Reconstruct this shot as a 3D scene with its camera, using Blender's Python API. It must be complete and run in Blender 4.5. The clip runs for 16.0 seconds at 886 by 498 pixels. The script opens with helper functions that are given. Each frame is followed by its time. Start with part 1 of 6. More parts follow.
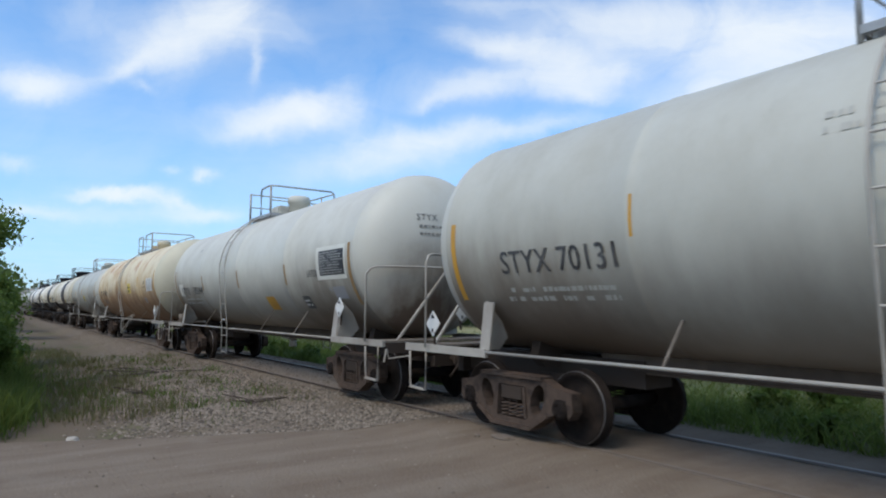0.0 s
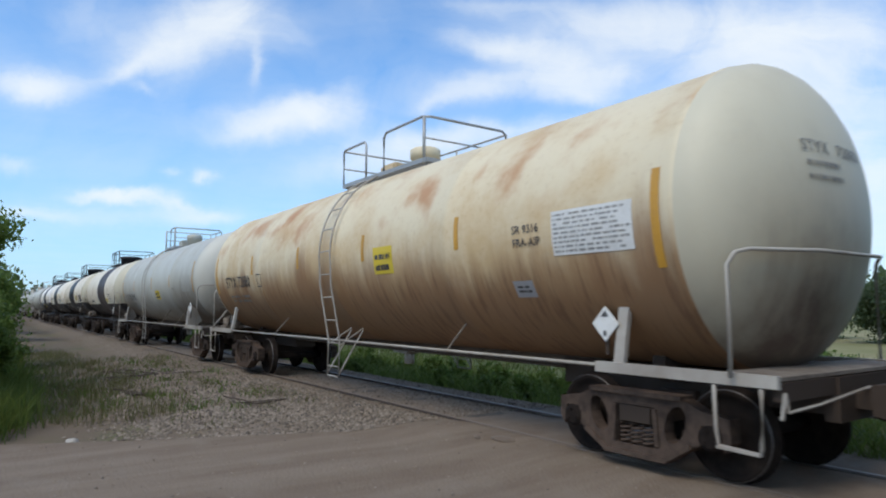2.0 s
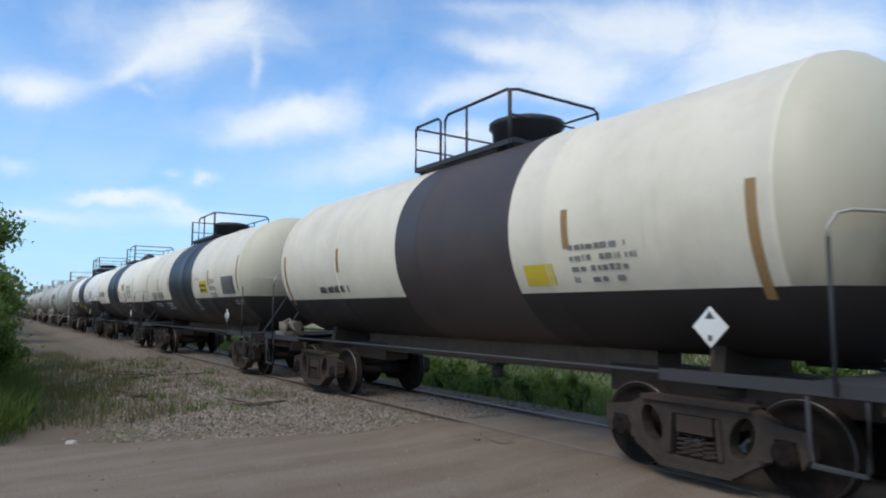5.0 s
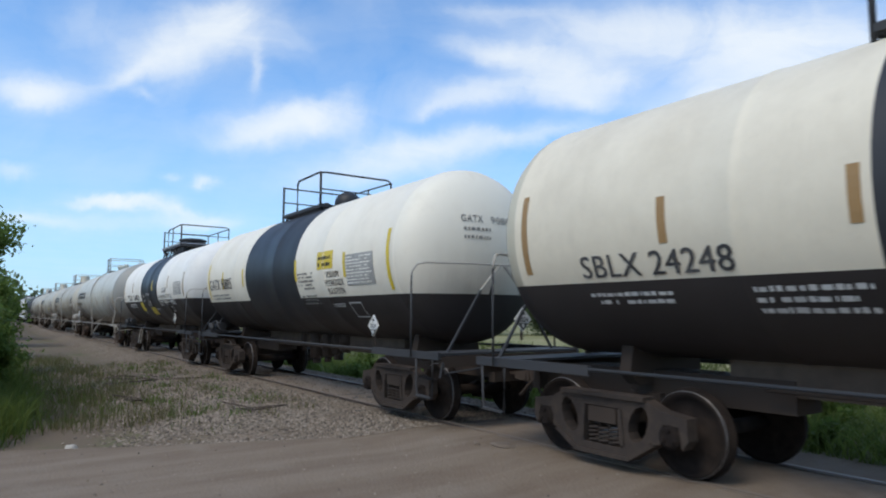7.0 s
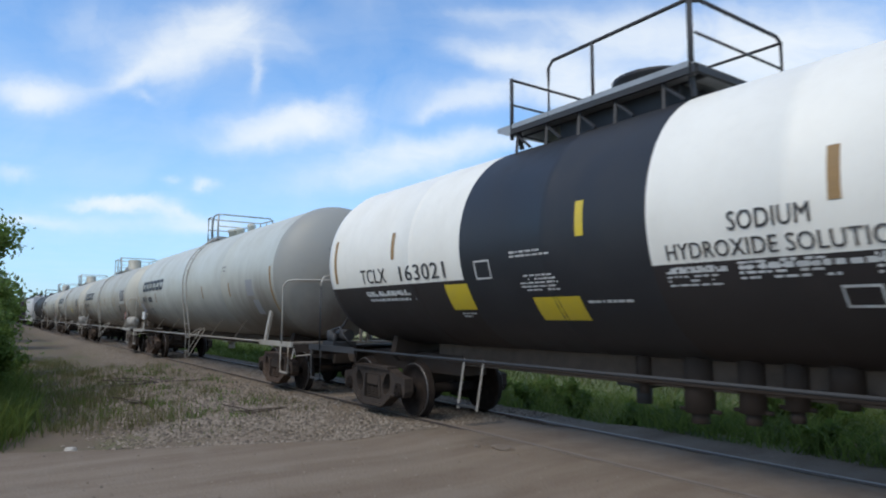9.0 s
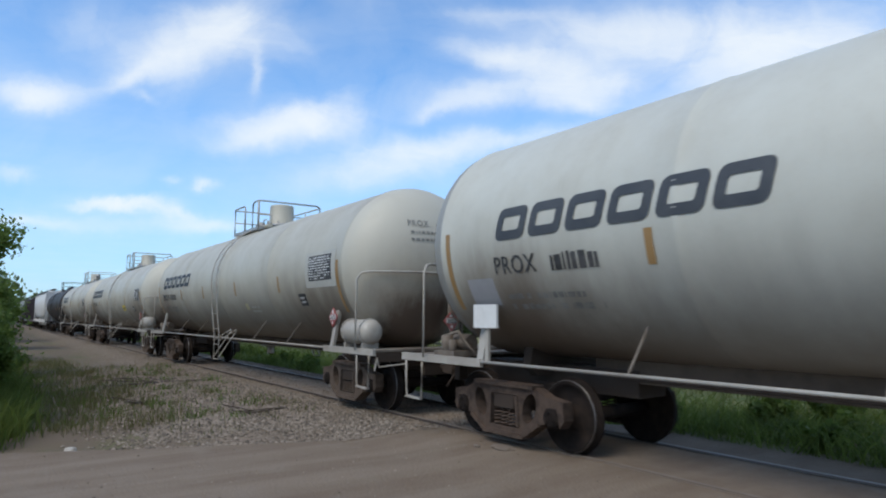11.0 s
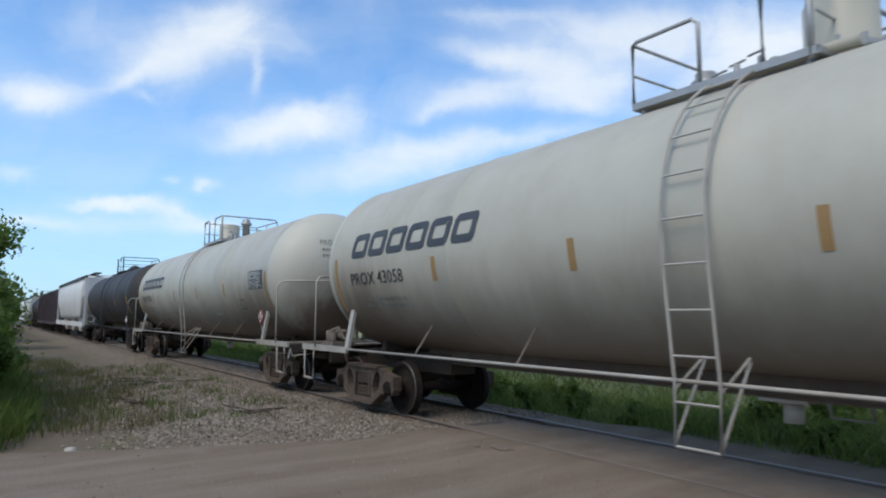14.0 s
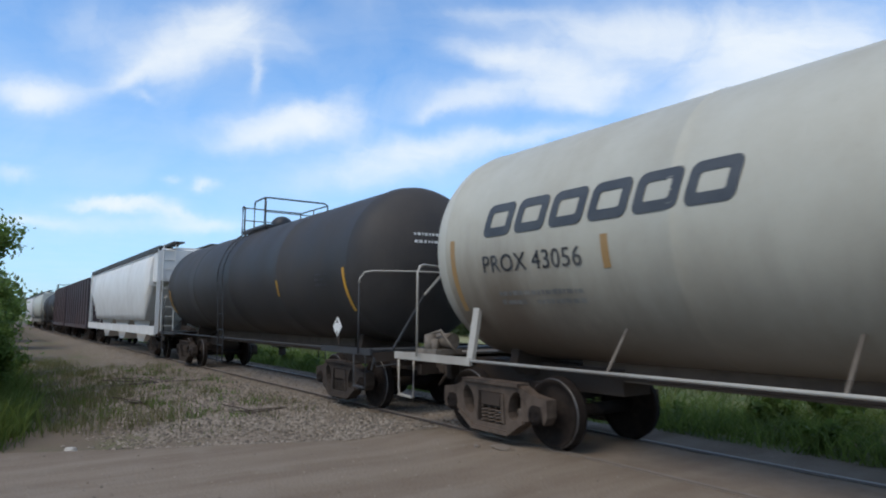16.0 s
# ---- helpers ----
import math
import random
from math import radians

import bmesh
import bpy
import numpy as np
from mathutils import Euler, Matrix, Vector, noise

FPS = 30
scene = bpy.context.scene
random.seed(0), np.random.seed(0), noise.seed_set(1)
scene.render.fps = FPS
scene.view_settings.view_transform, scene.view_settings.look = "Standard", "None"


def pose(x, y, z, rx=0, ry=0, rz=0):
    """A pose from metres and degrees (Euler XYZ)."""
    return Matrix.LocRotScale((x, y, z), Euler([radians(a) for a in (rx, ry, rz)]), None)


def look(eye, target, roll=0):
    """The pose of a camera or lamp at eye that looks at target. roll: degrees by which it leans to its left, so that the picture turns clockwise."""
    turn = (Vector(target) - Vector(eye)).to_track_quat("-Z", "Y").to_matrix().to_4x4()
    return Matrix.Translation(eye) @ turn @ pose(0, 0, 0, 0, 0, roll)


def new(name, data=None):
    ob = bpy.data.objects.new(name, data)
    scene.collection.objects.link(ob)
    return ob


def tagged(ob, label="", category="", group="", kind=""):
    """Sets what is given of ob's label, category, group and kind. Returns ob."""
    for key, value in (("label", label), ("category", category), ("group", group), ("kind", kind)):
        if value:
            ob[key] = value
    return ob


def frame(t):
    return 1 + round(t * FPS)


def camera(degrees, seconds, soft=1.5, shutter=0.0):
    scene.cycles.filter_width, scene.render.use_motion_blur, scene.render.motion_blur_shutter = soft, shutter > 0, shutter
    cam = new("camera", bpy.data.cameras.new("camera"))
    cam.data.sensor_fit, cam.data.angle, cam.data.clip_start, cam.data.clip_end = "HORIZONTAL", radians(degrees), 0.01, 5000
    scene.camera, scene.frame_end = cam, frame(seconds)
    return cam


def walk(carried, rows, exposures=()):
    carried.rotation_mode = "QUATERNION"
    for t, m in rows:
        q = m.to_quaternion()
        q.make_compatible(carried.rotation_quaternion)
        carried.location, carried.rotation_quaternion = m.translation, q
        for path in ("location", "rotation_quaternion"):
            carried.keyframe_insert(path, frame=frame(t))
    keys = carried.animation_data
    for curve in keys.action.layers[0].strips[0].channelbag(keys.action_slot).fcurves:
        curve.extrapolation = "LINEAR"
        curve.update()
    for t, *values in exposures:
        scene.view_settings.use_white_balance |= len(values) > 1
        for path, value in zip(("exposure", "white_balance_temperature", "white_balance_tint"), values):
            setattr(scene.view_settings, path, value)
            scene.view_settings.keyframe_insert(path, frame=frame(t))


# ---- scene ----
# The camera stands by a level crossing and looks up a straight line.
# x runs along the track (the train goes to +x), y across it, z = 0 is the top of the rails.
TRACK_Y = 6.887          # centre line of the track
SPEED, SLOWING = 11.510, -0.0120   # the train's speed and its change
EYE = (0.0, 0.0, 1.6955)
TURN, ROLL = 54.879, 0.184

cam = camera(68.797, 16.0, soft=2.0, shutter=0.09)


def eye_pose(tilt):
    return pose(*EYE) @ pose(0, 0, 0, 0, 0, TURN) @ pose(0, 0, 0, 90 + tilt) @ pose(0, 0, 0, 0, 0, ROLL)


# the camera sinks a little over the first half of the clip
TILTS = ((0.0, 5.125), (0.5, 5.22), (2.0, 5.27), (4.0, 5.30), (5.2, 5.43), (6.5, 5.60), (7.0, 5.77), (8.0, 5.92),
         (9.0, 5.973), (12.0, 5.99), (12.8, 6.07), (13.6, 5.99), (16.0, 5.973))
walk(cam, [(t, eye_pose(a)) for t, a in TILTS])

# ---- light ----
SUN_TURN, SUN_UP = radians(166), radians(53)   # compass turn (from +y towards +x) and height


def build_world():
    world = bpy.data.worlds.new("sky")
    scene.world = world
    world.use_nodes = True
    nt = world.node_tree
    nt.nodes.clear()

    def math_node(op, a, b=None, clamp=False):
        n = nt.nodes.new("ShaderNodeMath")
        n.operation, n.use_clamp = op, clamp
        for i, q in enumerate((a, b)):
            if q is None:
                continue
            if isinstance(q, (int, float)):
                n.inputs[i].default_value = q
            else:
                nt.links.new(q, n.inputs[i])
        return n.outputs[0]

    def dot(vec, const):
        n = nt.nodes.new("ShaderNodeVectorMath")
        n.operation = "DOT_PRODUCT"
        nt.links.new(vec, n.inputs[0])
        n.inputs[1].default_value = const
        return n.outputs["Value"]

    sky = nt.nodes.new("ShaderNodeTexSky")
    sky.sky_type, sky.sun_disc = "NISHITA", False
    sky.sun_elevation, sky.sun_rotation = SUN_UP, SUN_TURN
    sky.air_density, sky.dust_density, sky.ozone_density, sky.altitude = 1.0, 0.6, 2.2, 300
    co = nt.nodes.new("ShaderNodeTexCoord").outputs["Generated"]
    # flat sheet of cloud: the way up divided by its height
    up = math_node("MAXIMUM", dot(co, (0, 0, 1)), 0.04)
    north = Vector((-math.sin(radians(TURN)), math.cos(radians(TURN)), 0))
    east = Vector((math.cos(radians(TURN)), math.sin(radians(TURN)), 0))
    h = math_node("MAXIMUM", dot(co, north), 0.12)
    a = math_node("DIVIDE", dot(co, east), h)
    b = math_node("DIVIDE", dot(co, (0, 0, 1)), h)
    flat = nt.nodes.new("ShaderNodeCombineXYZ")
    nt.links.new(a, flat.inputs[0])
    nt.links.new(b, flat.inputs[1])

    def noise_tex(vec, scale, detail, rough, distort=0.0):
        n = nt.nodes.new("ShaderNodeTexNoise")
        nt.links.new(vec, n.inputs["Vector"])
        n.inputs["Scale"].default_value, n.inputs["Detail"].default_value = scale, detail
        n.inputs["Roughness"].default_value, n.inputs["Distortion"].default_value = rough, distort
        return n

    warp = noise_tex(flat.outputs[0], 5.5, 5, 0.6)
    sub = nt.nodes.new("ShaderNodeVectorMath")
    sub.operation = "MULTIPLY_ADD"
    nt.links.new(warp.outputs["Color"], sub.inputs[0])
    sub.inputs[1].default_value = (0.13, 0.085, 0)
    sub.inputs[2].default_value = (-0.065, -0.0425, 0)
    add = nt.nodes.new("ShaderNodeVectorMath")
    nt.links.new(flat.outputs[0], add.inputs[0])
    nt.links.new(sub.outputs[0], add.inputs[1])
    # the fair-weather clouds of the day: across, up, half length, half height, slope, thickness
    total = None
    fair = (
            (-0.411, 0.445, 0.099, 0.052, 20, 1.30), (-0.330, 0.468, 0.054, 0.040, 0, 0.80), (-0.481, 0.393, 0.054, 0.016, 25, 0.70), (-0.306, 0.393, 0.013, 0.036, 0, 0.40), (-0.248, 0.449, 0.054, 0.040, 0, 0.22),
            (-0.575, 0.459, 0.054, 0.036, 0, 0.20), (-0.659, 0.352, 0.067, 0.023, -5, 0.90), (-0.592, 0.356, 0.054, 0.025, 0, 0.30), (-0.236, 0.299, 0.083, 0.031, 12, 1.80), (-0.192, 0.319, 0.049, 0.023, 15, 0.40),
            (-0.311, 0.274, 0.049, 0.016, 20, 0.30), (-0.147, 0.301, 0.040, 0.025, 0, 0.20), (-0.466, 0.349, 0.022, 0.010, -20, 0.35), (-0.512, 0.174, 0.056, 0.009, -3, 1.50), (-0.436, 0.160, 0.054, 0.007, -10, 0.45),
            (-0.371, 0.201, 0.020, 0.008, 15, 0.60), (-0.438, 0.203, 0.016, 0.006, 0, 0.35), (-0.683, 0.224, 0.036, 0.013, 0, 0.40), (-0.603, 0.149, 0.198, 0.012, 0, 0.40), (-0.382, 0.141, 0.072, 0.012, 0, 0.45),
            (-0.092, 0.242, 0.099, 0.032, 5, 0.75), (0.014, 0.269, 0.108, 0.022, 5, 0.60), (0.121, 0.287, 0.108, 0.016, 5, 0.50), (-0.163, 0.209, 0.081, 0.020, 0, 0.35), (0.105, 0.417, 0.081, 0.022, -5, 1.00),
            (0.195, 0.384, 0.076, 0.038, 0, 1.00), (0.068, 0.356, 0.099, 0.022, 8, 0.80), (0.203, 0.342, 0.054, 0.018, -5, 0.65), (-0.004, 0.329, 0.054, 0.011, 15, 0.40), (0.275, 0.375, 0.045, 0.025, 0, 0.60),
            (0.241, 0.459, 0.126, 0.032, 0, 0.60), (0.422, 0.440, 0.180, 0.058, 0, 0.75), (0.601, 0.412, 0.180, 0.090, 0, 0.90), (0.418, 0.329, 0.081, 0.040, 30, 0.50), (0.504, 0.255, 0.180, 0.099, 0, 0.85),
            (0.633, 0.174, 0.225, 0.135, 0, 0.70), (0.087, 0.485, 0.090, 0.016, 0, 0.30),)
    for cx, cy, rx, ry, slope, k in fair:
        c, q = math.cos(radians(slope)), math.sin(radians(slope))
        dx = math_node("SUBTRACT", dot(add.outputs[0], (c / rx, q / rx, 0)), (c * cx + q * cy) / rx)
        dy = math_node("SUBTRACT", dot(add.outputs[0], (-q / ry, c / ry, 0)), (c * cy - q * cx) / ry)
        d = math_node("ADD", math_node("MULTIPLY", dx, dx), math_node("MULTIPLY", dy, dy))
        m = math_node("MULTIPLY", math_node("EXPONENT", math_node("MULTIPLY", d, -1.25)), k)
        total = m if total is None else math_node("ADD", total, m)
    fine = noise_tex(add.outputs[0], 6, 6, 0.56, 0.9)
    comb = nt.nodes.new("ShaderNodeMapping")
    comb.inputs["Scale"].default_value = (0.5, 2.0, 1)
    comb.inputs["Rotation"].default_value = (0, 0, -0.35)
    nt.links.new(add.outputs[0], comb.inputs["Vector"])
    strand = noise_tex(comb.outputs[0], 8, 6, 0.56, 0.7)
    grainy = math_node("ADD", math_node("MULTIPLY", fine.outputs["Fac"], 1.25), math_node("MULTIPLY", strand.outputs["Fac"], 0.95))
    ragged = math_node("MULTIPLY", math_node("MULTIPLY", math_node("ADD", total, 0.10), 0.98), math_node("SUBTRACT", math_node("MULTIPLY", grainy, 1.7), 0.88))
    ragged = math_node("SUBTRACT", 1.0, math_node("EXPONENT", math_node("MULTIPLY", math_node("MAXIMUM", ragged, 0.0), -1.45)))
    # cloud added out of view, far thicker behind, to whiten the fill light
    deck = nt.nodes.new("ShaderNodeVectorMath")
    deck.operation = "DIVIDE"
    nt.links.new(co, deck.inputs[0])
    three = nt.nodes.new("ShaderNodeCombineXYZ")
    for i in range(3):
        nt.links.new(up, three.inputs[i])
    nt.links.new(three.outputs[0], deck.inputs[1])
    wide = noise_tex(deck.outputs[0], 0.75, 8, 0.6, 0.3)
    thin = math_node("MULTIPLY", math_node("SUBTRACT", wide.outputs["Fac"], 0.43, True), 1.5)
    behind = math_node("SUBTRACT", 1.0, math_node("MULTIPLY", dot(co, north), 2.2, True), True)
    veil = math_node("MULTIPLY", thin, math_node("ADD", math_node("MULTIPLY", behind, 2.4), 0.16))
    haze = math_node("MULTIPLY", math_node("SUBTRACT", 0.36, dot(co, (0, 0, 1)), True), 1.9, True)
    cover = math_node("ADD", ragged, veil, True)
    mix = nt.nodes.new("ShaderNodeMix")
    mix.data_type = "RGBA"
    nt.links.new(math_node("MULTIPLY", cover, 0.93), mix.inputs[0])
    tint = nt.nodes.new("ShaderNodeMix")
    tint.data_type, tint.blend_type = "RGBA", "MULTIPLY"
    tint.inputs[0].default_value = 1.0
    nt.links.new(sky.outputs[0], tint.inputs[6])
    tint.inputs[7].default_value = (1.0, 1.72, 2.2, 1)
    low = nt.nodes.new("ShaderNodeMix")
    low.data_type = "RGBA"
    nt.links.new(haze, low.inputs[0])
    nt.links.new(tint.outputs[2], low.inputs[6])
    low.inputs[7].default_value = (4.2, 6.1, 8.7, 1)
    nt.links.new(low.outputs[2], mix.inputs[6])
    mix.inputs[7].default_value = (8.8, 9.3, 9.6, 1)
    bg = nt.nodes.new("ShaderNodeBackground")
    bg.inputs["Strength"].default_value = 0.105
    nt.links.new(mix.outputs[2], bg.inputs[0])
    out = nt.nodes.new("ShaderNodeOutputWorld")
    nt.links.new(bg.outputs[0], out.inputs[0])


build_world()
sun_data = bpy.data.lights.new("sun", "SUN")
sun_data.energy, sun_data.angle, sun_data.color = 2.1, radians(30), (1.0, 0.905, 0.765)
sun = new("sun", sun_data)
sun_from = Vector((math.sin(SUN_TURN) * math.cos(SUN_UP), math.cos(SUN_TURN) * math.cos(SUN_UP), math.sin(SUN_UP)))
sun.matrix_world = look(sun_from * 50, (0, 0, 0))
scene.view_settings.exposure = 0.0


# ---- materials ----
class Net:
    """A small wrapper that writes node trees in a few words."""

    def __init__(self, name):
        self.mat = bpy.data.materials.new(name)
        self.mat.use_nodes = True
        self.nt = self.mat.node_tree
        self.bsdf = self.nt.nodes["Principled BSDF"]
        self.co = self.nt.nodes.new("ShaderNodeTexCoord").outputs["Object"]

    def put(self, sock, q):
        if isinstance(q, (int, float)):
            sock.default_value = q
        elif isinstance(q, tuple):
            sock.default_value = q if len(q) != 3 or sock.type == "VECTOR" else (*q, 1)
        else:
            self.nt.links.new(q, sock)

    def math(self, op, a, b=0.0, clamp=False):
        n = self.nt.nodes.new("ShaderNodeMath")
        n.operation, n.use_clamp = op, clamp
        self.put(n.inputs[0], a), self.put(n.inputs[1], b)
        return n.outputs[0]

    def mapped(self, scale, src=None):
        n = self.nt.nodes.new("ShaderNodeMapping")
        self.put(n.inputs["Vector"], src or self.co)
        n.inputs["Scale"].default_value = scale
        return n.outputs[0]

    def noise(self, scale, detail=4, rough=0.6, vec=None, colour=False):
        n = self.nt.nodes.new("ShaderNodeTexNoise")
        self.put(n.inputs["Vector"], vec or self.co)
        n.inputs["Scale"].default_value, n.inputs["Detail"].default_value, n.inputs["Roughness"].default_value = scale, detail, rough
        return n.outputs["Color" if colour else "Fac"]

    def ramp(self, fac, lo, hi):
        n = self.nt.nodes.new("ShaderNodeMapRange")
        n.interpolation_type = "SMOOTHSTEP"
        self.put(n.inputs[0], fac)
        n.inputs[1].default_value, n.inputs[2].default_value = lo, hi
        return n.outputs[0]

    def mix(self, fac, a, b):
        n = self.nt.nodes.new("ShaderNodeMix")
        n.data_type = "RGBA"
        self.put(n.inputs[0], fac), self.put(n.inputs[6], a), self.put(n.inputs[7], b)
        return n.outputs[2]

    def split(self, vec=None):
        n = self.nt.nodes.new("ShaderNodeSeparateXYZ")
        self.put(n.inputs[0], vec or self.co)
        return n.outputs

    def random(self):
        return self.nt.nodes.new("ShaderNodeObjectInfo").outputs["Random"]

    def island(self):
        return self.nt.nodes.new("ShaderNodeNewGeometry").outputs["Random Per Island"]

    def bump(self, height, strength, dist):
        n = self.nt.nodes.new("ShaderNodeBump")
        n.inputs["Strength"].default_value, n.inputs["Distance"].default_value = strength, dist
        self.put(n.inputs["Height"], height)
        self.put(self.bsdf.inputs["Normal"], n.outputs[0])

    def done(self, colour, rough=0.6, metal=0.0, spec=0.5):
        self.put(self.bsdf.inputs["Base Color"], colour)
        self.put(self.bsdf.inputs["Roughness"], rough)
        self.put(self.bsdf.inputs["Metallic"], metal)
        self.bsdf.inputs["Specular IOR Level"].default_value = spec
        return self.mat


def paint(name, colour, dirt=(0.17, 0.135, 0.10), amount=0.35, rough=0.45, rust=0.0, streak=1.0, spray_shade=0.0, spec=0.5):
    """Weathered steel paint: broad grime, runs down the sides, specks, faint plate-to-plate tone and some rust."""
    n = Net(name)
    broad = n.noise(0.42, 4, 0.6)
    blot = n.noise(1.3, 6, 0.66)
    fine = n.noise(16, 5, 0.7)
    runs = n.noise(1.0, 5, 0.6, n.mapped((1.7, 1.4, 0.28)))
    thin_runs = n.noise(1.0, 4, 0.6, n.mapped((9.0, 5.0, 0.5)))
    here = n.ramp(n.noise(0.8, 3, 0.5), 0.52, 0.68)
    f = n.math("ADD", n.math("MULTIPLY", runs, 0.25 * streak), n.math("ADD", n.math("MULTIPLY", blot, 0.37), n.math("MULTIPLY", broad, 0.5)))
    d = n.ramp(f, 0.40, 0.82)
    col = n.mix(n.math("MULTIPLY", d, amount), colour, dirt)
    col = n.mix(n.math("MULTIPLY", n.math("MULTIPLY", n.ramp(thin_runs, 0.55, 0.75), here), amount * 0.35 * streak), col, dirt)
    col = n.mix(n.math("MULTIPLY", n.ramp(fine, 0.5, 0.8), amount * 0.2), col, dirt)
    col = n.mix(n.math("MULTIPLY", n.ramp(blot, 0.58, 0.7), amount * 0.18), col, tuple(min(0.9, c * 1.15) for c in colour))
    if rust:
        r = n.ramp(n.math("ADD", n.math("MULTIPLY", n.noise(0.55, 6, 0.68), 0.7), n.math("MULTIPLY", runs, 0.45)), 0.62 - 0.12 * rust, 0.86 - 0.1 * rust)
        col = n.mix(n.math("MULTIPLY", r, min(1, 0.85 * rust)), col, (0.33, 0.13, 0.045))
    if spray_shade:
        # brown wheel dirt, with the belly's shade painted in along the whole length
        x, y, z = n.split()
        side = n.math("ABSOLUTE", n.math("SUBTRACT", n.math("ABSOLUTE", x), spray_shade))
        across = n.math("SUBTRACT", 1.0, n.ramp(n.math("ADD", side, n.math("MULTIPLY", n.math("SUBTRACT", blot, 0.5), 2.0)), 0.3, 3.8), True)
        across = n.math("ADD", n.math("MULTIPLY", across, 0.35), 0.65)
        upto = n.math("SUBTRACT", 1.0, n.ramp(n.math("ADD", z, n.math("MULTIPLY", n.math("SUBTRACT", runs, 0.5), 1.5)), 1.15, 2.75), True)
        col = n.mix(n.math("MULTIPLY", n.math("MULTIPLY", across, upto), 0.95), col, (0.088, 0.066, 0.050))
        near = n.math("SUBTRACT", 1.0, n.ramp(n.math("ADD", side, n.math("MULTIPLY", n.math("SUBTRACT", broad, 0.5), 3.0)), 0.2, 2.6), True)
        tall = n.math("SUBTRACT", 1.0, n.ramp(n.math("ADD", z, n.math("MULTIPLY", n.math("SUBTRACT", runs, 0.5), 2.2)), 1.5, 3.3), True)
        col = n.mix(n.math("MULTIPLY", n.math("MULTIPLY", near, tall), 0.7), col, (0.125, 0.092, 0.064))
    n.bump(n.math("ADD", n.math("MULTIPLY", fine, 0.25), n.math("MULTIPLY", n.noise(1.1, 3, 0.5), 0.9)), 0.12, 0.02)
    return n.done(col, n.math("ADD", n.math("MULTIPLY", d, 0.25), rough), 0.0, spec)


def stained(name, colour, soot=0.75):
    """Paint of a dished end, with a brown stain splashed up by the wheels and old leaks."""
    n = Net(name)
    x, y, z = n.split()
    blot = n.noise(1.3, 5, 0.65)
    runs = n.noise(1.0, 5, 0.65, n.mapped((3.0, 3.6, 0.35)))
    low = n.math("SUBTRACT", 1.0, n.ramp(n.math("ADD", z, n.math("MULTIPLY", blot, 1.2)), 1.6, 4.1), True)
    mid = n.math("SUBTRACT", 1.0, n.ramp(n.math("ABSOLUTE", n.math("ADD", y, 0.35)), 0.1, 1.25), True)
    f = n.math("MULTIPLY", n.math("ADD", n.math("MULTIPLY", low, 0.5), n.math("MULTIPLY", n.math("MULTIPLY", low, mid), 1.15)), n.math("ADD", runs, 0.45))
    col = n.mix(n.math("MULTIPLY", f, soot, True), colour, (0.12, 0.085, 0.062))
    col = n.mix(n.math("MULTIPLY", n.ramp(blot, 0.45, 0.75), 0.22), col, (0.34, 0.29, 0.21))
    n.bump(n.noise(14, 4, 0.65), 0.08, 0.02)
    return n.done(col, 0.55)


def plain(name, colour, rough=0.6, metal=0.0, amount=0.25, dark=(0.05, 0.045, 0.04), scale=8, spec=0.5):
    n = Net(name)
    f = n.math("ADD", n.math("MULTIPLY", n.noise(scale, 5, 0.65), 0.6), n.math("MULTIPLY", n.noise(scale * 0.18, 3, 0.5), 0.5))
    n.bump(n.math("ADD", n.noise(scale * 5, 3), n.math("MULTIPLY", n.noise(scale, 3), 0.8)), 0.22, 0.01)
    return n.done(n.mix(n.math("MULTIPLY", n.ramp(f, 0.42, 0.72), amount), colour, dark), rough, metal, spec)


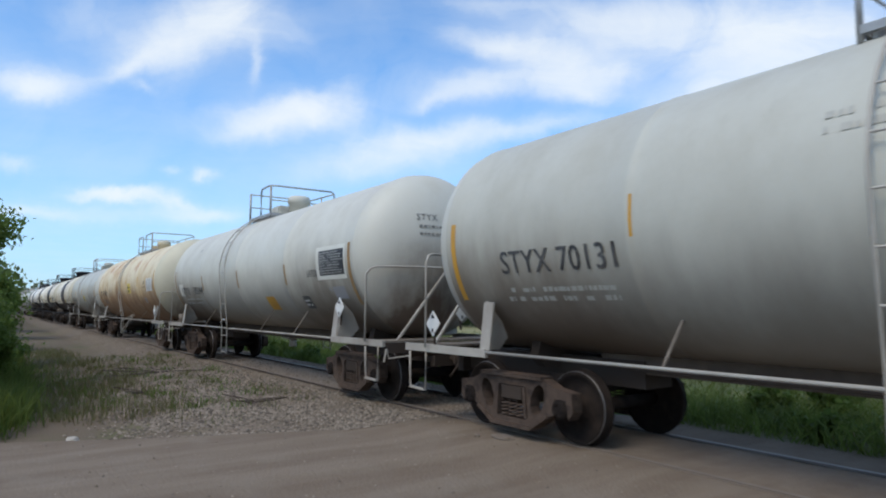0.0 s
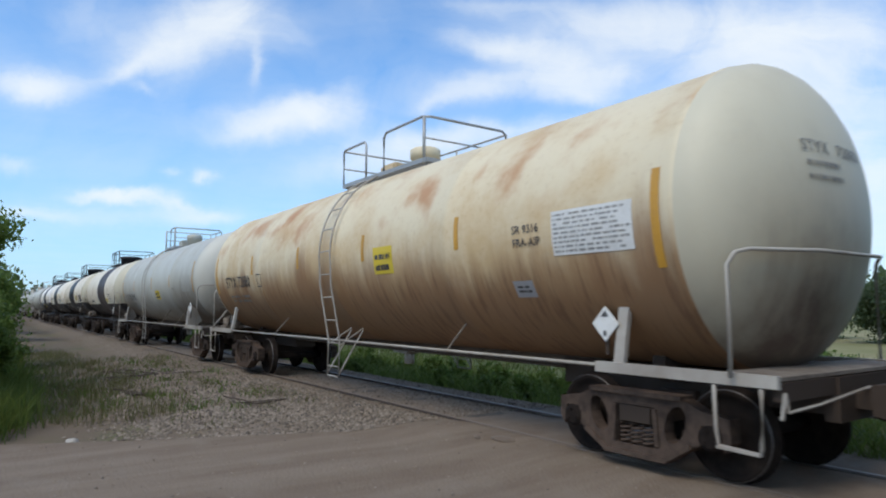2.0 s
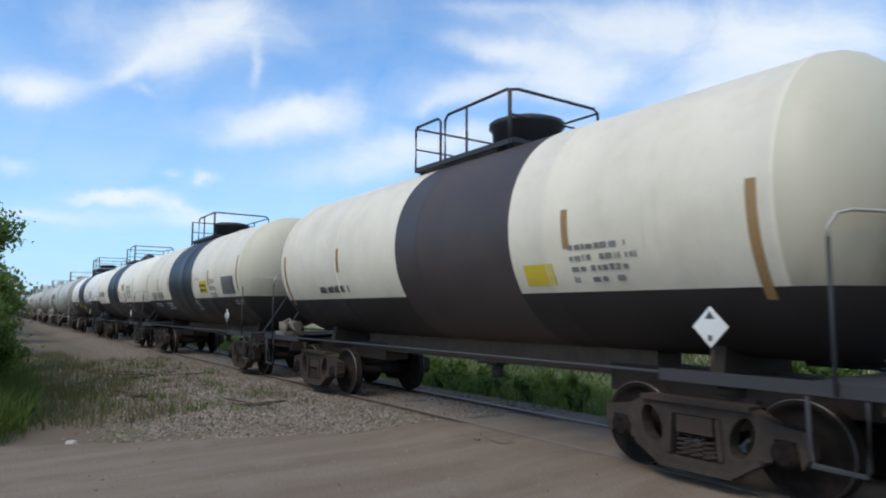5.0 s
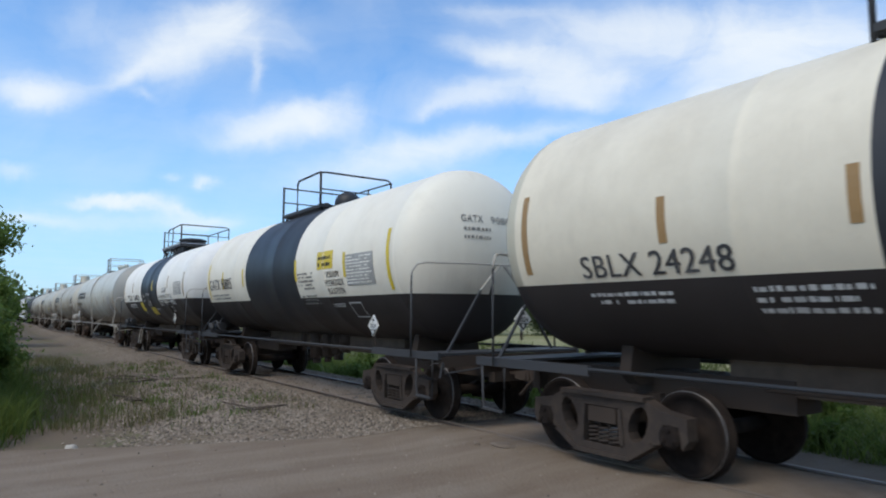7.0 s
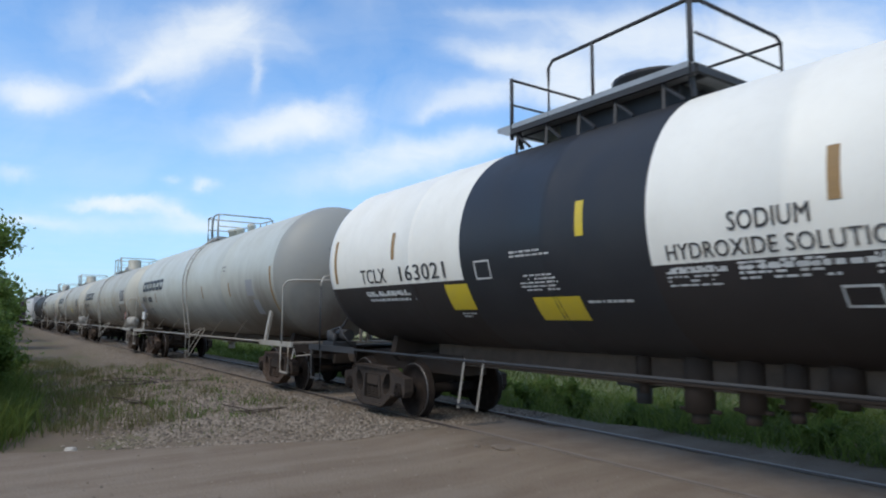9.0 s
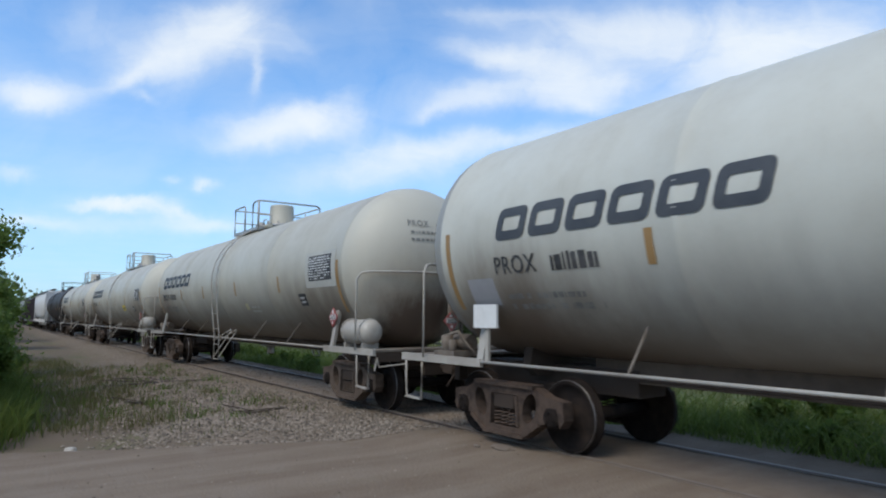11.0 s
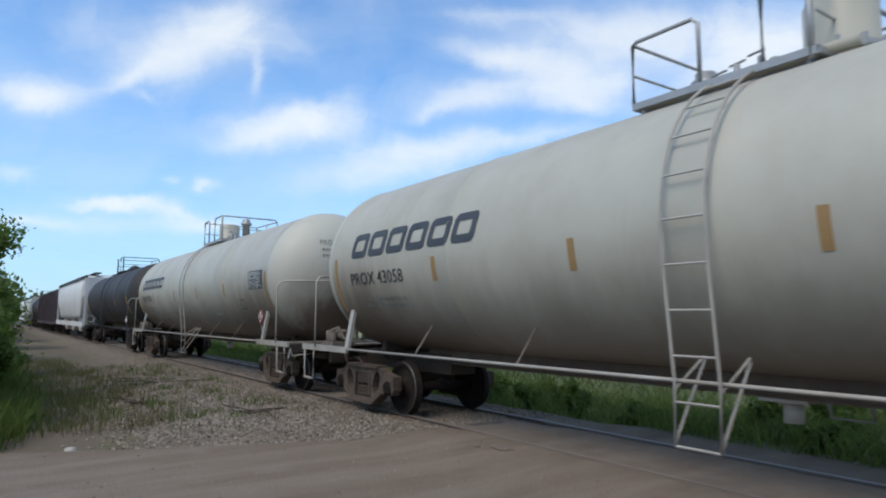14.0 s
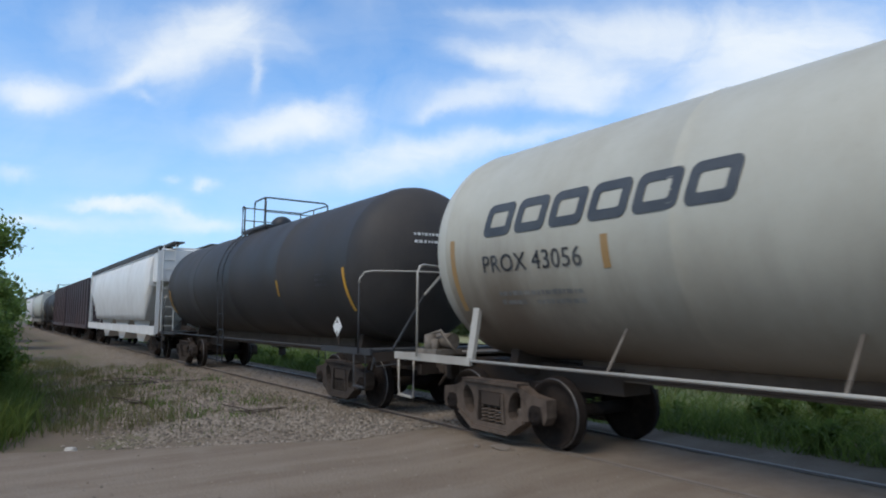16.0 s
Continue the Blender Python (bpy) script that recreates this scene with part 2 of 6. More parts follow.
def streaked(name):
    """Cream paint eaten by orange rust: soft patches along the shoulder, a brown lower half, a few runs."""
    n = Net(name)
    z = n.split()[2]
    runs = n.noise(1.0, 5, 0.6, n.mapped((2.2, 1.0, 0.22)))
    thin_runs = n.noise(1.0, 4, 0.6, n.mapped((11.0, 2.0, 0.8)))
    patch_f = n.noise(0.75, 6, 0.62)
    cloud = n.noise(0.38, 4, 0.55)
    fine = n.noise(12, 5, 0.7)
    uneven = n.math("ADD", n.math("MULTIPLY", n.math("SUBTRACT", cloud, 0.5), 1.5), n.math("MULTIPLY", n.math("SUBTRACT", runs, 0.5), 1.3))
    low = n.math("SUBTRACT", 1.0, n.ramp(n.math("ADD", z, uneven), 1.35, 3.35), True)
    col = n.mix(n.ramp(n.math("ADD", patch_f, n.math("MULTIPLY", low, 0.25)), 0.40, 0.72), (0.66, 0.575, 0.405), (0.54, 0.395, 0.215))
    col = n.mix(n.math("MULTIPLY", n.ramp(low, 0.16, 0.85), 0.92), col, (0.245, 0.128, 0.060))
    edge = n.math("SUBTRACT", 1.0, n.ramp(n.math("ABSOLUTE", n.math("SUBTRACT", z, 3.6)), 0.1, 1.0), True)
    spots = n.ramp(n.math("ADD", n.math("MULTIPLY", n.noise(1.1, 4, 0.5), 0.9), n.math("MULTIPLY", edge, 0.14)), 0.56, 0.76)
    col = n.mix(n.math("MULTIPLY", spots, 0.85), col, (0.42, 0.20, 0.078))
    dark = n.math("MULTIPLY", n.ramp(n.math("ADD", thin_runs, n.math("MULTIPLY", cloud, 0.5)), 0.75, 0.93), n.ramp(low, 0.3, 0.8))
    col = n.mix(n.math("MULTIPLY", dark, 0.6), col, (0.13, 0.062, 0.032))
    col = n.mix(n.math("MULTIPLY", n.ramp(fine, 0.52, 0.78), 0.2), col, (0.22, 0.11, 0.05))
    n.bump(n.math("ADD", fine, n.math("MULTIPLY", patch_f, 0.7)), 0.16, 0.015)
    return n.done(col, 0.62)


M_GREY = paint("off_white_car_paint", (0.480, 0.478, 0.422), dirt=(0.20, 0.165, 0.115), amount=0.40, spray_shade=5.4)
M_GREYB = paint("dusty_white_car_paint", (0.585, 0.57, 0.50), dirt=(0.22, 0.18, 0.125), amount=0.38, spray_shade=5.4)
M_GREY2 = paint("pale_grey_car_paint", (0.51, 0.515, 0.46), dirt=(0.20, 0.165, 0.115), amount=0.36, spray_shade=6.7)
M_LEASE = paint("warm_white_car_paint", (0.425, 0.410, 0.345), dirt=(0.20, 0.16, 0.11), amount=0.44, spray_shade=6.7)
M_HEADG = stained("stained_off_white_end", (0.53, 0.52, 0.46), 0.85)
M_HEADL = stained("stained_warm_white_end", (0.46, 0.44, 0.37), 0.9)
M_HEADS = stained("stained_grey_end", (0.27, 0.27, 0.25), 0.6)
M_HEADC = stained("stained_cream_end", (0.54, 0.50, 0.38), 0.7)
M_HEADW = stained("stained_white_end", (0.72, 0.71, 0.68), 0.4)
M_CREAM = paint("cream_car_paint", (0.72, 0.655, 0.52), amount=0.34)
M_WHITE = paint("bright_white_car_paint", (0.80, 0.77, 0.695), amount=0.20)
M_IVORY = paint("ivory_car_paint", (0.79, 0.735, 0.615), amount=0.24)
M_HEADI = stained("stained_ivory_end", (0.74, 0.695, 0.59), 0.4)
M_BLACK = paint("black_car_paint", (0.030, 0.026, 0.026), dirt=(0.085, 0.07, 0.06), amount=0.32, rough=0.48, spec=0.28)
M_BAND = paint("blue_black_band_paint", (0.020, 0.022, 0.027), dirt=(0.10, 0.09, 0.08), amount=0.22, rough=0.42, spec=0.35)
M_BROWNBAND = paint("brown_black_band_paint", (0.045, 0.034, 0.032), dirt=(0.13, 0.10, 0.085), amount=0.4, rough=0.5)
M_TAR = paint("dusty_black_tank_paint", (0.030, 0.028, 0.028), dirt=(0.11, 0.09, 0.075), amount=0.42, rough=0.55, spec=0.25)
M_RUST = streaked("rusty_cream_car_paint")
M_RAILW = paint("dirty_white_rail_paint", (0.42, 0.395, 0.35), dirt=(0.14, 0.105, 0.08), amount=0.85, streak=0.9)
M_RAILK = paint("black_rail_paint", (0.024, 0.026, 0.030), dirt=(0.07, 0.06, 0.055), amount=0.3, rough=0.6)
M_GALV = plain("galvanised_rail", (0.35, 0.355, 0.355), 0.45, 0.4, 0.3, (0.16, 0.15, 0.14))
M_UNDER = plain("grimy_underframe", (0.056, 0.042, 0.034), 0.85, 0.0, 0.6, (0.055, 0.042, 0.034), 6, 0.12)
M_TRUCK = plain("rust_brown_cast_steel", (0.095, 0.067, 0.052), 0.95, 0.0, 0.85, (0.034, 0.026, 0.022), 9, 0.15)
M_TRUCKK = plain("soot_black_cast_steel", (0.042, 0.034, 0.030), 0.95, 0.0, 0.7, (0.075, 0.056, 0.044), 9, 0.15)
M_GAPFILL = plain("brown_gap_filler", (0.115, 0.088, 0.068), 0.9, 0.0, 0.6, (0.06, 0.045, 0.036), 5, 0.15)
M_DUSTTRUCK = plain("dust_covered_cast_steel", (0.112, 0.084, 0.066), 0.95, 0.0, 0.75, (0.052, 0.038, 0.030), 8, 0.15)
M_DECK = plain("grimy_deck_plate", (0.21, 0.18, 0.15), 0.85, 0.0, 0.8, (0.085, 0.066, 0.052), 5, 0.2)
M_WORN = plain("worn_black_stencil_paint", (0.13, 0.13, 0.125), 0.6, 0, 0.6, (0.30, 0.29, 0.26), 9)
M_WHEEL = plain("brown_wheel_steel", (0.014, 0.011, 0.010), 1.0, 0.0, 0.8, (0.034, 0.025, 0.020), 7, 0.12)
M_TREAD = plain("bright_wheel_tread", (0.16, 0.15, 0.145), 0.45, 0.7, 0.5)
M_YELLOW = plain("amber_reflective_tape", (0.52, 0.27, 0.03), 0.5, 0, 0.3, (0.3, 0.17, 0.05))
M_BRONZE = plain("faded_reflective_tape", (0.30, 0.18, 0.07), 0.55, 0, 0.3, (0.2, 0.13, 0.06))
M_LEMON = plain("yellow_label_film", (0.62, 0.46, 0.03), 0.5, 0, 0.3, (0.42, 0.34, 0.1))
M_INK = plain("black_stencil_paint", (0.022, 0.023, 0.026), 0.6, 0, 0.5, (0.16, 0.155, 0.15), 5)
M_LOGO = plain("slate_blue_logo_paint", (0.034, 0.040, 0.050), 0.6, 0, 0.3, (0.11, 0.115, 0.115), 3)
M_FADED = plain("faded_grey_stencil_paint", (0.26, 0.26, 0.25), 0.6, 0, 0.6, (0.42, 0.41, 0.38), 9)
M_CHALK = plain("white_stencil_paint", (0.62, 0.62, 0.60), 0.6, 0, 0.5, (0.25, 0.24, 0.23), 9)
M_PANEL = plain("grey_data_panel", (0.30, 0.30, 0.31), 0.6, 0, 0.3, (0.2, 0.2, 0.2))
M_GHOST = plain("worn_off_stencil_paint", (0.37, 0.365, 0.33), 0.6, 0, 0.6, (0.46, 0.45, 0.40), 7)
M_AMBERGHOST = plain("faded_yellow_label_film", (0.44, 0.38, 0.19), 0.6, 0, 0.6, (0.42, 0.40, 0.32), 7)
M_CLEAN = paint("cleaner_white_paint", (0.66, 0.65, 0.585), amount=0.3)
M_RED = plain("red_placard", (0.29, 0.055, 0.048), 0.5, 0, 0.3, (0.5, 0.3, 0.28))
M_PLATE = plain("white_placard", (0.66, 0.66, 0.64), 0.5, 0, 0.25, (0.35, 0.33, 0.3))
M_HOPPER = paint("hopper_white_paint", (0.66, 0.65, 0.63), amount=0.3)
M_PURPLE = paint("dark_brown_wagon_paint", (0.050, 0.036, 0.042), dirt=(0.12, 0.08, 0.07), amount=0.4, rust=0.25)
M_BROWN = paint("oxide_brown_wagon_paint", (0.085, 0.042, 0.034), dirt=(0.05, 0.04, 0.04), amount=0.5, rust=0.4)


# ---- mesh helpers ----
def box(bm, x0, y0, z0, x1, y1, z1):
    v = [bm.verts.new((x, y, z)) for x in (x0, x1) for y in (y0, y1) for z in (z0, z1)]
    for f in ((0, 1, 3, 2), (4, 6, 7, 5), (0, 4, 5, 1), (2, 3, 7, 6), (0, 2, 6, 4), (1, 5, 7, 3)):
        bm.faces.new([v[i] for i in f])


def sweep(bm, points, radius, sides=6, closed=False):
    """A round bar along a line of points."""
    pts = [Vector(q) for q in points]
    rings = []
    for i, q in enumerate(pts):
        a = pts[i - 1] if i or closed else q
        b = pts[(i + 1) % len(pts)] if i + 1 < len(pts) or closed else q
        way = (b - a).normalized()
        side = way.cross(Vector((0, 0, 1)))
        if side.length < 0.05:
            side = way.cross(Vector((1, 0, 0)))
        side.normalize()
        top = side.cross(way)
        rings.append([bm.verts.new(q + (side * math.cos(k) + top * math.sin(k)) * radius)
                      for k in (2 * math.pi * j / sides for j in range(sides))])
    for i in range(len(rings) - (0 if closed else 1)):
        a, b = rings[i], rings[(i + 1) % len(rings)]
        for j in range(sides):
            f = bm.faces.new((a[j], a[(j + 1) % sides], b[(j + 1) % sides], b[j]))
            f.smooth = sides > 5
    if not closed:
        bm.faces.new(rings[0][::-1])
        bm.faces.new(rings[-1])


def rod(bm, a, b, r, sides=16, r2=None):
    """A round bar, or a cone, from a to b."""
    a, b = Vector(a), Vector(b)
    way = (b - a).normalized()
    side = way.orthogonal().normalized()
    top = side.cross(way)
    ring = [[bm.verts.new(c + (side * math.cos(k) + top * math.sin(k)) * q) for k in (2 * math.pi * j / sides for j in range(sides))]
            for c, q in ((a, r), (b, r if r2 is None else r2))]
    for j in range(sides):
        f = bm.faces.new((ring[0][j], ring[0][(j + 1) % sides], ring[1][(j + 1) % sides], ring[1][j]))
        f.smooth = sides > 7
    bm.faces.new(ring[0][::-1])
    bm.faces.new(ring[1])


def beam(bm, a, b, w, h):
    """A square bar from a to b, w wide and h high."""
    a, b = Vector(a), Vector(b)
    way = (b - a).normalized()
    side = way.cross(Vector((0, 0, 1)))
    side = side.normalized() if side.length > 0.05 else Vector((1, 0, 0))
    top = side.cross(way)
    v = [bm.verts.new(c + side * (w / 2 * s) + top * (h / 2 * t)) for c in (a, b) for s, t in ((-1, -1), (1, -1), (1, 1), (-1, 1))]
    for f in ((3, 2, 1, 0), (4, 5, 6, 7), (0, 1, 5, 4), (1, 2, 6, 5), (2, 3, 7, 6), (3, 0, 4, 7)):
        bm.faces.new([v[i] for i in f])


def slab(bm, outline, y0, y1):
    """An upright plate: an outline of (x, z) from y0 to y1."""
    a = [bm.verts.new((x, y0, z)) for x, z in outline]
    b = [bm.verts.new((x, y1, z)) for x, z in outline]
    bm.faces.new(a[::-1]), bm.faces.new(b)
    for i in range(len(a)):
        j = (i + 1) % len(a)
        bm.faces.new((a[i], a[j], b[j], b[i]))


def turned(bm, axis_x, axis_z, profile, sides=28, smooth=True):
    """A body turned about a line along y: profile of (y, radius)."""
    rings = [[bm.verts.new((axis_x + r * math.cos(k), y, axis_z + r * math.sin(k))) for k in (2 * math.pi * j / sides for j in range(sides))]
             for y, r in profile]
    for a, b in zip(rings, rings[1:]):
        for j in range(sides):
            f = bm.faces.new((a[j], a[(j + 1) % sides], b[(j + 1) % sides], b[j]))
            f.smooth = smooth
    bm.faces.new(rings[0][::-1]), bm.faces.new(rings[-1])


def upright(bm, x, y, profile, sides=24):
    """A body turned about an upright line: profile of (z, radius)."""
    rings = [[bm.verts.new((x + r * math.cos(k), y + r * math.sin(k), z)) for k in (2 * math.pi * j / sides for j in range(sides))]
             for z, r in profile]
    for a, b in zip(rings, rings[1:]):
        for j in range(sides):
            f = bm.faces.new((a[j], a[(j + 1) % sides], b[(j + 1) % sides], b[j]))
            f.smooth = True
    bm.faces.new(rings[0][::-1]), bm.faces.new(rings[-1])


def to_mesh(name, bm, *mats):
    me = bpy.data.meshes.new(name)
    bmesh.ops.recalc_face_normals(bm, faces=bm.faces)
    bm.to_mesh(me)
    bm.free()
    for m in mats:
        me.materials.append(m)
    return me


SHARED = {}


def shared(key, build, *mats):
    """One mesh for all pieces that look alike."""
    if key not in SHARED:
        bm = bmesh.new()
        build(bm)
        SHARED[key] = to_mesh(key[0], bm, *mats)
    return SHARED[key]


def part(name, shape, material, parent, label="", at=None):
    """One mesh object under a thing or a part."""
    if isinstance(shape, bmesh.types.BMesh):
        shape = to_mesh(name, shape, material)
    ob = new(name, shape)
    ob.parent = parent
    if at is not None:
        ob.matrix_basis = at
    if label:
        ob["label"] = label
    return ob


def thing(name, label, category, group="", kind=""):
    return tagged(new(name), label, category, group, kind)


# ---- rolling stock: pieces that all cars share ----
WHEEL_R = 0.455
GAUGE = 0.75             # half the distance between the rail heads
CARS = []                # every car and its place in the train
WHEELS = []              # every wheelset, to be spun


def wheelset_shape(bm):
    sides = 32
    for s in (-1, 1):
        prof = [(0.68, 0.10), (0.685, 0.16), (0.715, 0.19), (0.70, 0.37), (0.68, 0.41), (0.68, WHEEL_R + 0.025), (0.705, WHEEL_R + 0.022),
                (0.715, WHEEL_R), (0.803, WHEEL_R - 0.004), (0.815, WHEEL_R - 0.014), (0.815, 0.40), (0.775, 0.37), (0.76, 0.20), (0.80, 0.17), (0.81, 0.085)]
        turned(bm, 0, 0, [(s * y, r) for y, r in prof], sides)
    turned(bm, 0, 0, [(-0.69, 0.085), (0.69, 0.085)], 12)
    for s in (-1, 1):
        turned(bm, 0, 0, [(s * 0.80, 0.085), (s * 0.96, 0.085), (s * 0.96, 0.125), (s * 1.125, 0.125), (s * 1.13, 0.10), (s * 1.145, 0.09)], 16)
        for k in range(3):
            a = 2.094 * k
            rod(bm, (0.065 * math.cos(a), s * 1.14, 0.065 * math.sin(a)), (0.065 * math.cos(a), s * 1.165, 0.065 * math.sin(a)), 0.02, 6)


def wheelset_mesh():
    key = ("wheelset",)
    if key not in SHARED:
        bm = bmesh.new()
        wheelset_shape(bm)
        for f in bm.faces:
            c = f.calc_center_median()
            rad = math.hypot(c.x, c.z)
            ys = [abs(q.co.y) for q in f.verts]
            if rad > WHEEL_R - 0.03 and 0.802 < sum(ys) / len(ys) < 0.812:
                f.material_index = 1
        SHARED[key] = to_mesh("wheelset", bm, M_WHEEL, M_TREAD)
    return SHARED[key]


def side_frame_shape(bm):
    """A cast side frame: a bell-shaped plate with two rounded windows and the opening for the springs."""
    outer = [(-1.09, 0.66), (-0.80, 0.70), (-0.58, 0.80), (0.58, 0.80), (0.80, 0.70), (1.09, 0.66), (1.10, 0.44), (1.03, 0.34), (0.99, 0.57), (0.80, 0.57),
             (0.77, 0.36), (0.66, 0.34), (0.40, 0.15), (-0.40, 0.15), (-0.66, 0.34), (-0.77, 0.36), (-0.80, 0.57), (-0.99, 0.57), (-1.03, 0.34), (-1.10, 0.44)]
    holes = [[(s * 0.495 + 0.125 * math.cos(a) + s * 0.045 * math.sin(a), 0.525 + 0.195 * math.sin(a)) for a in (6.2832 * k / 12 for k in range(12))] for s in (-1, 1)]
    holes.append([(-0.27, 0.25), (0.27, 0.25), (0.29, 0.40), (0.25, 0.67), (-0.25, 0.67), (-0.29, 0.40)])
    edges = []
    for loop in [outer] + holes:
        v = [bm.verts.new((x, -0.085, z)) for x, z in loop]
        edges += [bm.edges.new((v[k], v[(k + 1) % len(v)])) for k in range(len(v))]
    flat = bmesh.ops.triangle_fill(bm, edges=edges, use_beauty=True)
    faces = [g for g in flat["geom"] if isinstance(g, bmesh.types.BMFace)]
    back = bmesh.ops.extrude_face_region(bm, geom=faces)
    bmesh.ops.translate(bm, verts=[g for g in back["geom"] if isinstance(g, bmesh.types.BMVert)], vec=(0, 0.17, 0))
    # raised lips along the chords
    for s in (-1, 1):
        beam(bm, (0, -0.02, 0.80), (s * 0.60, -0.02, 0.80), 0.21, 0.05)
        beam(bm, (s * 0.38, -0.02, 0.16), (s * 0.68, -0.02, 0.345), 0.21, 0.05)
        beam(bm, (s * 0.29, -0.03, 0.28), (s * 0.26, -0.03, 0.66), 0.16, 0.05)
    beam(bm, (-0.40, -0.02, 0.155), (0.40, -0.02, 0.155), 0.22, 0.05)


def spring_shape(bm):
    """A coil of the spring nest."""
    pts = [(0.065 * math.cos(a), 0.065 * math.sin(a), 0.25 + 0.21 * i / 40) for i, a in ((i, i * 0.72) for i in range(41))]
    sweep(bm, pts, 0.014, 5)


def truck_shape(bm):
    beam(bm, (0, -1.12, 0.575), (0, 1.12, 0.575), 0.40, 0.17)
    box(bm, -0.22, -0.35, 0.62, 0.22, 0.35, 0.78)
    for s in (-1, 1):
        beam(bm, (s * 0.40, -0.82, 0.38), (s * 0.40, 0.82, 0.38), 0.07, 0.10)
        for q in (-1, 1):
            beam(bm, (s * 0.43, q * 0.745, 0.30), (s * 0.43, q * 0.745, 0.56), 0.09, 0.06)
        beam(bm, (s * 0.40, 0, 0.38), (-s * 0.1, 0, 0.66), 0.04, 0.06)


def truck(parent, x, steel):
    t = part("truck", shared(("truck", steel.name), truck_shape, M_UNDER), None, parent, "cast steel truck with two axles", pose(x, 0, 0))
    for s in (-1, 1):
        part("side_frame", shared(("side_frame", steel.name), side_frame_shape, steel), None, t, "", pose(0, s * 1.03, 0))
        for i in (-1, 0, 1):
            part("coil_spring", shared(("coil_spring", steel.name), spring_shape, steel), None, t, "", pose(i * 0.145, s * 1.06, 0))
    for q in (-1, 1):
        w = part("wheelset", wheelset_mesh(), None, t, "", pose(q * 0.889, 0, WHEEL_R))
        WHEELS.append(w)
    return t


def coupler_shape(bm):
    box(bm, -0.42, -0.10, -0.09, 0.20, 0.10, 0.09)
    slab(bm, [(0.18, -0.14), (0.18, 0.14), (0.34, 0.16), (0.40, 0.10), (0.40, -0.10), (0.34, -0.16)], -0.15, 0.15)
    box(bm, 0.36, -0.17, -0.15, 0.52, -0.04, 0.15)
    rod(bm, (0.44, 0.10, -0.17), (0.44, 0.10, 0.17), 0.075, 10)
    sweep(bm, [(0.05, 0.22, 0.0), (0.25, 0.26, -0.16), (0.42, 0.26, -0.32), (0.52, 0.22, -0.36)], 0.024, 6)


def stirrup_shape(bm):
    """A sill step: a bent bar under the deck's corner."""
    sweep(bm, [(-0.22, 0, 0.0), (-0.21, 0, -0.40), (-0.19, 0, -0.53), (0.19, 0, -0.55), (0.21, 0, -0.50), (0.22, 0, 0.0)], 0.018, 6)
    beam(bm, (-0.2, 0, -0.54), (0.2, 0, -0.55), 0.06, 0.025)


def lever_shape(bm):
    """The uncoupling lever across the end."""
    sweep(bm, [(0, -1.40, 0.0), (0, -1.36, -0.16), (0.05, -0.9, -0.12), (0.08, -0.3, -0.05), (0.10, -0.05, -0.02)], 0.014, 5)
    sweep(bm, [(0, -1.40, 0.0), (-0.02, -1.44, -0.22)], 0.016, 5)


# ---- surface marks that follow the round side of a tank ----
def on_side(x, arc, zc, r, lift=0.006, side=-1):
    """A place on the tank's side: arc is the way along the girth above the middle height."""
    a = arc / r
    return (x, side * (r + lift) * math.cos(a), zc + (r + lift) * math.sin(a))


def arc_of(z, zc, r):
    return r * math.asin(max(-1, min(1, (z - zc) / r)))


def patch(bm, x0, x1, z0, z1, zc, r, lift=0.006, slant=0.0):
    a0, a1 = arc_of(z0, zc, r), arc_of(z1, zc, r)
    n = max(1, int((a1 - a0) / 0.08))
    rows = [[bm.verts.new(on_side(x + slant * i / n, a0 + (a1 - a0) * i / n, zc, r, lift)) for x in (x0, x1)] for i in range(n + 1)]
    for a, b in zip(rows, rows[1:]):
        bm.faces.new((a[0], a[1], b[1], b[0]))


def wrap(bm, zc, r, x0, arc0, lift):
    """Bends a flat drawing (x, y) round the tank's side."""
    ys = [q.co.y for q in bm.verts]
    lo, hi = min(ys), max(ys)
    y = lo + 0.07
    while y < hi:
        bmesh.ops.bisect_plane(bm, geom=bm.verts[:] + bm.edges[:] + bm.faces[:], plane_co=(0, y, 0), plane_no=(0, 1, 0))
        y += 0.07
    for q in bm.verts:
        q.co = Vector(on_side(x0 + q.co.x, arc0 + q.co.y, zc, r, lift))


def lettering(parent, text, x0, x1, z0, z1, zc, r, material, name="lettering", lift=0.008, thick=0.0, bold=0.035):
    cu = bpy.data.curves.new("lettering", "FONT")
    cu.body, cu.resolution_u, cu.offset, cu.space_character = text, 3, thick, 1.05
    tmp = new("lettering", cu)
    me = bpy.data.meshes.new_from_object(tmp.evaluated_get(bpy.context.evaluated_depsgraph_get()))
    bpy.data.objects.remove(tmp)
    bm = bmesh.new()
    bm.from_mesh(me)
    bpy.data.meshes.remove(me)
    xs, ys = [q.co.x for q in bm.verts], [q.co.y for q in bm.verts]
    fx = (x1 - x0) / (max(xs) - min(xs))
    a0, a1 = arc_of(z0, zc, r), arc_of(z1, zc, r)
    fy = (a1 - a0) / (max(ys) - min(ys))
    mx, my = min(xs), min(ys)
    for q in bm.verts:
        q.co = Vector(((q.co.x - mx) * fx, (q.co.y - my) * fy, 0))
    # a second stroke beside the first, slightly prouder, makes the letters bold
    flat = bpy.data.meshes.new("flat")
    bm.to_mesh(flat)
    wrap(bm, zc, r, x0 - bold * fx / 2, a0, lift)
    second = bmesh.new()
    second.from_mesh(flat)
    wrap(second, zc, r, x0 + bold * fx / 2, a0, lift + 0.0015)
    second.to_mesh(flat)
    second.free()
    bm.from_mesh(flat)
    bpy.data.meshes.remove(flat)
    return part(name, bm, material, parent)


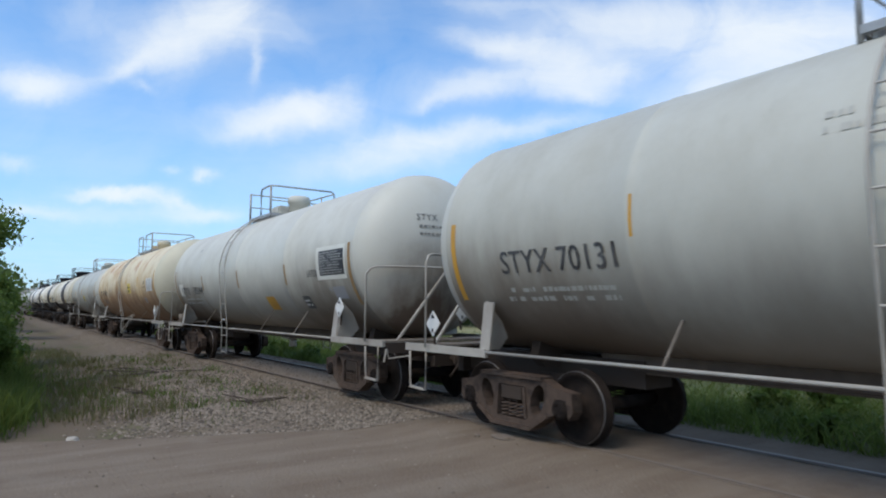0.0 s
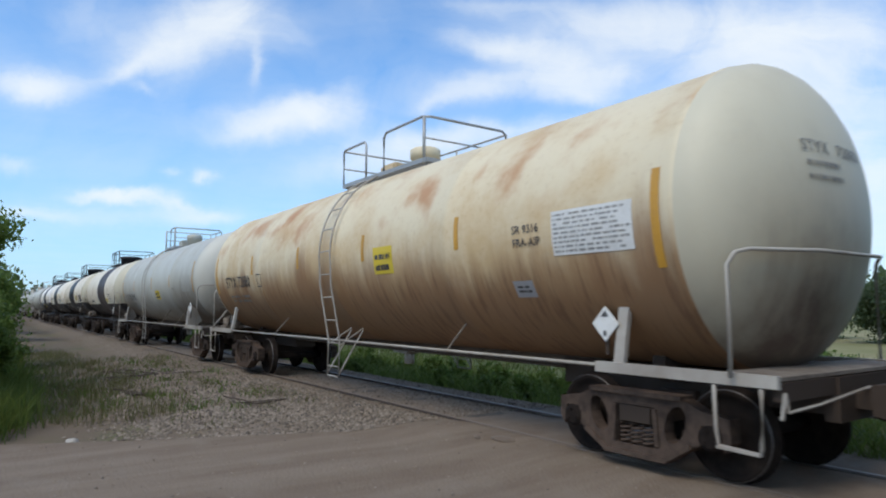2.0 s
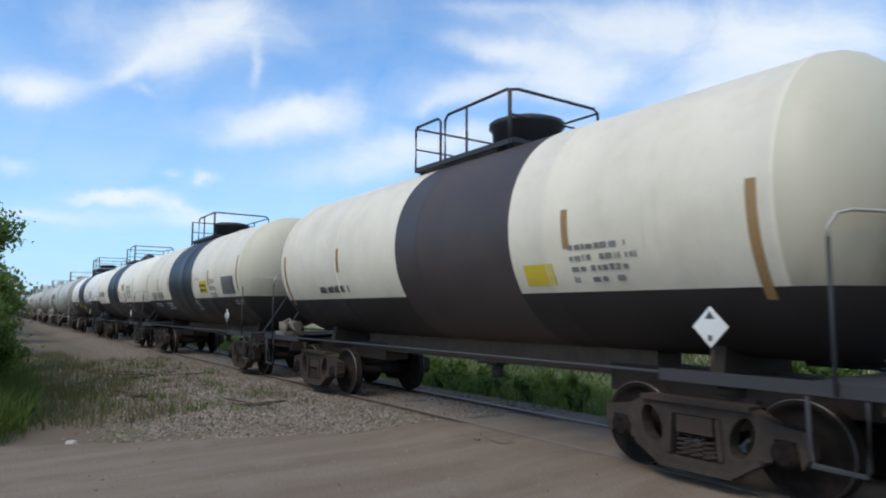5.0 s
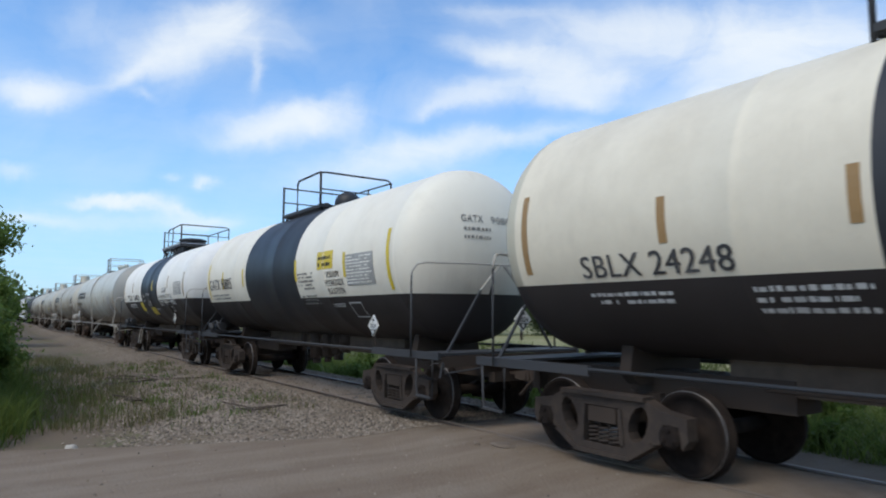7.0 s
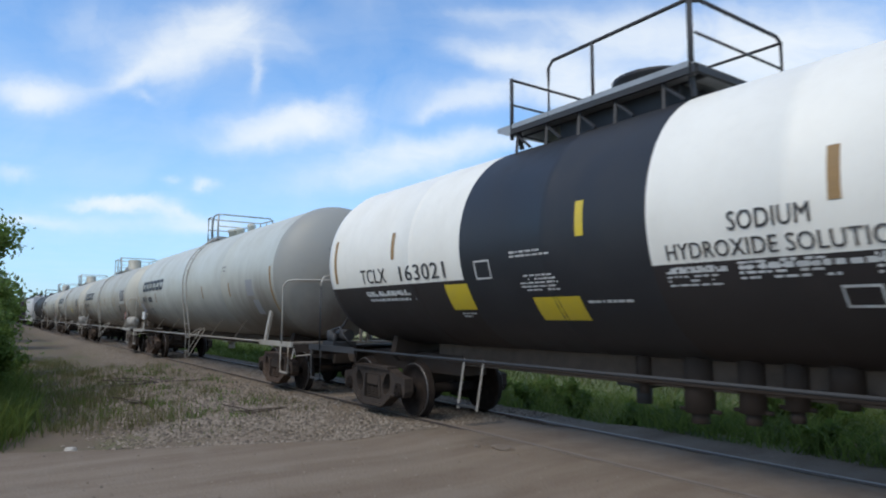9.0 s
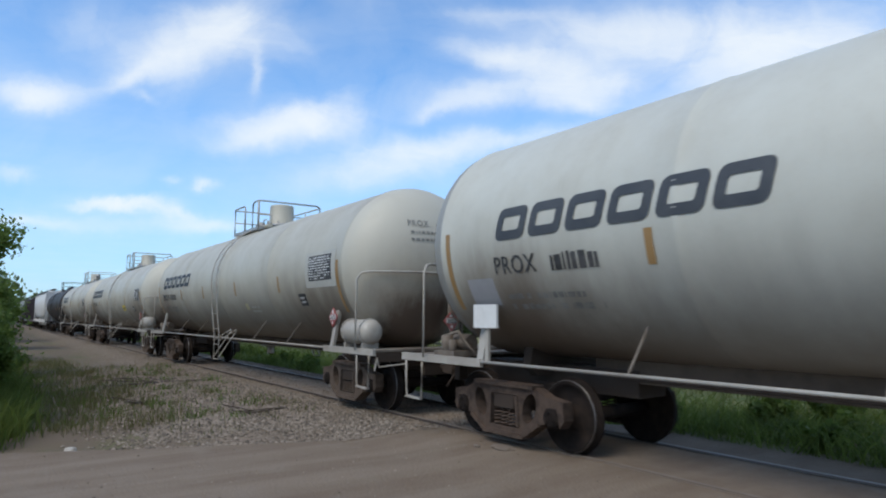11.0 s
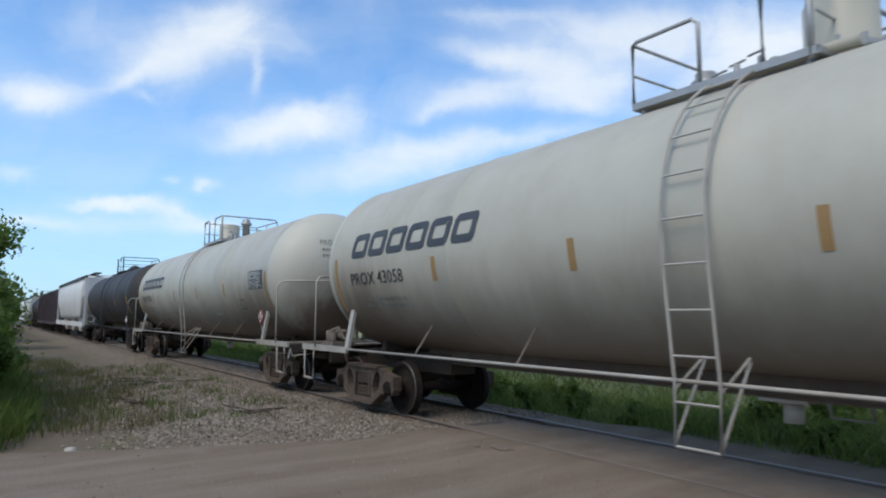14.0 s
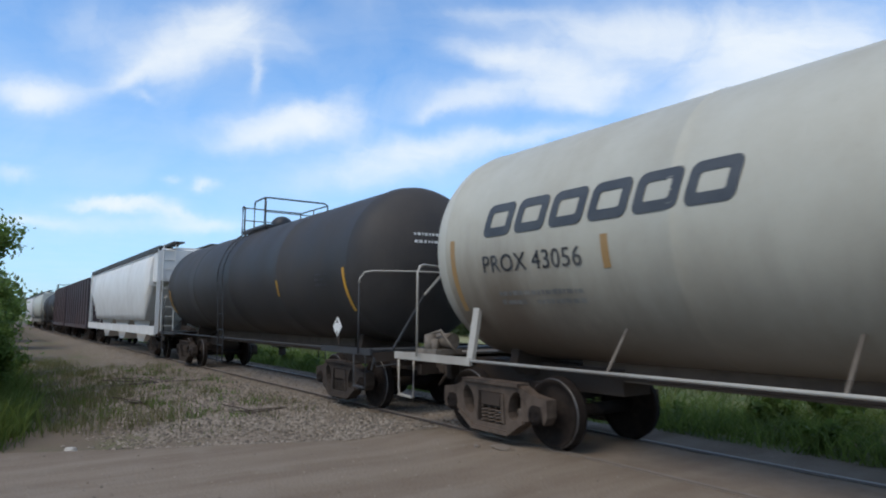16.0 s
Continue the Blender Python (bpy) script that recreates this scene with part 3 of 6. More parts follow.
def stencil(parent, x0, x1, z0, z1, rows, zc, r, material, seed=1, fill=0.86, name="small_stencil", lift=0.008):
    """Small writing that cannot be read: rows of plain bars."""
    rng = random.Random(seed)
    bm = bmesh.new()
    step = (z1 - z0) / rows
    for i in range(rows):
        z = z0 + step * i
        x = x0
        end = x1 - rng.random() * (x1 - x0) * 0.2
        while x < end:
            w = min(rng.uniform(0.02, 0.11), end - x)
            if rng.random() < fill and w > 0.015:
                patch(bm, x, x + w, z, z + step * rng.uniform(0.42, 0.54), zc, r, lift)
            x += w + rng.uniform(0.012, 0.035)
    return tagged(part(name, bm, material, parent), kind="stuff")


def data_panel(parent, x0, x1, z0, z1, zc, r, back, ink, seed):
    bm = bmesh.new()
    patch(bm, x0, x1, z0, z1, zc, r, 0.0075)
    p = part("data_panel", bm, back, parent, "panel of small stencilled data")
    stencil(p, x0 + 0.03, x1 - 0.02, z0 + 0.03, z1 - 0.01, 9, zc, r, ink, seed, 0.9, lift=0.0105)


def logo(parent, x0, x1, z0, z1, zc, r):
    """The owner's mark as six plain hollow blocks."""
    n = 6
    step = (x1 - x0) / n
    a0, a1 = arc_of(z0, zc, r), arc_of(z1, zc, r)
    h, w, t, c = a1 - a0, step * 0.88, 0.115, 0.09
    for i in range(n):
        bm = bmesh.new()

        def ring(inset, cut):
            q = []
            x_a, x_b, y_a, y_b = inset, w - inset, inset, h - inset
            for cx, cy, start in ((x_b - cut, y_b - cut, 0), (x_a + cut, y_b - cut, 90), (x_a + cut, y_a + cut, 180), (x_b - cut, y_a + cut, 270)):
                for k in range(4):
                    a = radians(start + 30 * k)
                    q.append((cx + cut * math.cos(a), cy + cut * math.sin(a)))
            return [bm.verts.new((px + 0.10 * py / h, py, 0)) for px, py in q]

        a, b = ring(0, c), ring(t, 0.03)
        for j in range(16):
            bm.faces.new((a[j], a[(j + 1) % 16], b[(j + 1) % 16], b[j]))
        wrap(bm, zc, r, x0 + i * step, a0, 0.008)
        part("logo_block", bm, M_LOGO, parent)


# ---- tank cars ----
def tank_mesh(xa, xb, depth, zc, r, paint_of, mats, breaks_x=(), split=None, seams=(), sides=76):
    """The barrel from xa to xb with its two dished heads. paint_of(x, z) gives the paint's index."""
    steps = 10
    heads = [(depth * math.sin(a), max(0.03, r * math.cos(a))) for a in (math.pi / 2 * i / steps for i in range(steps + 1))]
    xs = [(q, 0.0) for q in breaks_x] + [(xa + (xb - xa) * k / 16, 0.0) for k in range(1, 16)]
    for s in seams:
        xs += [(s - 0.05, 0), (s - 0.03, 0.008), (s + 0.03, 0.008), (s + 0.05, 0)]
    prof = [(xa - d, q) for d, q in heads[::-1]]
    prof += [(x, r + up) for x, up in sorted(xs) if xa + 0.02 < x < xb - 0.02]
    prof += [(xb + d, q) for d, q in heads]
    low = 26 if split is not None else 0
    n = sides
    verts, rings = [], []
    for x, q in prof:
        if split is None:
            angles = [2 * math.pi * j / n for j in range(n)]
        else:
            a = math.asin(max(-0.999, min(0.999, (split - zc) / q)))
            top, bottom = n - low, low
            angles = [a + (math.pi - 2 * a) * j / top for j in range(top)] + [math.pi - a + (math.pi + 2 * a) * j / bottom for j in range(bottom)]
        verts += [(x, q * math.cos(a), zc + q * math.sin(a)) for a in angles]
    faces, idx = [], []
    for i in range(len(prof) - 1):
        for j in range(n):
            k = (j + 1) % n
            faces.append((i * n + j, i * n + k, (i + 1) * n + k, (i + 1) * n + j))
            idx.append(paint_of((prof[i][0] + prof[i + 1][0]) / 2, split is not None and j >= n - low))
    for i, ring in ((0, range(n)[::-1]), (len(prof) - 1, range(n))):
        faces.append(tuple(i * n + j for j in ring))
        idx.append(paint_of(prof[i][0], split is not None and False))
    me = bpy.data.meshes.new("tank")
    me.from_pydata(verts, [], faces)
    for m in mats:
        me.materials.append(m)
    me.polygons.foreach_set("material_index", idx)
    me.polygons.foreach_set("use_smooth", [True] * len(faces))
    me.update()
    bm = bmesh.new()
    bm.from_mesh(me)
    bmesh.ops.recalc_face_normals(bm, faces=bm.faces)
    bm.to_mesh(me)
    bm.free()
    return me


def head_marks(parent, xb, depth, zc, r, words, up, ink, seed):
    """The car's mark stencilled on the dished end, with two rows of small writing below it."""
    rng = random.Random(seed)

    def at(y, z, lift=0.012):
        d = min(0.98, (y * y + (z - zc) ** 2) / (r * r))
        return Vector((xb + depth * math.sqrt(1 - d) + lift, y, z))

    for word, y0, y1 in zip(words.split(), (-0.62, -0.04), (-0.20, 0.50)):
        cu = bpy.data.curves.new("end_mark", "FONT")
        cu.body, cu.resolution_u, cu.space_character, cu.offset = word, 2, 1.15, 0.012
        tmp = new("end_mark", cu)
        me = bpy.data.meshes.new_from_object(tmp.evaluated_get(bpy.context.evaluated_depsgraph_get()))
        bpy.data.objects.remove(tmp)
        bm = bmesh.new()
        bm.from_mesh(me)
        bpy.data.meshes.remove(me)
        for k in range(1, 8):
            bmesh.ops.bisect_plane(bm, geom=bm.verts[:] + bm.edges[:] + bm.faces[:], plane_co=(k * 0.45, 0, 0), plane_no=(1, 0, 0))
        wide = max(q.co.x for q in bm.verts)
        for q in bm.verts:
            q.co = at(y0 + q.co.x / wide * (y1 - y0), zc + up + q.co.y * 0.17)
        part("end_mark", bm, ink, parent)
    bm = bmesh.new()
    for k in (1, 2):
        z = zc + up - 0.14 * k
        y = -0.58
        while y < -0.05:
            w = rng.uniform(0.02, 0.07)
            bm.faces.new([bm.verts.new(at(*q)) for q in ((y, z), (y + w, z), (y + w, z + 0.05), (y, z + 0.05))])
            y += w + 0.03
    tagged(part("end_stencil", bm, ink, parent), kind="stuff")


def side_ladder(car, at, y, zc, r, foot, braces, mat):
    """Side ladder: two strings that follow the barrel and stand clear below it, its rungs, and braces at the foot."""
    def line(x):
        pts = []
        for k in range(11):
            a = radians(64 - 7.2 * k)
            pts.append((x, -(r + 0.09) * math.cos(a), zc + (r + 0.09) * math.sin(a)))
        return pts + [(x, -(r + 0.06), zc - 0.55), (x, -1.52, 1.10), (x, -1.53, foot)]

    def bar(name, points, radius, sides, parent):
        bm = bmesh.new()
        sweep(bm, [(px + at, -y * py, pz) for px, py, pz in points], radius, sides)
        return part(name, bm, mat, parent)

    ladder = bar("ladder", line(-0.235), 0.018, 6, car)
    bar("string", line(0.235), 0.018, 6, ladder)
    pts = line(0)
    run, want = 0.0, 0.18
    for a, b in zip(pts, pts[1:]):
        a, b = Vector(a), Vector(b)
        size = (b - a).length
        while run + size >= want:
            q = a.lerp(b, (want - run) / size)
            bar("rung", [(-0.235, q.y, q.z), (0.235, q.y, q.z)], 0.013, 5, ladder)
            want += 0.43
        run += size
    if braces:
        for x in (-0.235, 0.235):
            bar("brace", [(x, -1.53, foot + 0.04), (x + 0.02, -1.05, 1.28)], 0.016, 5, ladder)
            bar("brace", [(x, -1.52, 1.02), (x + 0.02, -1.05, 1.32)], 0.014, 5, ladder)
        bar("rung", [(-0.235, -1.53, foot), (0.235, -1.53, foot)], 0.016, 5, ladder)


def hoop(bm, pts, r):
    sweep(bm, pts, r, 6)


def top_platform(car, x0, x1, zt, mat, gap, floor_mat, drop=0.0, walk_h=0.0):
    """Walkway round the manway, with guard rails on all sides and a gap at the ladder."""
    y0, y1, zp, zr = -0.70, 1.15, zt - 0.02 + walk_h, zt + 0.74 + drop
    pf = part("platform", to_mesh("platform", _floor(x0, x1, y0, y1, zp), floor_mat), None, car, "open grating walkway on top of the tank")
    bm = bmesh.new()
    ga, gb = gap
    if ga - x0 > 0.2:
        hoop(bm, [(x0, y0, zp), (x0, y0, zr - 0.04), (x0 + 0.05, y0, zr), (ga - 0.08, y0, zr), (ga, y0, zr - 0.07), (ga, y0, zp)], 0.024)
    else:
        hoop(bm, [(x0, y0, zp - 0.15), (x0, y0, zr)], 0.03)
    part("guard_rail", bm, mat, car, at=pose(0, 0, 0))
    bm = bmesh.new()
    hoop(bm, [(gb, y0, zp), (gb, y0, zr - 0.09), (gb + 0.08, y0, zr), (x1 - 0.12, y0, zr + 0.01), (x1, y0 + 0.12, zr), (x1, y1 - 0.1, zr),
              (x1, y1, zr - 0.06), (x1, y1, zp)], 0.024)
    hoop(bm, [(x1 - 0.06, y0, zp - 0.1), (x1 - 0.06, y0, zr)], 0.032)
    hoop(bm, [(gb + 0.35 * (x1 - gb), y0, zp - 0.05), (gb + 0.35 * (x1 - gb), y0, zr)], 0.022) if x1 - gb > 1.6 else None
    part("guard_rail", bm, mat, car, at=pose(0, 0, 0))
    bm = bmesh.new()
    hoop(bm, [(x0, y0, zr - 0.02), (x0, y1 - 0.08, zr - 0.02), (x0 + 0.08, y1, zr - 0.03), (x1, y1, zr - 0.06)], 0.02)
    hoop(bm, [(x0, y1, zp), (x0, y1, zr - 0.03)], 0.022)
    hoop(bm, [(x0, y0, zr - 0.40), (x0, y1, zr - 0.40)], 0.016)
    hoop(bm, [(x1, y0, zr - 0.40), (x1, y1, zr - 0.40)], 0.016)
    hoop(bm, [((x0 + x1) / 2, y1, zp), ((x0 + x1) / 2, y1, zr - 0.04)], 0.02)
    part("guard_rail", bm, mat, car, at=pose(0, 0, 0))


def _floor(x0, x1, y0, y1, z):
    bm = bmesh.new()
    for y in (y0, -0.48, 0.62, y1):
        beam(bm, (x0, y, z - 0.03), (x1, y, z - 0.03), 0.05, 0.08)
    for a, b in ((y0, -0.48), (0.62, y1)):
        n = int((x1 - x0) / 0.11)
        for i in range(n + 1):
            x = x0 + (x1 - x0) * i / n
            beam(bm, (x, a, z), (x, b, z), 0.03, 0.035)
    for x in (x0, x1):
        beam(bm, (x, y0, z - 0.03), (x, y1, z - 0.03), 0.05, 0.07)
    for x in (x0 + 0.1, x1 - 0.1):
        for y in (y0 + 0.05, y1 - 0.05):
            beam(bm, (x, y, z), (x, y * 0.92, z - 0.30), 0.05, 0.05)
    return bm


def manway(car, style, x, zt, mat, dark):
    """What stands on top of the tank, style by style."""
    bm = bmesh.new()
    if style == "bonnet":        # tall capped drum with a valve box beside it
        upright(bm, x, 0, [(zt - 0.06, 0.37), (zt + 0.10, 0.37), (zt + 0.11, 0.34), (zt + 0.60, 0.34), (zt + 0.64, 0.32), (zt + 0.66, 0.25)])
        m = part("manway_bonnet", bm, mat, car, "round capped bonnet")
        bm = bmesh.new()
        upright(bm, x, 0, [(zt + 0.02, 0.40), (zt + 0.10, 0.40)], 24)
        for k in range(10):
            a = 0.628 * k
            rod(bm, (x + 0.385 * math.cos(a), 0.385 * math.sin(a), zt + 0.09), (x + 0.385 * math.cos(a), 0.385 * math.sin(a), zt + 0.16), 0.022, 6)
        part("flange", bm, dark, m)
        bm = bmesh.new()
        vx = x - 1.45 if x > 0.3 else x + 2.1
        tall = 0.0 if x > 0.3 else 0.26
        upright(bm, vx, -0.1, [(zt - 0.05, 0.13), (zt + 0.14 + tall, 0.11), (zt + 0.15 + tall, 0.17), (zt + 0.22 + tall, 0.17), (zt + 0.24 + tall, 0.12), (zt + 0.32 + tall, 0.12), (zt + 0.34 + tall, 0.06)], 16)
        part("safety_valve", bm, dark, car)
        bm = bmesh.new()
        sweep(bm, [(-1.0, -0.50, zt + 0.0), (1.35, -0.50, zt + 0.0)], 0.06, 8)
        part("walkway_pipe", bm, mat, car)
        bm = bmesh.new()
        upright(bm, x - 0.62, -0.12, [(zt - 0.04, 0.10), (zt + 0.12, 0.10), (zt + 0.13, 0.05), (zt + 0.24, 0.05)], 12)
        beam(bm, (x - 0.75, -0.12, zt + 0.17), (x - 0.5, -0.12, zt + 0.2), 0.05, 0.05)
        part("hose_valve", bm, dark, car)
        side = 1 if vx > x else -1
        for k in range(5):
            bm = bmesh.new()
            q = x + side * (0.55 + 0.22 * k)
            h = 0.16 + 0.05 * (k * 3 % 4)
            rod(bm, (q, -0.22 + 0.1 * (k % 2), zt - 0.04), (q, -0.22 + 0.1 * (k % 2), zt + h), 0.035, 8)
            sweep(bm, [(q - 0.09, -0.22, zt + h), (q + 0.09, -0.2, zt + h + 0.03)], 0.016, 5)
            part("valve_stem", bm, dark, car)
    elif style == "lid":         # flat hinged cover and a low box
        upright(bm, x, 0.05, [(zt - 0.08, 0.27), (zt + 0.26, 0.27), (zt + 0.27, 0.30), (zt + 0.44, 0.30), (zt + 0.48, 0.24)])
        part("manway_cover", bm, mat, car)
        bm = bmesh.new()
        box(bm, x - 1.20, -0.30, zt - 0.10, x - 0.60, 0.30, zt + 0.30)
        bmesh.ops.bevel(bm, geom=bm.edges[:], offset=0.05, segments=2, affect="EDGES")
        part("valve_housing", bm, mat, car)
        bm = bmesh.new()
        rod(bm, (x - 0.38, 0, zt), (x - 0.38, 0, zt + 0.16), 0.07, 10)
        part("safety_valve", bm, dark, car)
    elif style == "drum":        # wide black drum
        upright(bm, x, 0, [(zt - 0.12, 0.52), (zt + 0.30, 0.55), (zt + 0.33, 0.60), (zt + 0.40, 0.60), (zt + 0.44, 0.50), (zt + 0.47, 0.2)])
        part("expansion_drum", bm, dark, car, "wide black steel drum")
        bm = bmesh.new()
        upright(bm, x - 0.95, 0.1, [(zt - 0.1, 0.1), (zt + 0.12, 0.1), (zt + 0.16, 0.05)], 12)
        part("safety_valve", bm, dark, car)
    elif style == "dome":        # small ball-topped cover
        upright(bm, x, 0, [(zt - 0.10, 0.30)] + [(zt + 0.08 + 0.26 * math.sin(a), 0.31 * math.cos(a)) for a in (0, 0.3, 0.6, 0.9, 1.2, 1.45)])
        part("domed_cover", bm, dark, car)
        bm = bmesh.new()
        upright(bm, x - 0.75, -0.2, [(zt - 0.08, 0.09), (zt + 0.14, 0.09), (zt + 0.17, 0.05)], 12)
        part("safety_valve", bm, dark, car)
    elif style == "deck":        # raised walkway box round the manway
        slab(bm, [(x - 2.1, zt + 0.14), (x + 0.85, zt + 0.14), (x + 1.05, zt + 0.24), (x + 0.95, zt + 0.28), (x - 2.3, zt + 0.28), (x - 2.3, zt + 0.22)], -0.72, 0.9)
        part("raised_walkway", bm, M_GALV, car, "grey raised walkway box")
        bm = bmesh.new()
        upright(bm, x, 0, [(zt + 0.25, 0.50), (zt + 0.42, 0.50), (zt + 0.44, 0.54), (zt + 0.49, 0.54), (zt + 0.53, 0.42), (zt + 0.55, 0.2)])
        part("manway_cover", bm, dark, car)
        for q in (-1.9, -1.3, -0.7, -0.1, 0.6):
            bm = bmesh.new()
            beam(bm, (x + q, -0.66, zt + 0.13), (x + q + 0.05, -0.74, zt - 0.20), 0.035, 0.035)
            beam(bm, (x + q, -0.66, zt + 0.10), (x + q + 0.30, -0.70, zt - 0.14), 0.03, 0.03)
            part("walkway_bracket", bm, M_RAILK, car)
        bm = bmesh.new()
        box(bm, x - 1.2, -0.5, zt - 0.12, x + 0.7, 0.6, zt + 0.15)
        part("walkway_support", bm, M_BAND, car)
    elif style == "pipes":       # three loose groups of fittings
        for q, s in ((0.55, 0.13), (1.7, 0.11)):
            one = bmesh.new()
            upright(one, x + q, 0, [(zt - 0.06, s), (zt + 0.20, s), (zt + 0.22, s * 1.2), (zt + 0.30, s * 1.2), (zt + 0.34, s * 0.5)], 14)
            part("valve", one, mat, car)
        for q, s in ((0.0, 0.20),):
            upright(bm, x + q, 0, [(zt - 0.06, s), (zt + 0.20, s), (zt + 0.22, s * 1.2), (zt + 0.30, s * 1.2), (zt + 0.34, s * 0.5)], 14)
        part("manway_cover", bm, mat, car)


def placard(car, x, z, y, back, ink, text, zc, r):
    """A diamond sign in a holder at the edge of the deck."""
    bm = bmesh.new()
    s = 0.19
    slab(bm, [(x, z - s), (x + s * 0.95, z), (x, z + s), (x - s * 0.95, z)], y - 0.008, y + 0.008)
    p = part("placard", bm, back, car, "diamond hazard placard")
    bm = bmesh.new()
    beam(bm, (x, y + 0.03, z - s - 0.14), (x, y + 0.03, z + s * 0.5), 0.04, 0.02)
    part("holder", bm, M_RAILW if back is M_RED else M_UNDER, p)
    if text and back is not M_RED:
        bm = bmesh.new()
        slab(bm, [(x, z - s * 0.93), (x + s * 0.60, z - 0.062), (x - s * 0.60, z - 0.062)], y - 0.0105, y - 0.0085)
        part("lower_half", bm, M_INK, p, "black lower half")
    if text:
        bm = bmesh.new()
        slab(bm, [(x - 0.12, z - 0.045), (x + 0.12, z - 0.045), (x + 0.12, z + 0.05), (x - 0.12, z + 0.05)], y - 0.014, y - 0.010)
        part("number_field", bm, M_PLATE, p)
        cu = bpy.data.curves.new("number", "FONT")
        cu.body, cu.resolution_u, cu.size, cu.align_x, cu.offset = text, 2, 0.105, "CENTER", 0.002
        tmp = new("number", cu)
        me = bpy.data.meshes.new_from_object(tmp.evaluated_get(bpy.context.evaluated_depsgraph_get()))
        bpy.data.objects.remove(tmp)
        me.materials.clear()
        me.materials.append(ink)
        part("number", me, None, p, at=pose(x, y - 0.018, z - 0.036, 90))
    bm = bmesh.new()
    slab(bm, [(x - 0.05, z + 0.075), (x + 0.05, z + 0.075), (x, z + 0.15)], y - 0.012, y - 0.009)
    part("symbol", bm, M_PLATE if back is M_RED else M_INK, p)
    bm = bmesh.new()
    slab(bm, [(x - 0.02, z - 0.13), (x + 0.02, z - 0.13), (x + 0.02, z - 0.075), (x - 0.02, z - 0.075)], y - 0.015, y - 0.012)
    part("class_number", bm, M_PLATE if back is M_RED or text else M_INK, p)
    return p


def end_fittings(car, s, half, rails, steel, post, reach, zc, r, bogie, bow, top=2.5):
    """Deck, sill, posts, steps, rail and coupler at one end; s is -1 or 1."""
    flip = pose(0, 0, 0) if s > 0 else pose(0, 0, 0, 0, 0, 180)
    e = half
    for y in (-1, 1):
        bm = bmesh.new()
        beam(bm, (s * (e - 1.98), y * 1.44, 1.085), (s * e, y * 1.44, 1.085), 0.055, 0.11)
        part("deck_edge", bm, rails, car)
        bm = bmesh.new()
        box(bm, min(s * (e - 1.05), s * (e - 0.1)), min(y * 1.41, y * 1.12), 1.03, max(s * (e - 1.05), s * (e - 0.1)), max(y * 1.41, y * 1.12), 1.075)
        part("crossover_step", bm, M_DECK if rails is M_RAILW else rails, car)
    bm = bmesh.new()
    box(bm, min(s * (e - 0.62), s * (e - 0.02)), -1.40, 1.09, max(s * (e - 0.62), s * (e - 0.02)), 1.40, 1.125)
    part("end_deck", bm, M_DECK if rails is M_RAILW else rails, car)
    bm = bmesh.new()
    beam(bm, (s * (e - 0.04), -1.40, 1.0), (s * (e - 0.04), 1.40, 1.0), 0.07, 0.16)
    part("end_beam", bm, M_UNDER, car)
    bm = bmesh.new()
    box(bm, *((s * (e - 3.6), -0.26, 0.70) if s > 0 else (s * e, -0.26, 0.70)), *((s * e, 0.26, 1.04) if s > 0 else (s * (e - 3.6), 0.26, 1.04)))
    box(bm, min(s * (e - 0.12), s * (e + 0.02)), -0.42, 0.66, max(s * (e - 0.12), s * (e + 0.02)), 0.42, 1.08)
    part("stub_sill", bm, M_UNDER, car)
    bm = bmesh.new()
    slab(bm, [(-0.55, 0.88), (0.55, 0.88), (0.70, 1.02), (0.62, zc - 1.32), (-0.62, zc - 1.32), (-0.70, 1.02)], -0.08, 0.08)
    for q in bm.verts:
        q.co = Vector((s * (e - bogie) + q.co.y, q.co.x, q.co.z))
    part("body_bolster", bm, M_UNDER, car)
    for y in (-1, 1):
        part("sill_step", shared(("sill_step", rails.name), stirrup_shape, rails), None, car, "", pose(s * (e - 0.36), y * 1.47, 1.02))
        if post == "none":
            continue
        bm = bmesh.new()
        if post == "plate":
            beam(bm, (s * (e - 1.93), y * 1.42, 1.12), (s * (e - 1.93), y * 1.34, 1.76), 0.20, 0.03)
            slab(bm, [(-y * 1.42, 1.12), (-y * 1.30, 1.78), (-y * 1.1, 1.60), (-y * 0.95, 1.28), (-y * 1.1, 1.12)][::y], -0.02, 0.02)
            for q in bm.verts:
                if abs(q.co.x) < 1.5:
                    q.co = Vector((s * (e - 1.83) + q.co.y, -q.co.x, q.co.z))
        else:
            px = s * (e - (1.95 if s < 0 else 1.68))
            beam(bm, (px, y * 1.42, 1.10), (px, y * 1.26, 1.98), 0.13, 0.06)
        part("bolster_post", bm, rails, car)
    bm = bmesh.new()
    x = s * max(e - 0.28, reach + 0.05)
    c = x - s * bow
    low = 1.1 if post != "none" else top - 0.22
    wide = 0.021 if post != "none" else 0.017
    hoop(bm, [(c, -1.53, low), (c, -1.52, top - 0.14), (c + s * 0.04, -1.45, top - 0.03), (c + s * 0.1, -1.33, top), (x, -0.62, top), (x, 0.62, top),
              (c + s * 0.1, 1.33, top), (c + s * 0.04, 1.45, top - 0.03), (c, 1.52, top - 0.14), (c, 1.53, low)], wide)
    rail = part("end_handrail", bm, M_RAILW, car)
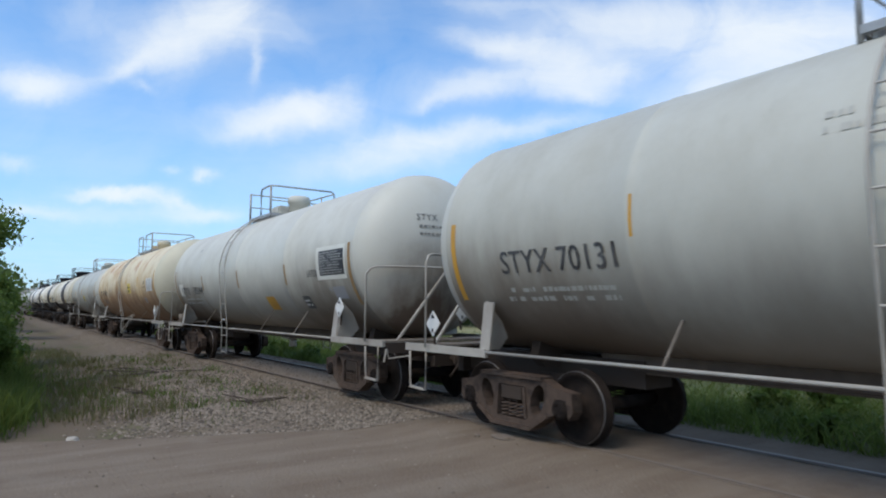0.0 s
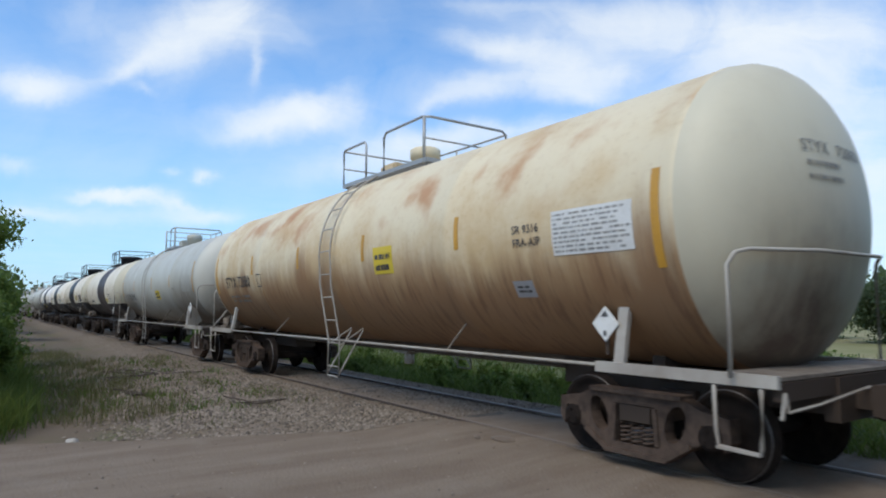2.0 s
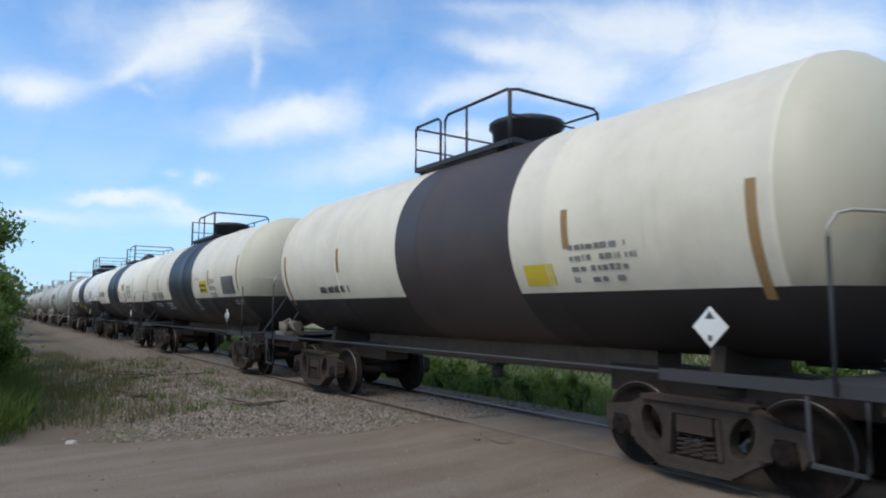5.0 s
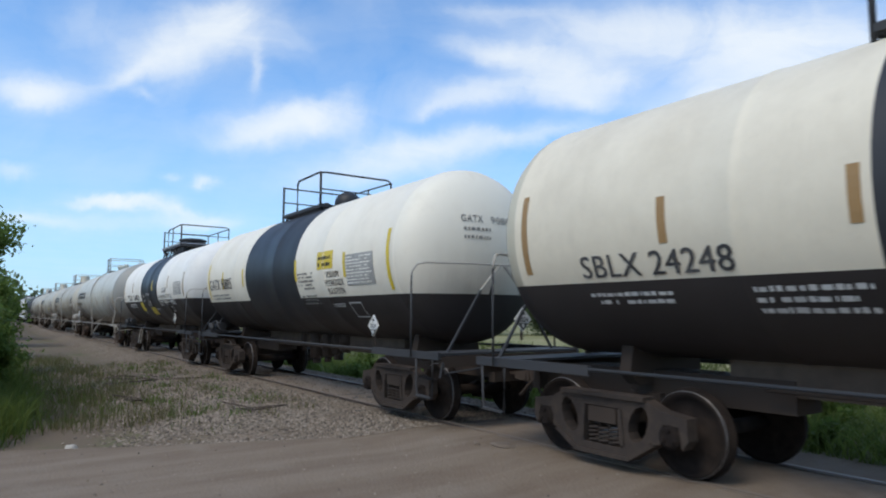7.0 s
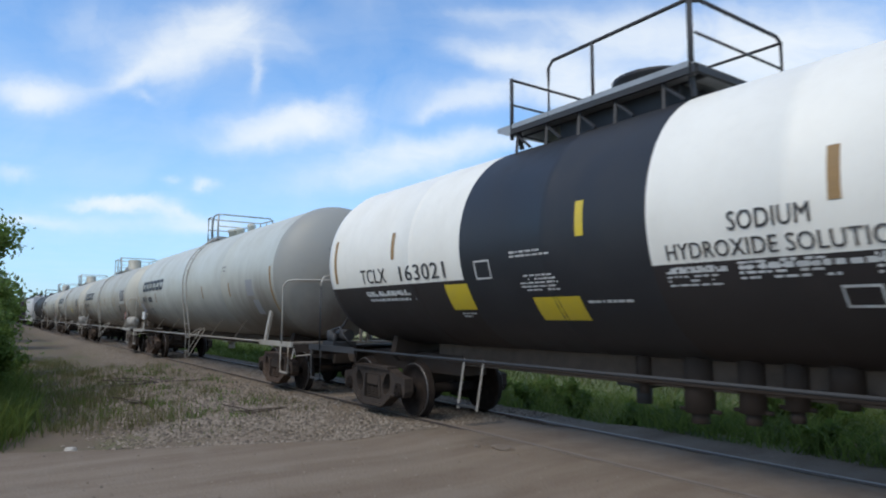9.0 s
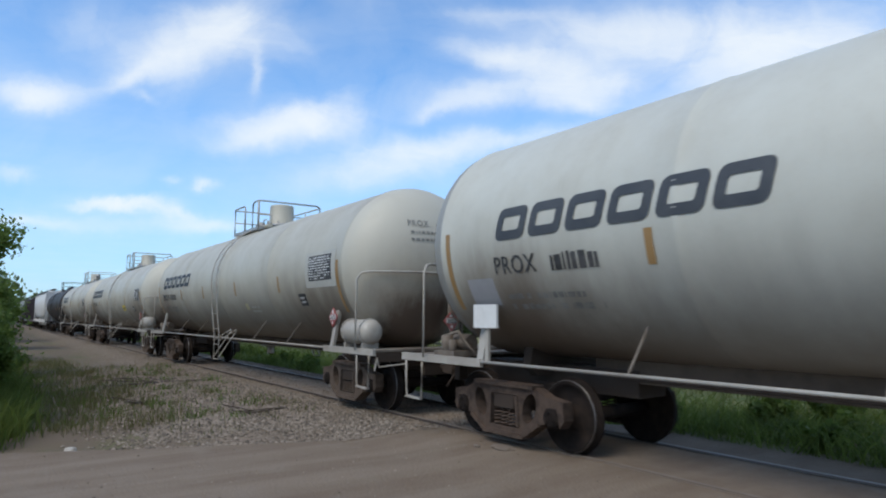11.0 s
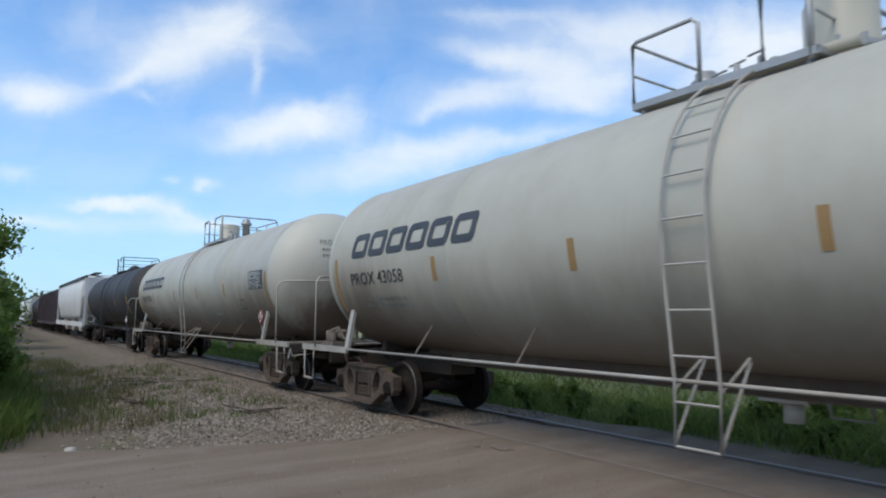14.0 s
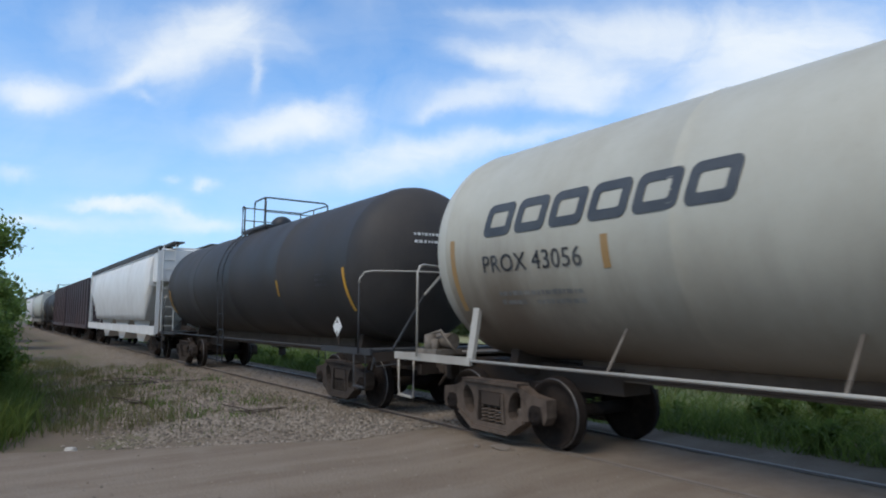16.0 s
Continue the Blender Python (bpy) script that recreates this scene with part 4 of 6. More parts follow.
    for y in (-1, 1):
        if post == "none":
            bm = bmesh.new()
            hoop(bm, [(c, y * 1.53, 1.05), (c, y * 1.53, low)], wide)
            part("rail_post", bm, M_RAILK, rail, "black rail post")
            bm = bmesh.new()
            beam(bm, (x, y * 0.05, top - 0.02), (x, y * 0.45, top - 0.42), 0.04, 0.03)
            part("rail_brace", bm, M_RAILW, rail)
            bm = bmesh.new()
            beam(bm, (x, y * 0.45, top - 0.42), (x, y * 1.1, 1.12), 0.04, 0.03)
            part("rail_brace", bm, M_RAILK, rail, "black lower half of the brace")
    if post == "plate":
        bm = bmesh.new()
        beam(bm, (x, -0.05, top - 0.02), (x, -1.1, 1.12), 0.05, 0.035)
        beam(bm, (x, 0.05, top - 0.02), (x, 1.1, 1.12), 0.05, 0.035)
        part("rail_brace", bm, rails, car)
    part("coupler", shared(("coupler",), coupler_shape, M_UNDER), None, car, "", pose(s * e, 0, 0.86) @ flip)
    part("uncoupling_lever", shared(("uncoupling_lever", rails.name), lever_shape, rails), None, car, "", pose(s * (e + 0.03), 0, 1.0) @ flip)
    bm = bmesh.new()
    sweep(bm, [(s * (e - 0.3), 0.3, 0.78), (s * (e + 0.15), 0.34, 0.62), (s * (e + 0.35), 0.28, 0.42), (s * (e + 0.47), 0.18, 0.40)], 0.028, 6)
    part("brake_hose", bm, M_UNDER, car)
    truck(car, s * (e - bogie), steel)


def brake_gear(car, x, mat):
    """Air reservoir and brake valve lying on the end deck."""
    bm = bmesh.new()
    rod(bm, (x - 0.22, -0.95, 1.32), (x + 0.22, -0.95, 1.32), 0.12, 14)
    rod(bm, (x - 0.05, -1.2, 1.15), (x - 0.05, -1.2, 1.42), 0.09, 12)
    rod(bm, (x + 0.12, -1.22, 1.15), (x + 0.12, -1.22, 1.36), 0.06, 10)
    box(bm, x - 0.25, -1.3, 1.12, x + 0.25, -0.8, 1.20)
    sweep(bm, [(x - 0.2, -1.15, 1.4), (x + 0.1, -1.1, 1.48), (x + 0.3, -1.1, 1.3), (x + 0.4, -1.0, 1.15)], 0.025, 6)
    part("brake_valve", bm, mat, car)


def hand_brake(car, x, y, mat, s):
    """Upright brake stand with its gear box, chain and wheel; s is the way it faces."""
    bm = bmesh.new()
    beam(bm, (x, y - 0.09, 1.10), (x, y - 0.09, 2.10), 0.05, 0.06)
    beam(bm, (x, y + 0.09, 1.10), (x, y + 0.09, 2.10), 0.05, 0.06)
    box(bm, x - 0.09, y - 0.15, 1.70, x + 0.09, y + 0.15, 2.06)
    stand = part("hand_brake", bm, mat, car, "upright hand brake stand")
    bm = bmesh.new()
    sweep(bm, [(x + s * 0.16, y + 0.27 * math.cos(k * 0.3927), 1.88 + 0.27 * math.sin(k * 0.3927)) for k in range(16)], 0.018, 5, True)
    for k in range(5):
        sweep(bm, [(x + s * 0.16, y, 1.88), (x + s * 0.16, y + 0.27 * math.cos(k * 1.2566), 1.88 + 0.27 * math.sin(k * 1.2566))], 0.013, 5)
    rod(bm, (x + s * 0.08, y, 1.88), (x + s * 0.18, y, 1.88), 0.05, 8)
    part("brake_wheel", bm, mat, stand)
    bm = bmesh.new()
    sweep(bm, [(x + s * 0.05, y + 0.03, 1.72), (x + s * 0.07, y + 0.03, 1.35), (x + s * 0.02, y + 0.02, 1.05)], 0.016, 5)
    part("brake_chain", bm, M_UNDER, stand)


def air_tank(car, x, mat):
    bm = bmesh.new()
    prof = [(-0.52, 0.06), (-0.50, 0.14), (-0.44, 0.20), (-0.36, 0.225), (0.36, 0.225), (0.44, 0.20), (0.50, 0.14), (0.52, 0.06)]
    turned(bm, 0, 0, prof, 20)
    for q in bm.verts:
        q.co = Vector((x + q.co.y, -1.22 + q.co.x, 1.42 + q.co.z))
    t = part("air_reservoir", bm, mat, car, "white cylindrical air reservoir")
    for q in (-0.34, 0.34):
        bm = bmesh.new()
        sweep(bm, [(x + q, -1.22 + 0.235 * math.cos(k * 0.5236), 1.42 + 0.235 * math.sin(k * 0.5236)) for k in range(12)], 0.016, 5, True)
        box(bm, x + q - 0.03, -1.38, 1.12, x + q + 0.03, -1.06, 1.22)
        part("strap", bm, mat, t)


def tank_car(left, right, label, group, body, mats=None, rails=M_RAILW, steel=M_TRUCK, post="bar", seam=(1.1, 0.9), depth=0.75, split=None, band=None,
             tape=M_BRONZE, tape_z=(1.8, 2.85), stripe_z=(2.22, 2.58), marks=(), style="lid", plat=(-1.05, 0.97), gap=(-0.2, 0.5), man_x=0.5,
             ladder_x=0.0, braces=False, foot=0.42, stripes=(), brackets=(-3.0, 1.9, 4.0), zc=2.718, r=1.52, rail_up=0.0, end_sign=None,
             head=None, bogies=(2.05, 1.85), rail_z=2.5, end_mark=("", 0.6)):
    """A tank car between the train places left and right (metres from the place of the camera at the start)."""
    u = (left + right) / 2
    half = (right - left) / 2
    car = thing("tank_car", label, "tank car", group)
    CARS.append((car, u))
    xa, xb = -half + seam[0], half - seam[1]
    mats = list(mats or [body])
    if head:
        mats.append(head)

    def paint_of(x, below):
        if band and band[0] < x < band[1]:
            return 2
        if below:
            return 1
        if head and (x < xa or x > xb):
            return len(mats) - 1
        return 0

    me = tank_mesh(xa, xb, depth, zc, r, paint_of, mats, tuple(band or ()), split, [xa + 0.02, xb - 0.02] + [xa + q * (xb - xa) for q in (0.24, 0.5, 0.75)])
    tank = part("tank", me, None, car)
    head_marks(tank, xb, depth, zc, r, end_mark[0], end_mark[1], M_WORN if split is not None or head else M_CHALK, int(-left))
    zt = zc + r
    for s in (-1, 1):
        end_fittings(car, s, half, rails, steel, post, max(-xa, 0) + depth * 0.99 if s < 0 else xb + depth * 0.99, zc, r, bogies[0 if s < 0 else 1], 0.5 * depth, rail_z)
    # side rails on their brackets, and the ladders
    run = half - 1.98
    for y in (-1, 1):
        bm = bmesh.new()
        sweep(bm, [(-run, y * 1.45, 1.10), (run, y * 1.45, 1.10)], 0.020, 8)
        sr = part("side_rail", bm, rails, car)
        zz = zc - math.sqrt(r * r - 1.12 ** 2)
        for x in brackets:
            bm = bmesh.new()
            beam(bm, (x, y * 1.45, 1.10), (x + 0.02, y * 1.12, zz), 0.024, 0.02)
            part("rail_bracket", bm, M_DECK if rails is M_RAILW else rails, sr)
        if ladder_x is None:
            continue
        side_ladder(car, ladder_x, y, zc, r, foot, braces, M_RAILK if rails is M_RAILK else M_RAILW)
    pm = M_RAILK if rails is M_RAILK else M_GALV
    top_platform(car, plat[0], plat[1], zt, pm, gap, pm, drop=rail_up, walk_h=0.22 if style == "deck" else 0.0)
    manway(car, style, man_x, zt, mats[0], M_BAND if rails is M_RAILK else M_GALV)
    # bottom outlet and brake rods under the barrel
    bm = bmesh.new()
    rod(bm, (0.3, 0, zc - r + 0.05), (0.3, 0, 0.82), 0.17, 14)
    box(bm, 0.05, -0.22, 0.84, 0.55, 0.22, 1.0)
    rod(bm, (0.3, 0, 0.84), (0.3, 0, 0.62), 0.10, 12)
    part("bottom_outlet", bm, rails, car)
    # beam added to fill the dark gap under the belly; not a true sill
    bm = bmesh.new()
    box(bm, -half + 2.9, -0.24, 0.88, half - 2.9, 0.24, zc - r + 0.04)
    part("centre_sill", bm, M_GAPFILL, car)
    for y, z, q in ((-0.45, 0.95, 0.022), (0.5, 1.0, 0.03)):
        bm = bmesh.new()
        sweep(bm, [(-half + 3.4, y, z), (half - 3.4, y, z)], q, 6)
        part("brake_pipe", bm, M_UNDER, car)
    bm = bmesh.new()
    box(bm, half * 0.45, 0.42, 0.98, half * 0.45 + 0.30, 0.66, 1.18)
    rod(bm, (half * 0.45 - 0.6, 0.54, 1.08), (half * 0.45 + 0.05, 0.54, 1.08), 0.10, 12)
    part("brake_cylinder", bm, M_UNDER, car)
    for q in (xa + 0.18, xb - 0.20):
        bm = bmesh.new()
        patch(bm, q - 0.05, q + 0.05, tape_z[0], tape_z[1], zc, r, 0.005)
        part("reflective_tape", bm, tape, car)
    for q in stripes:
        bm = bmesh.new()
        patch(bm, q - 0.05, q + 0.05, stripe_z[0], stripe_z[1], zc, r, 0.006)
        part("reflective_tape", bm, tape, car)
    if group == "warm white leased tank cars":
        hand_brake(car, half - 0.06, 0.35, M_DECK, 1)
    else:
        hand_brake(car, -half + 0.16, 0.62, M_UNDER if rails is M_RAILK else M_DECK, -1)
    if end_sign:
        p = placard(car, 0, 0, 0, end_sign[0], M_INK, end_sign[1], zc, r)
        p.matrix_basis = pose(half + 0.04, 0.15, 1.62, 0, 0, 90)
    for f in marks:
        f(car, tank, zc, r, u, half)
    return car


# ---- marks, car by car (x is measured from the car's middle) ----
def text(words, a, b, z0, z1, ink=M_INK, **kw):
    return lambda car, tank, zc, r, u, half: lettering(tank, words, a - u, b - u, z0, z1, zc, r, ink, **kw)


def lines(a, b, z0, z1, rows, ink=M_WORN, seed=1, fill=0.86):
    return lambda car, tank, zc, r, u, half: stencil(tank, a - u, b - u, z0, z1, rows, zc, r, ink, seed, fill)


def field(a, b, z0, z1, mat, rows=2, ink=M_INK, seed=2, name="label_panel", slant=0.0):
    def put(car, tank, zc, r, u, half):
        bm = bmesh.new()
        patch(bm, a - u, b - u, z0, z1, zc, r, 0.005, slant)
        p = part(name, bm, mat, tank)
        if rows:
            stencil(p, a - u + 0.06 + slant / 2, b - u - 0.05 + slant / 2, z0 + 0.06, z1 - 0.03, rows, zc, r, ink, seed, 0.92, lift=0.010)
    return put


def panel(a, b, z0, z1, back, ink, seed):
    return lambda car, tank, zc, r, u, half: data_panel(tank, a - u, b - u, z0, z1, zc, r, back, ink, seed)


def sign(u_at, back, ink, words, z=1.68):
    return lambda car, tank, zc, r, u, half: placard(car, u_at - u, z, -1.40, back, ink, words, zc, r)


def owner_logo(a, b, z0, z1):
    return lambda car, tank, zc, r, u, half: logo(tank, a - u, b - u, z0, z1, zc, r)


def gear(u_at, mat):
    return lambda car, tank, zc, r, u, half: brake_gear(car, u_at - u, mat)


def reservoir(u_at, mat):
    return lambda car, tank, zc, r, u, half: air_tank(car, u_at - u, mat)


def blot(a, b, z0, z1, mat):
    """An area that was painted over."""
    return field(a, b, z0, z1, mat, 0, name="painted_over_patch")


def low_steps(u_at):
    """Two slanting step bars under the side."""
    def put(car, tank, zc, r, u, half):
        for q in (0.0, 0.42):
            bm = bmesh.new()
            beam(bm, (u_at - u + q, -1.42, 1.12), (u_at - u + q - 0.05, -1.50, 0.45), 0.045, 0.02)
            part("step_bar", bm, M_RAILW, car)
        bm = bmesh.new()
        beam(bm, (u_at - u - 0.05, -1.50, 0.5), (u_at - u + 0.37, -1.50, 0.5), 0.05, 0.03)
        part("tread", bm, M_RAILK, car)
    return put


def notice_board(a, b, z0, z1):
    def put(car, tank, zc, r, u, half):
        bm = bmesh.new()
        box(bm, a - u, -1.47, z0, b - u, -1.44, z1)
        p = part("notice_board", bm, M_PLATE, car, "plain white board on the bolster post")
        bm = bmesh.new()
        beam(bm, ((a + b) / 2 - u, -1.42, 1.1), ((a + b) / 2 - u, -1.42, z1), 0.07, 0.04)
        part("post", bm, M_RAILW, p)
    return put


def belly_gear(u_at, mat):
    """Valve housing and steam coil connections that hang under the middle of the tank."""
    def put(car, tank, zc, r, u, half):
        for dx, low, rad in ((0.0, 0.52, 0.17), (0.62, 0.58, 0.14), (1.08, 0.66, 0.12), (1.55, 0.84, 0.16), (-0.75, 0.78, 0.10)):
            bm = bmesh.new()
            x = u_at - u + dx
            rod(bm, (x, -0.25, zc - r + 0.12), (x, -0.25, low + 0.12), rad, 12)
            rod(bm, (x, -0.25, low + 0.12), (x, -0.25, low), rad * 0.6, 12)
            sweep(bm, [(x - rad * 1.5, -0.25, low + 0.14), (x + rad * 1.5, -0.25, low + 0.14)], 0.025, 6)
            part("outlet_valve", bm, mat, car)
    return put


def frame_box(a, b, z0, z1, ink):
    def put(car, tank, zc, r, u, half):
        bm = bmesh.new()
        t = 0.022
        for q in ((a, b, z0, z0 + t), (a, b, z1 - t, z1), (a, a + t, z0, z1), (b - t, b, z0, z1)):
            patch(bm, q[0] - u, q[1] - u, q[2], q[3], zc, r, 0.007)
        part("stencilled_box", bm, ink, tank)
    return put


LATEX = "latex tank cars"
CAUSTIC = "black and white banded tank cars"
LEASED = "warm white leased tank cars"

# off-white car at the head of what is seen
tank_car(-8.72, 6.72, "off-white steel tank car with black stencilled marks", LATEX, M_GREY, post="plate", tape=M_YELLOW, r=1.55, zc=2.64, bogies=(2.1, 1.85),
         stripes=(-3.3, 0.3), stripe_z=(2.42, 2.86), seam=(1.2, 0.92), head=M_HEADG, style="lid", man_x=0.38, ladder_x=-0.8, plat=(-1.4, 0.3), gap=(-1.35, -0.5),
         marks=(text("STYX 70131", -6.35, -4.50, 2.12, 2.40), lines(-6.4, -4.5, 1.78, 2.0, 2, M_GHOST, 3), lines(-2.4, -1.2, 3.08, 3.34, 2, M_GHOST, 4), sign(-8.05, M_PLATE, M_INK, "", 1.45)))
# off-white car with a data panel and a scrubbed name
tank_car(-24.89, -9.45, "off-white steel tank car, scuffed stencils, grey data panel", LATEX, M_GREYB, end_mark=("STYX 70344", 0.58), post="plate", tape=M_BRONZE, r=1.555, zc=2.685, bogies=(2.0, 1.8), rail_z=2.4,
         stripes=(-3.2, 0.17, 3.48), stripe_z=(2.18, 2.62), tape_z=(1.74, 2.87), seam=(1.05, 0.92), head=M_HEADG, style="lid", man_x=0.36, ladder_x=-0.83,
         plat=(-1.43, 0.28), gap=(-1.38, -0.53), brackets=(-3.1, 1.75, 3.84), end_sign=(M_PLATE, ""),
         marks=(text("STYX", -22.94, -22.0, 2.07, 2.30), text("70344", -21.53, -20.47, 2.07, 2.30), blot(-23.25, -22.75, 2.05, 2.42, M_CLEAN), blot(-21.24, -21.03, 3.36, 3.53, M_CLEAN), frame_box(-21.19, -21.08, 3.41, 3.48, M_INK),
                lines(-22.8, -20.7, 1.78, 2.02, 2, M_GHOST, 5), text("LATEX", -12.47, -11.98, 2.30, 2.44),
                blot(-12.0, -10.72, 2.22, 2.86, M_CLEAN), panel(-11.86, -10.78, 2.30, 2.78, M_INK, M_FADED, 7), field(-15.30, -14.75, 1.62, 1.93, M_YELLOW, 0),
                field(-13.1, -12.72, 1.66, 1.92, M_INK, 2, M_CHALK, 8), lines(-11.6, -10.95, 2.0, 2.12, 1, M_PANEL, 9), blot(-11.45, -10.95, 1.85, 2.08, M_PANEL), sign(-11.2, M_PLATE, M_INK, ""), gear(-24.1, M_DECK)))
# rust-streaked cream car
tank_car(-42.59, -25.86, "cream tank car streaked all over with orange rust", LATEX, M_RUST, end_mark=("STYX 72880", 0.52), tape=M_YELLOW, post="bar", r=1.66, zc=2.70, bogies=(2.08, 1.75), rail_z=2.24,
         stripes=(-4.28, -1.45, 1.39, 4.1), stripe_z=(2.5, 2.95), tape_z=(2.1, 3.07), seam=(1.0, 0.82), depth=0.80, head=M_HEADC, style="lid", man_x=0.75, ladder_x=0.06, braces=True, foot=0.44,
         plat=(-1.31, 1.9), gap=(-0.3, 0.42), brackets=(-3.2, 3.6),
         marks=(text("STYX 72880", -40.6, -38.72, 2.22, 2.50), lines(-40.5, -38.9, 1.86, 2.08, 2, M_WORN, 11), frame_box(-38.22, -37.92, 2.2, 2.5, M_INK),
                field(-32.46, -31.85, 2.26, 2.70, M_LEMON, 2, M_INK, 12), panel(-28.28, -27.15, 2.30, 2.80, M_PLATE, M_FADED, 13),
                text("SR 9316", -28.96, -28.5, 2.60, 2.70), text("FRA-AIP", -28.95, -28.48, 2.44, 2.54), field(-29.1, -28.75, 1.84, 2.04, M_PANEL, 2, M_INK, 14), sign(-27.74, M_PLATE, M_INK, "", 1.54), gear(-41.85, M_DECK)))
# off-white car with a yellow label
tank_car(-58.76, -43.61, "clean off-white steel tank car with a yellow label", LATEX, M_GREY, end_mark=("STYX 70365", 0.55), post="plate", tape=M_YELLOW, r=1.55, zc=2.68, bogies=(2.1, 1.55), rail_z=2.42,
         stripes=(-3.3, 0.4, 3.47), stripe_z=(2.42, 2.86), tape_z=(2.21, 3.2), seam=(1.3, 0.72), depth=0.70, head=M_HEADG, style="lid", man_x=0.4, ladder_x=-0.73,
         plat=(-1.25, 0.35), gap=(-1.2, -0.45), brackets=(-2.67, 2.0, 4.3),
         marks=(text("STYX 70365", -56.3, -54.4, 2.05, 2.30), lines(-56.2, -54.6, 1.76, 1.95, 2, M_WORN, 17),
                field(-50.2, -49.45, 2.02, 2.36, M_LEMON, 2, M_INK, 18), panel(-45.95, -44.9, 2.25, 2.75, M_GHOST, M_GREY, 19),
                lines(-47.4, -47.1, 2.28, 2.42, 2, M_INK, 20), sign(-45.2, M_PLATE, M_INK, ""), gear(-58.1, M_DECK)))
# cream car with a brown-black band
tank_car(-72.4, -59.45, "cream tank car with dark band and black lower half", CAUSTIC, M_CREAM, [M_CREAM, M_BLACK, M_BROWNBAND], rails=M_RAILK,
         steel=M_TRUCKK, split=1.91, band=(-66.4 + 65.93, -63.6 + 65.93), tape=M_BRONZE, stripes=(-2.6, 3.3), stripe_z=(2.4, 2.85), style="drum", man_x=1.04, seam=(1.1, 0.75), head=M_HEADC,
         plat=(-1.13, 1.5), gap=(-0.35, -0.22), ladder_x=None, post="none", brackets=(), marks=(field(-63.4, -62.9, 2.0, 2.25, M_LEMON, 0), lines(-69.5, -68.2, 2.03, 2.28, 1, M_INK, 21),
                lines(-62.6, -61.6, 2.02, 2.5, 4, M_WORN, 22), sign(-60.9, M_PLATE, M_INK, "", 1.55), gear(-71.9, M_DECK)))
# caustic soda car, cream and black
tank_car(-87.2, -73.35, "cream tank car, black band and belly, caustic soda lettering", CAUSTIC, M_CREAM, [M_CREAM, M_BLACK, M_BAND], end_mark=("SBLX 24248", 0.45), rails=M_RAILK,
         steel=M_TRUCKK, bogies=(1.85, 1.85), split=2.05, band=(-82.33 + 80.275, -79.15 + 80.275), tape=M_BRONZE, stripes=(-3.92, -2.18, 1.22, 3.03), stripe_z=(2.4, 2.86), tape_z=(2.18, 3.14), style="drum", man_x=0.2, seam=(0.85, 1.0), head=M_HEADC,
         plat=(-2.28, 0.66), gap=(-2.1, -1.37), ladder_x=None, post="none", brackets=(),
         marks=(text("SBLX 24248", -85.31, -83.50, 2.10, 2.34), text("SODIUM", -77.09, -76.64, 2.46, 2.59), text("HYDROXIDE", -77.21, -76.55, 2.265, 2.39),
                text("SOLUTION", -77.16, -76.60, 2.075, 2.195), field(-78.27, -77.45, 2.19, 2.57, M_LEMON, 2, M_INK, 25),
                panel(-75.96, -74.86, 2.13, 2.61, M_INK, M_FADED, 26), lines(-85.3, -84.1, 1.82, 1.98, 2, M_CHALK, 27),
                lines(-83.4, -82.4, 1.72, 2.0, 3, M_CHALK, 28), lines(-79.25, -78.75, 1.70, 2.03, 7, M_CHALK, 29), lines(-78.8, -78.1, 2.6, 2.7, 2, M_WORN, 30),
                lines(-75.2, -74.5, 1.85, 1.98, 2, M_CHALK, 31), sign(-75.6, M_PLATE, M_INK, "1824", 1.52)))
# caustic soda car with yellow tape
tank_car(-101.1, -88.1, "ivory white tank car, black band and belly, yellow tape", CAUSTIC, M_IVORY, [M_IVORY, M_BLACK, M_BAND], end_mark=("GATX 90805", 0.50), rails=M_RAILK,
         steel=M_TRUCKK, bogies=(1.8, 1.85), split=2.03, band=(-96.68 + 94.6, -93.42 + 94.6), tape=M_LEMON, stripes=(-4.0, -2.3, 1.2, 3.5), stripe_z=(2.38, 2.84), tape_z=(2.1, 3.12), style="dome", man_x=0.6, seam=(0.95, 1.2), depth=0.72, head=M_HEADI,
         plat=(-1.69, 0.65), gap=(-1.5, -0.78), ladder_x=None, post="none", brackets=(), end_sign=(M_PLATE, "1824"),
         marks=(text("GATX 90805", -99.87, -97.85, 2.36, 2.66), lines(-99.7, -98.0, 2.10, 2.28, 2, M_WORN, 33),
                text("SODIUM", -91.9, -91.35, 2.40, 2.52), text("HYDROXIDE", -92.0, -91.2, 2.24, 2.36), text("SOLUTION", -91.95, -91.25, 2.08, 2.20),
                field(-92.3, -91.58, 2.57, 2.92, M_LEMON, 2, M_INK, 34), panel(-91.05, -90.0, 2.22, 2.78, M_FADED, M_WHITE, 35),
                lines(-93.3, -92.5, 2.2, 2.58, 5, M_WORN, 36), lines(-93.3, -92.4, 1.9, 2.12, 3, M_WORN, 37), frame_box(-91.29, -90.83, 1.64, 1.92, M_CHALK),
                lines(-92.0, -91.4, 1.84, 1.92, 2, M_CHALK, 38), sign(-90.15, M_PLATE, M_INK, "1824", 1.5), gear(-100.6, M_RAILK), belly_gear(-95.0, M_UNDER)))
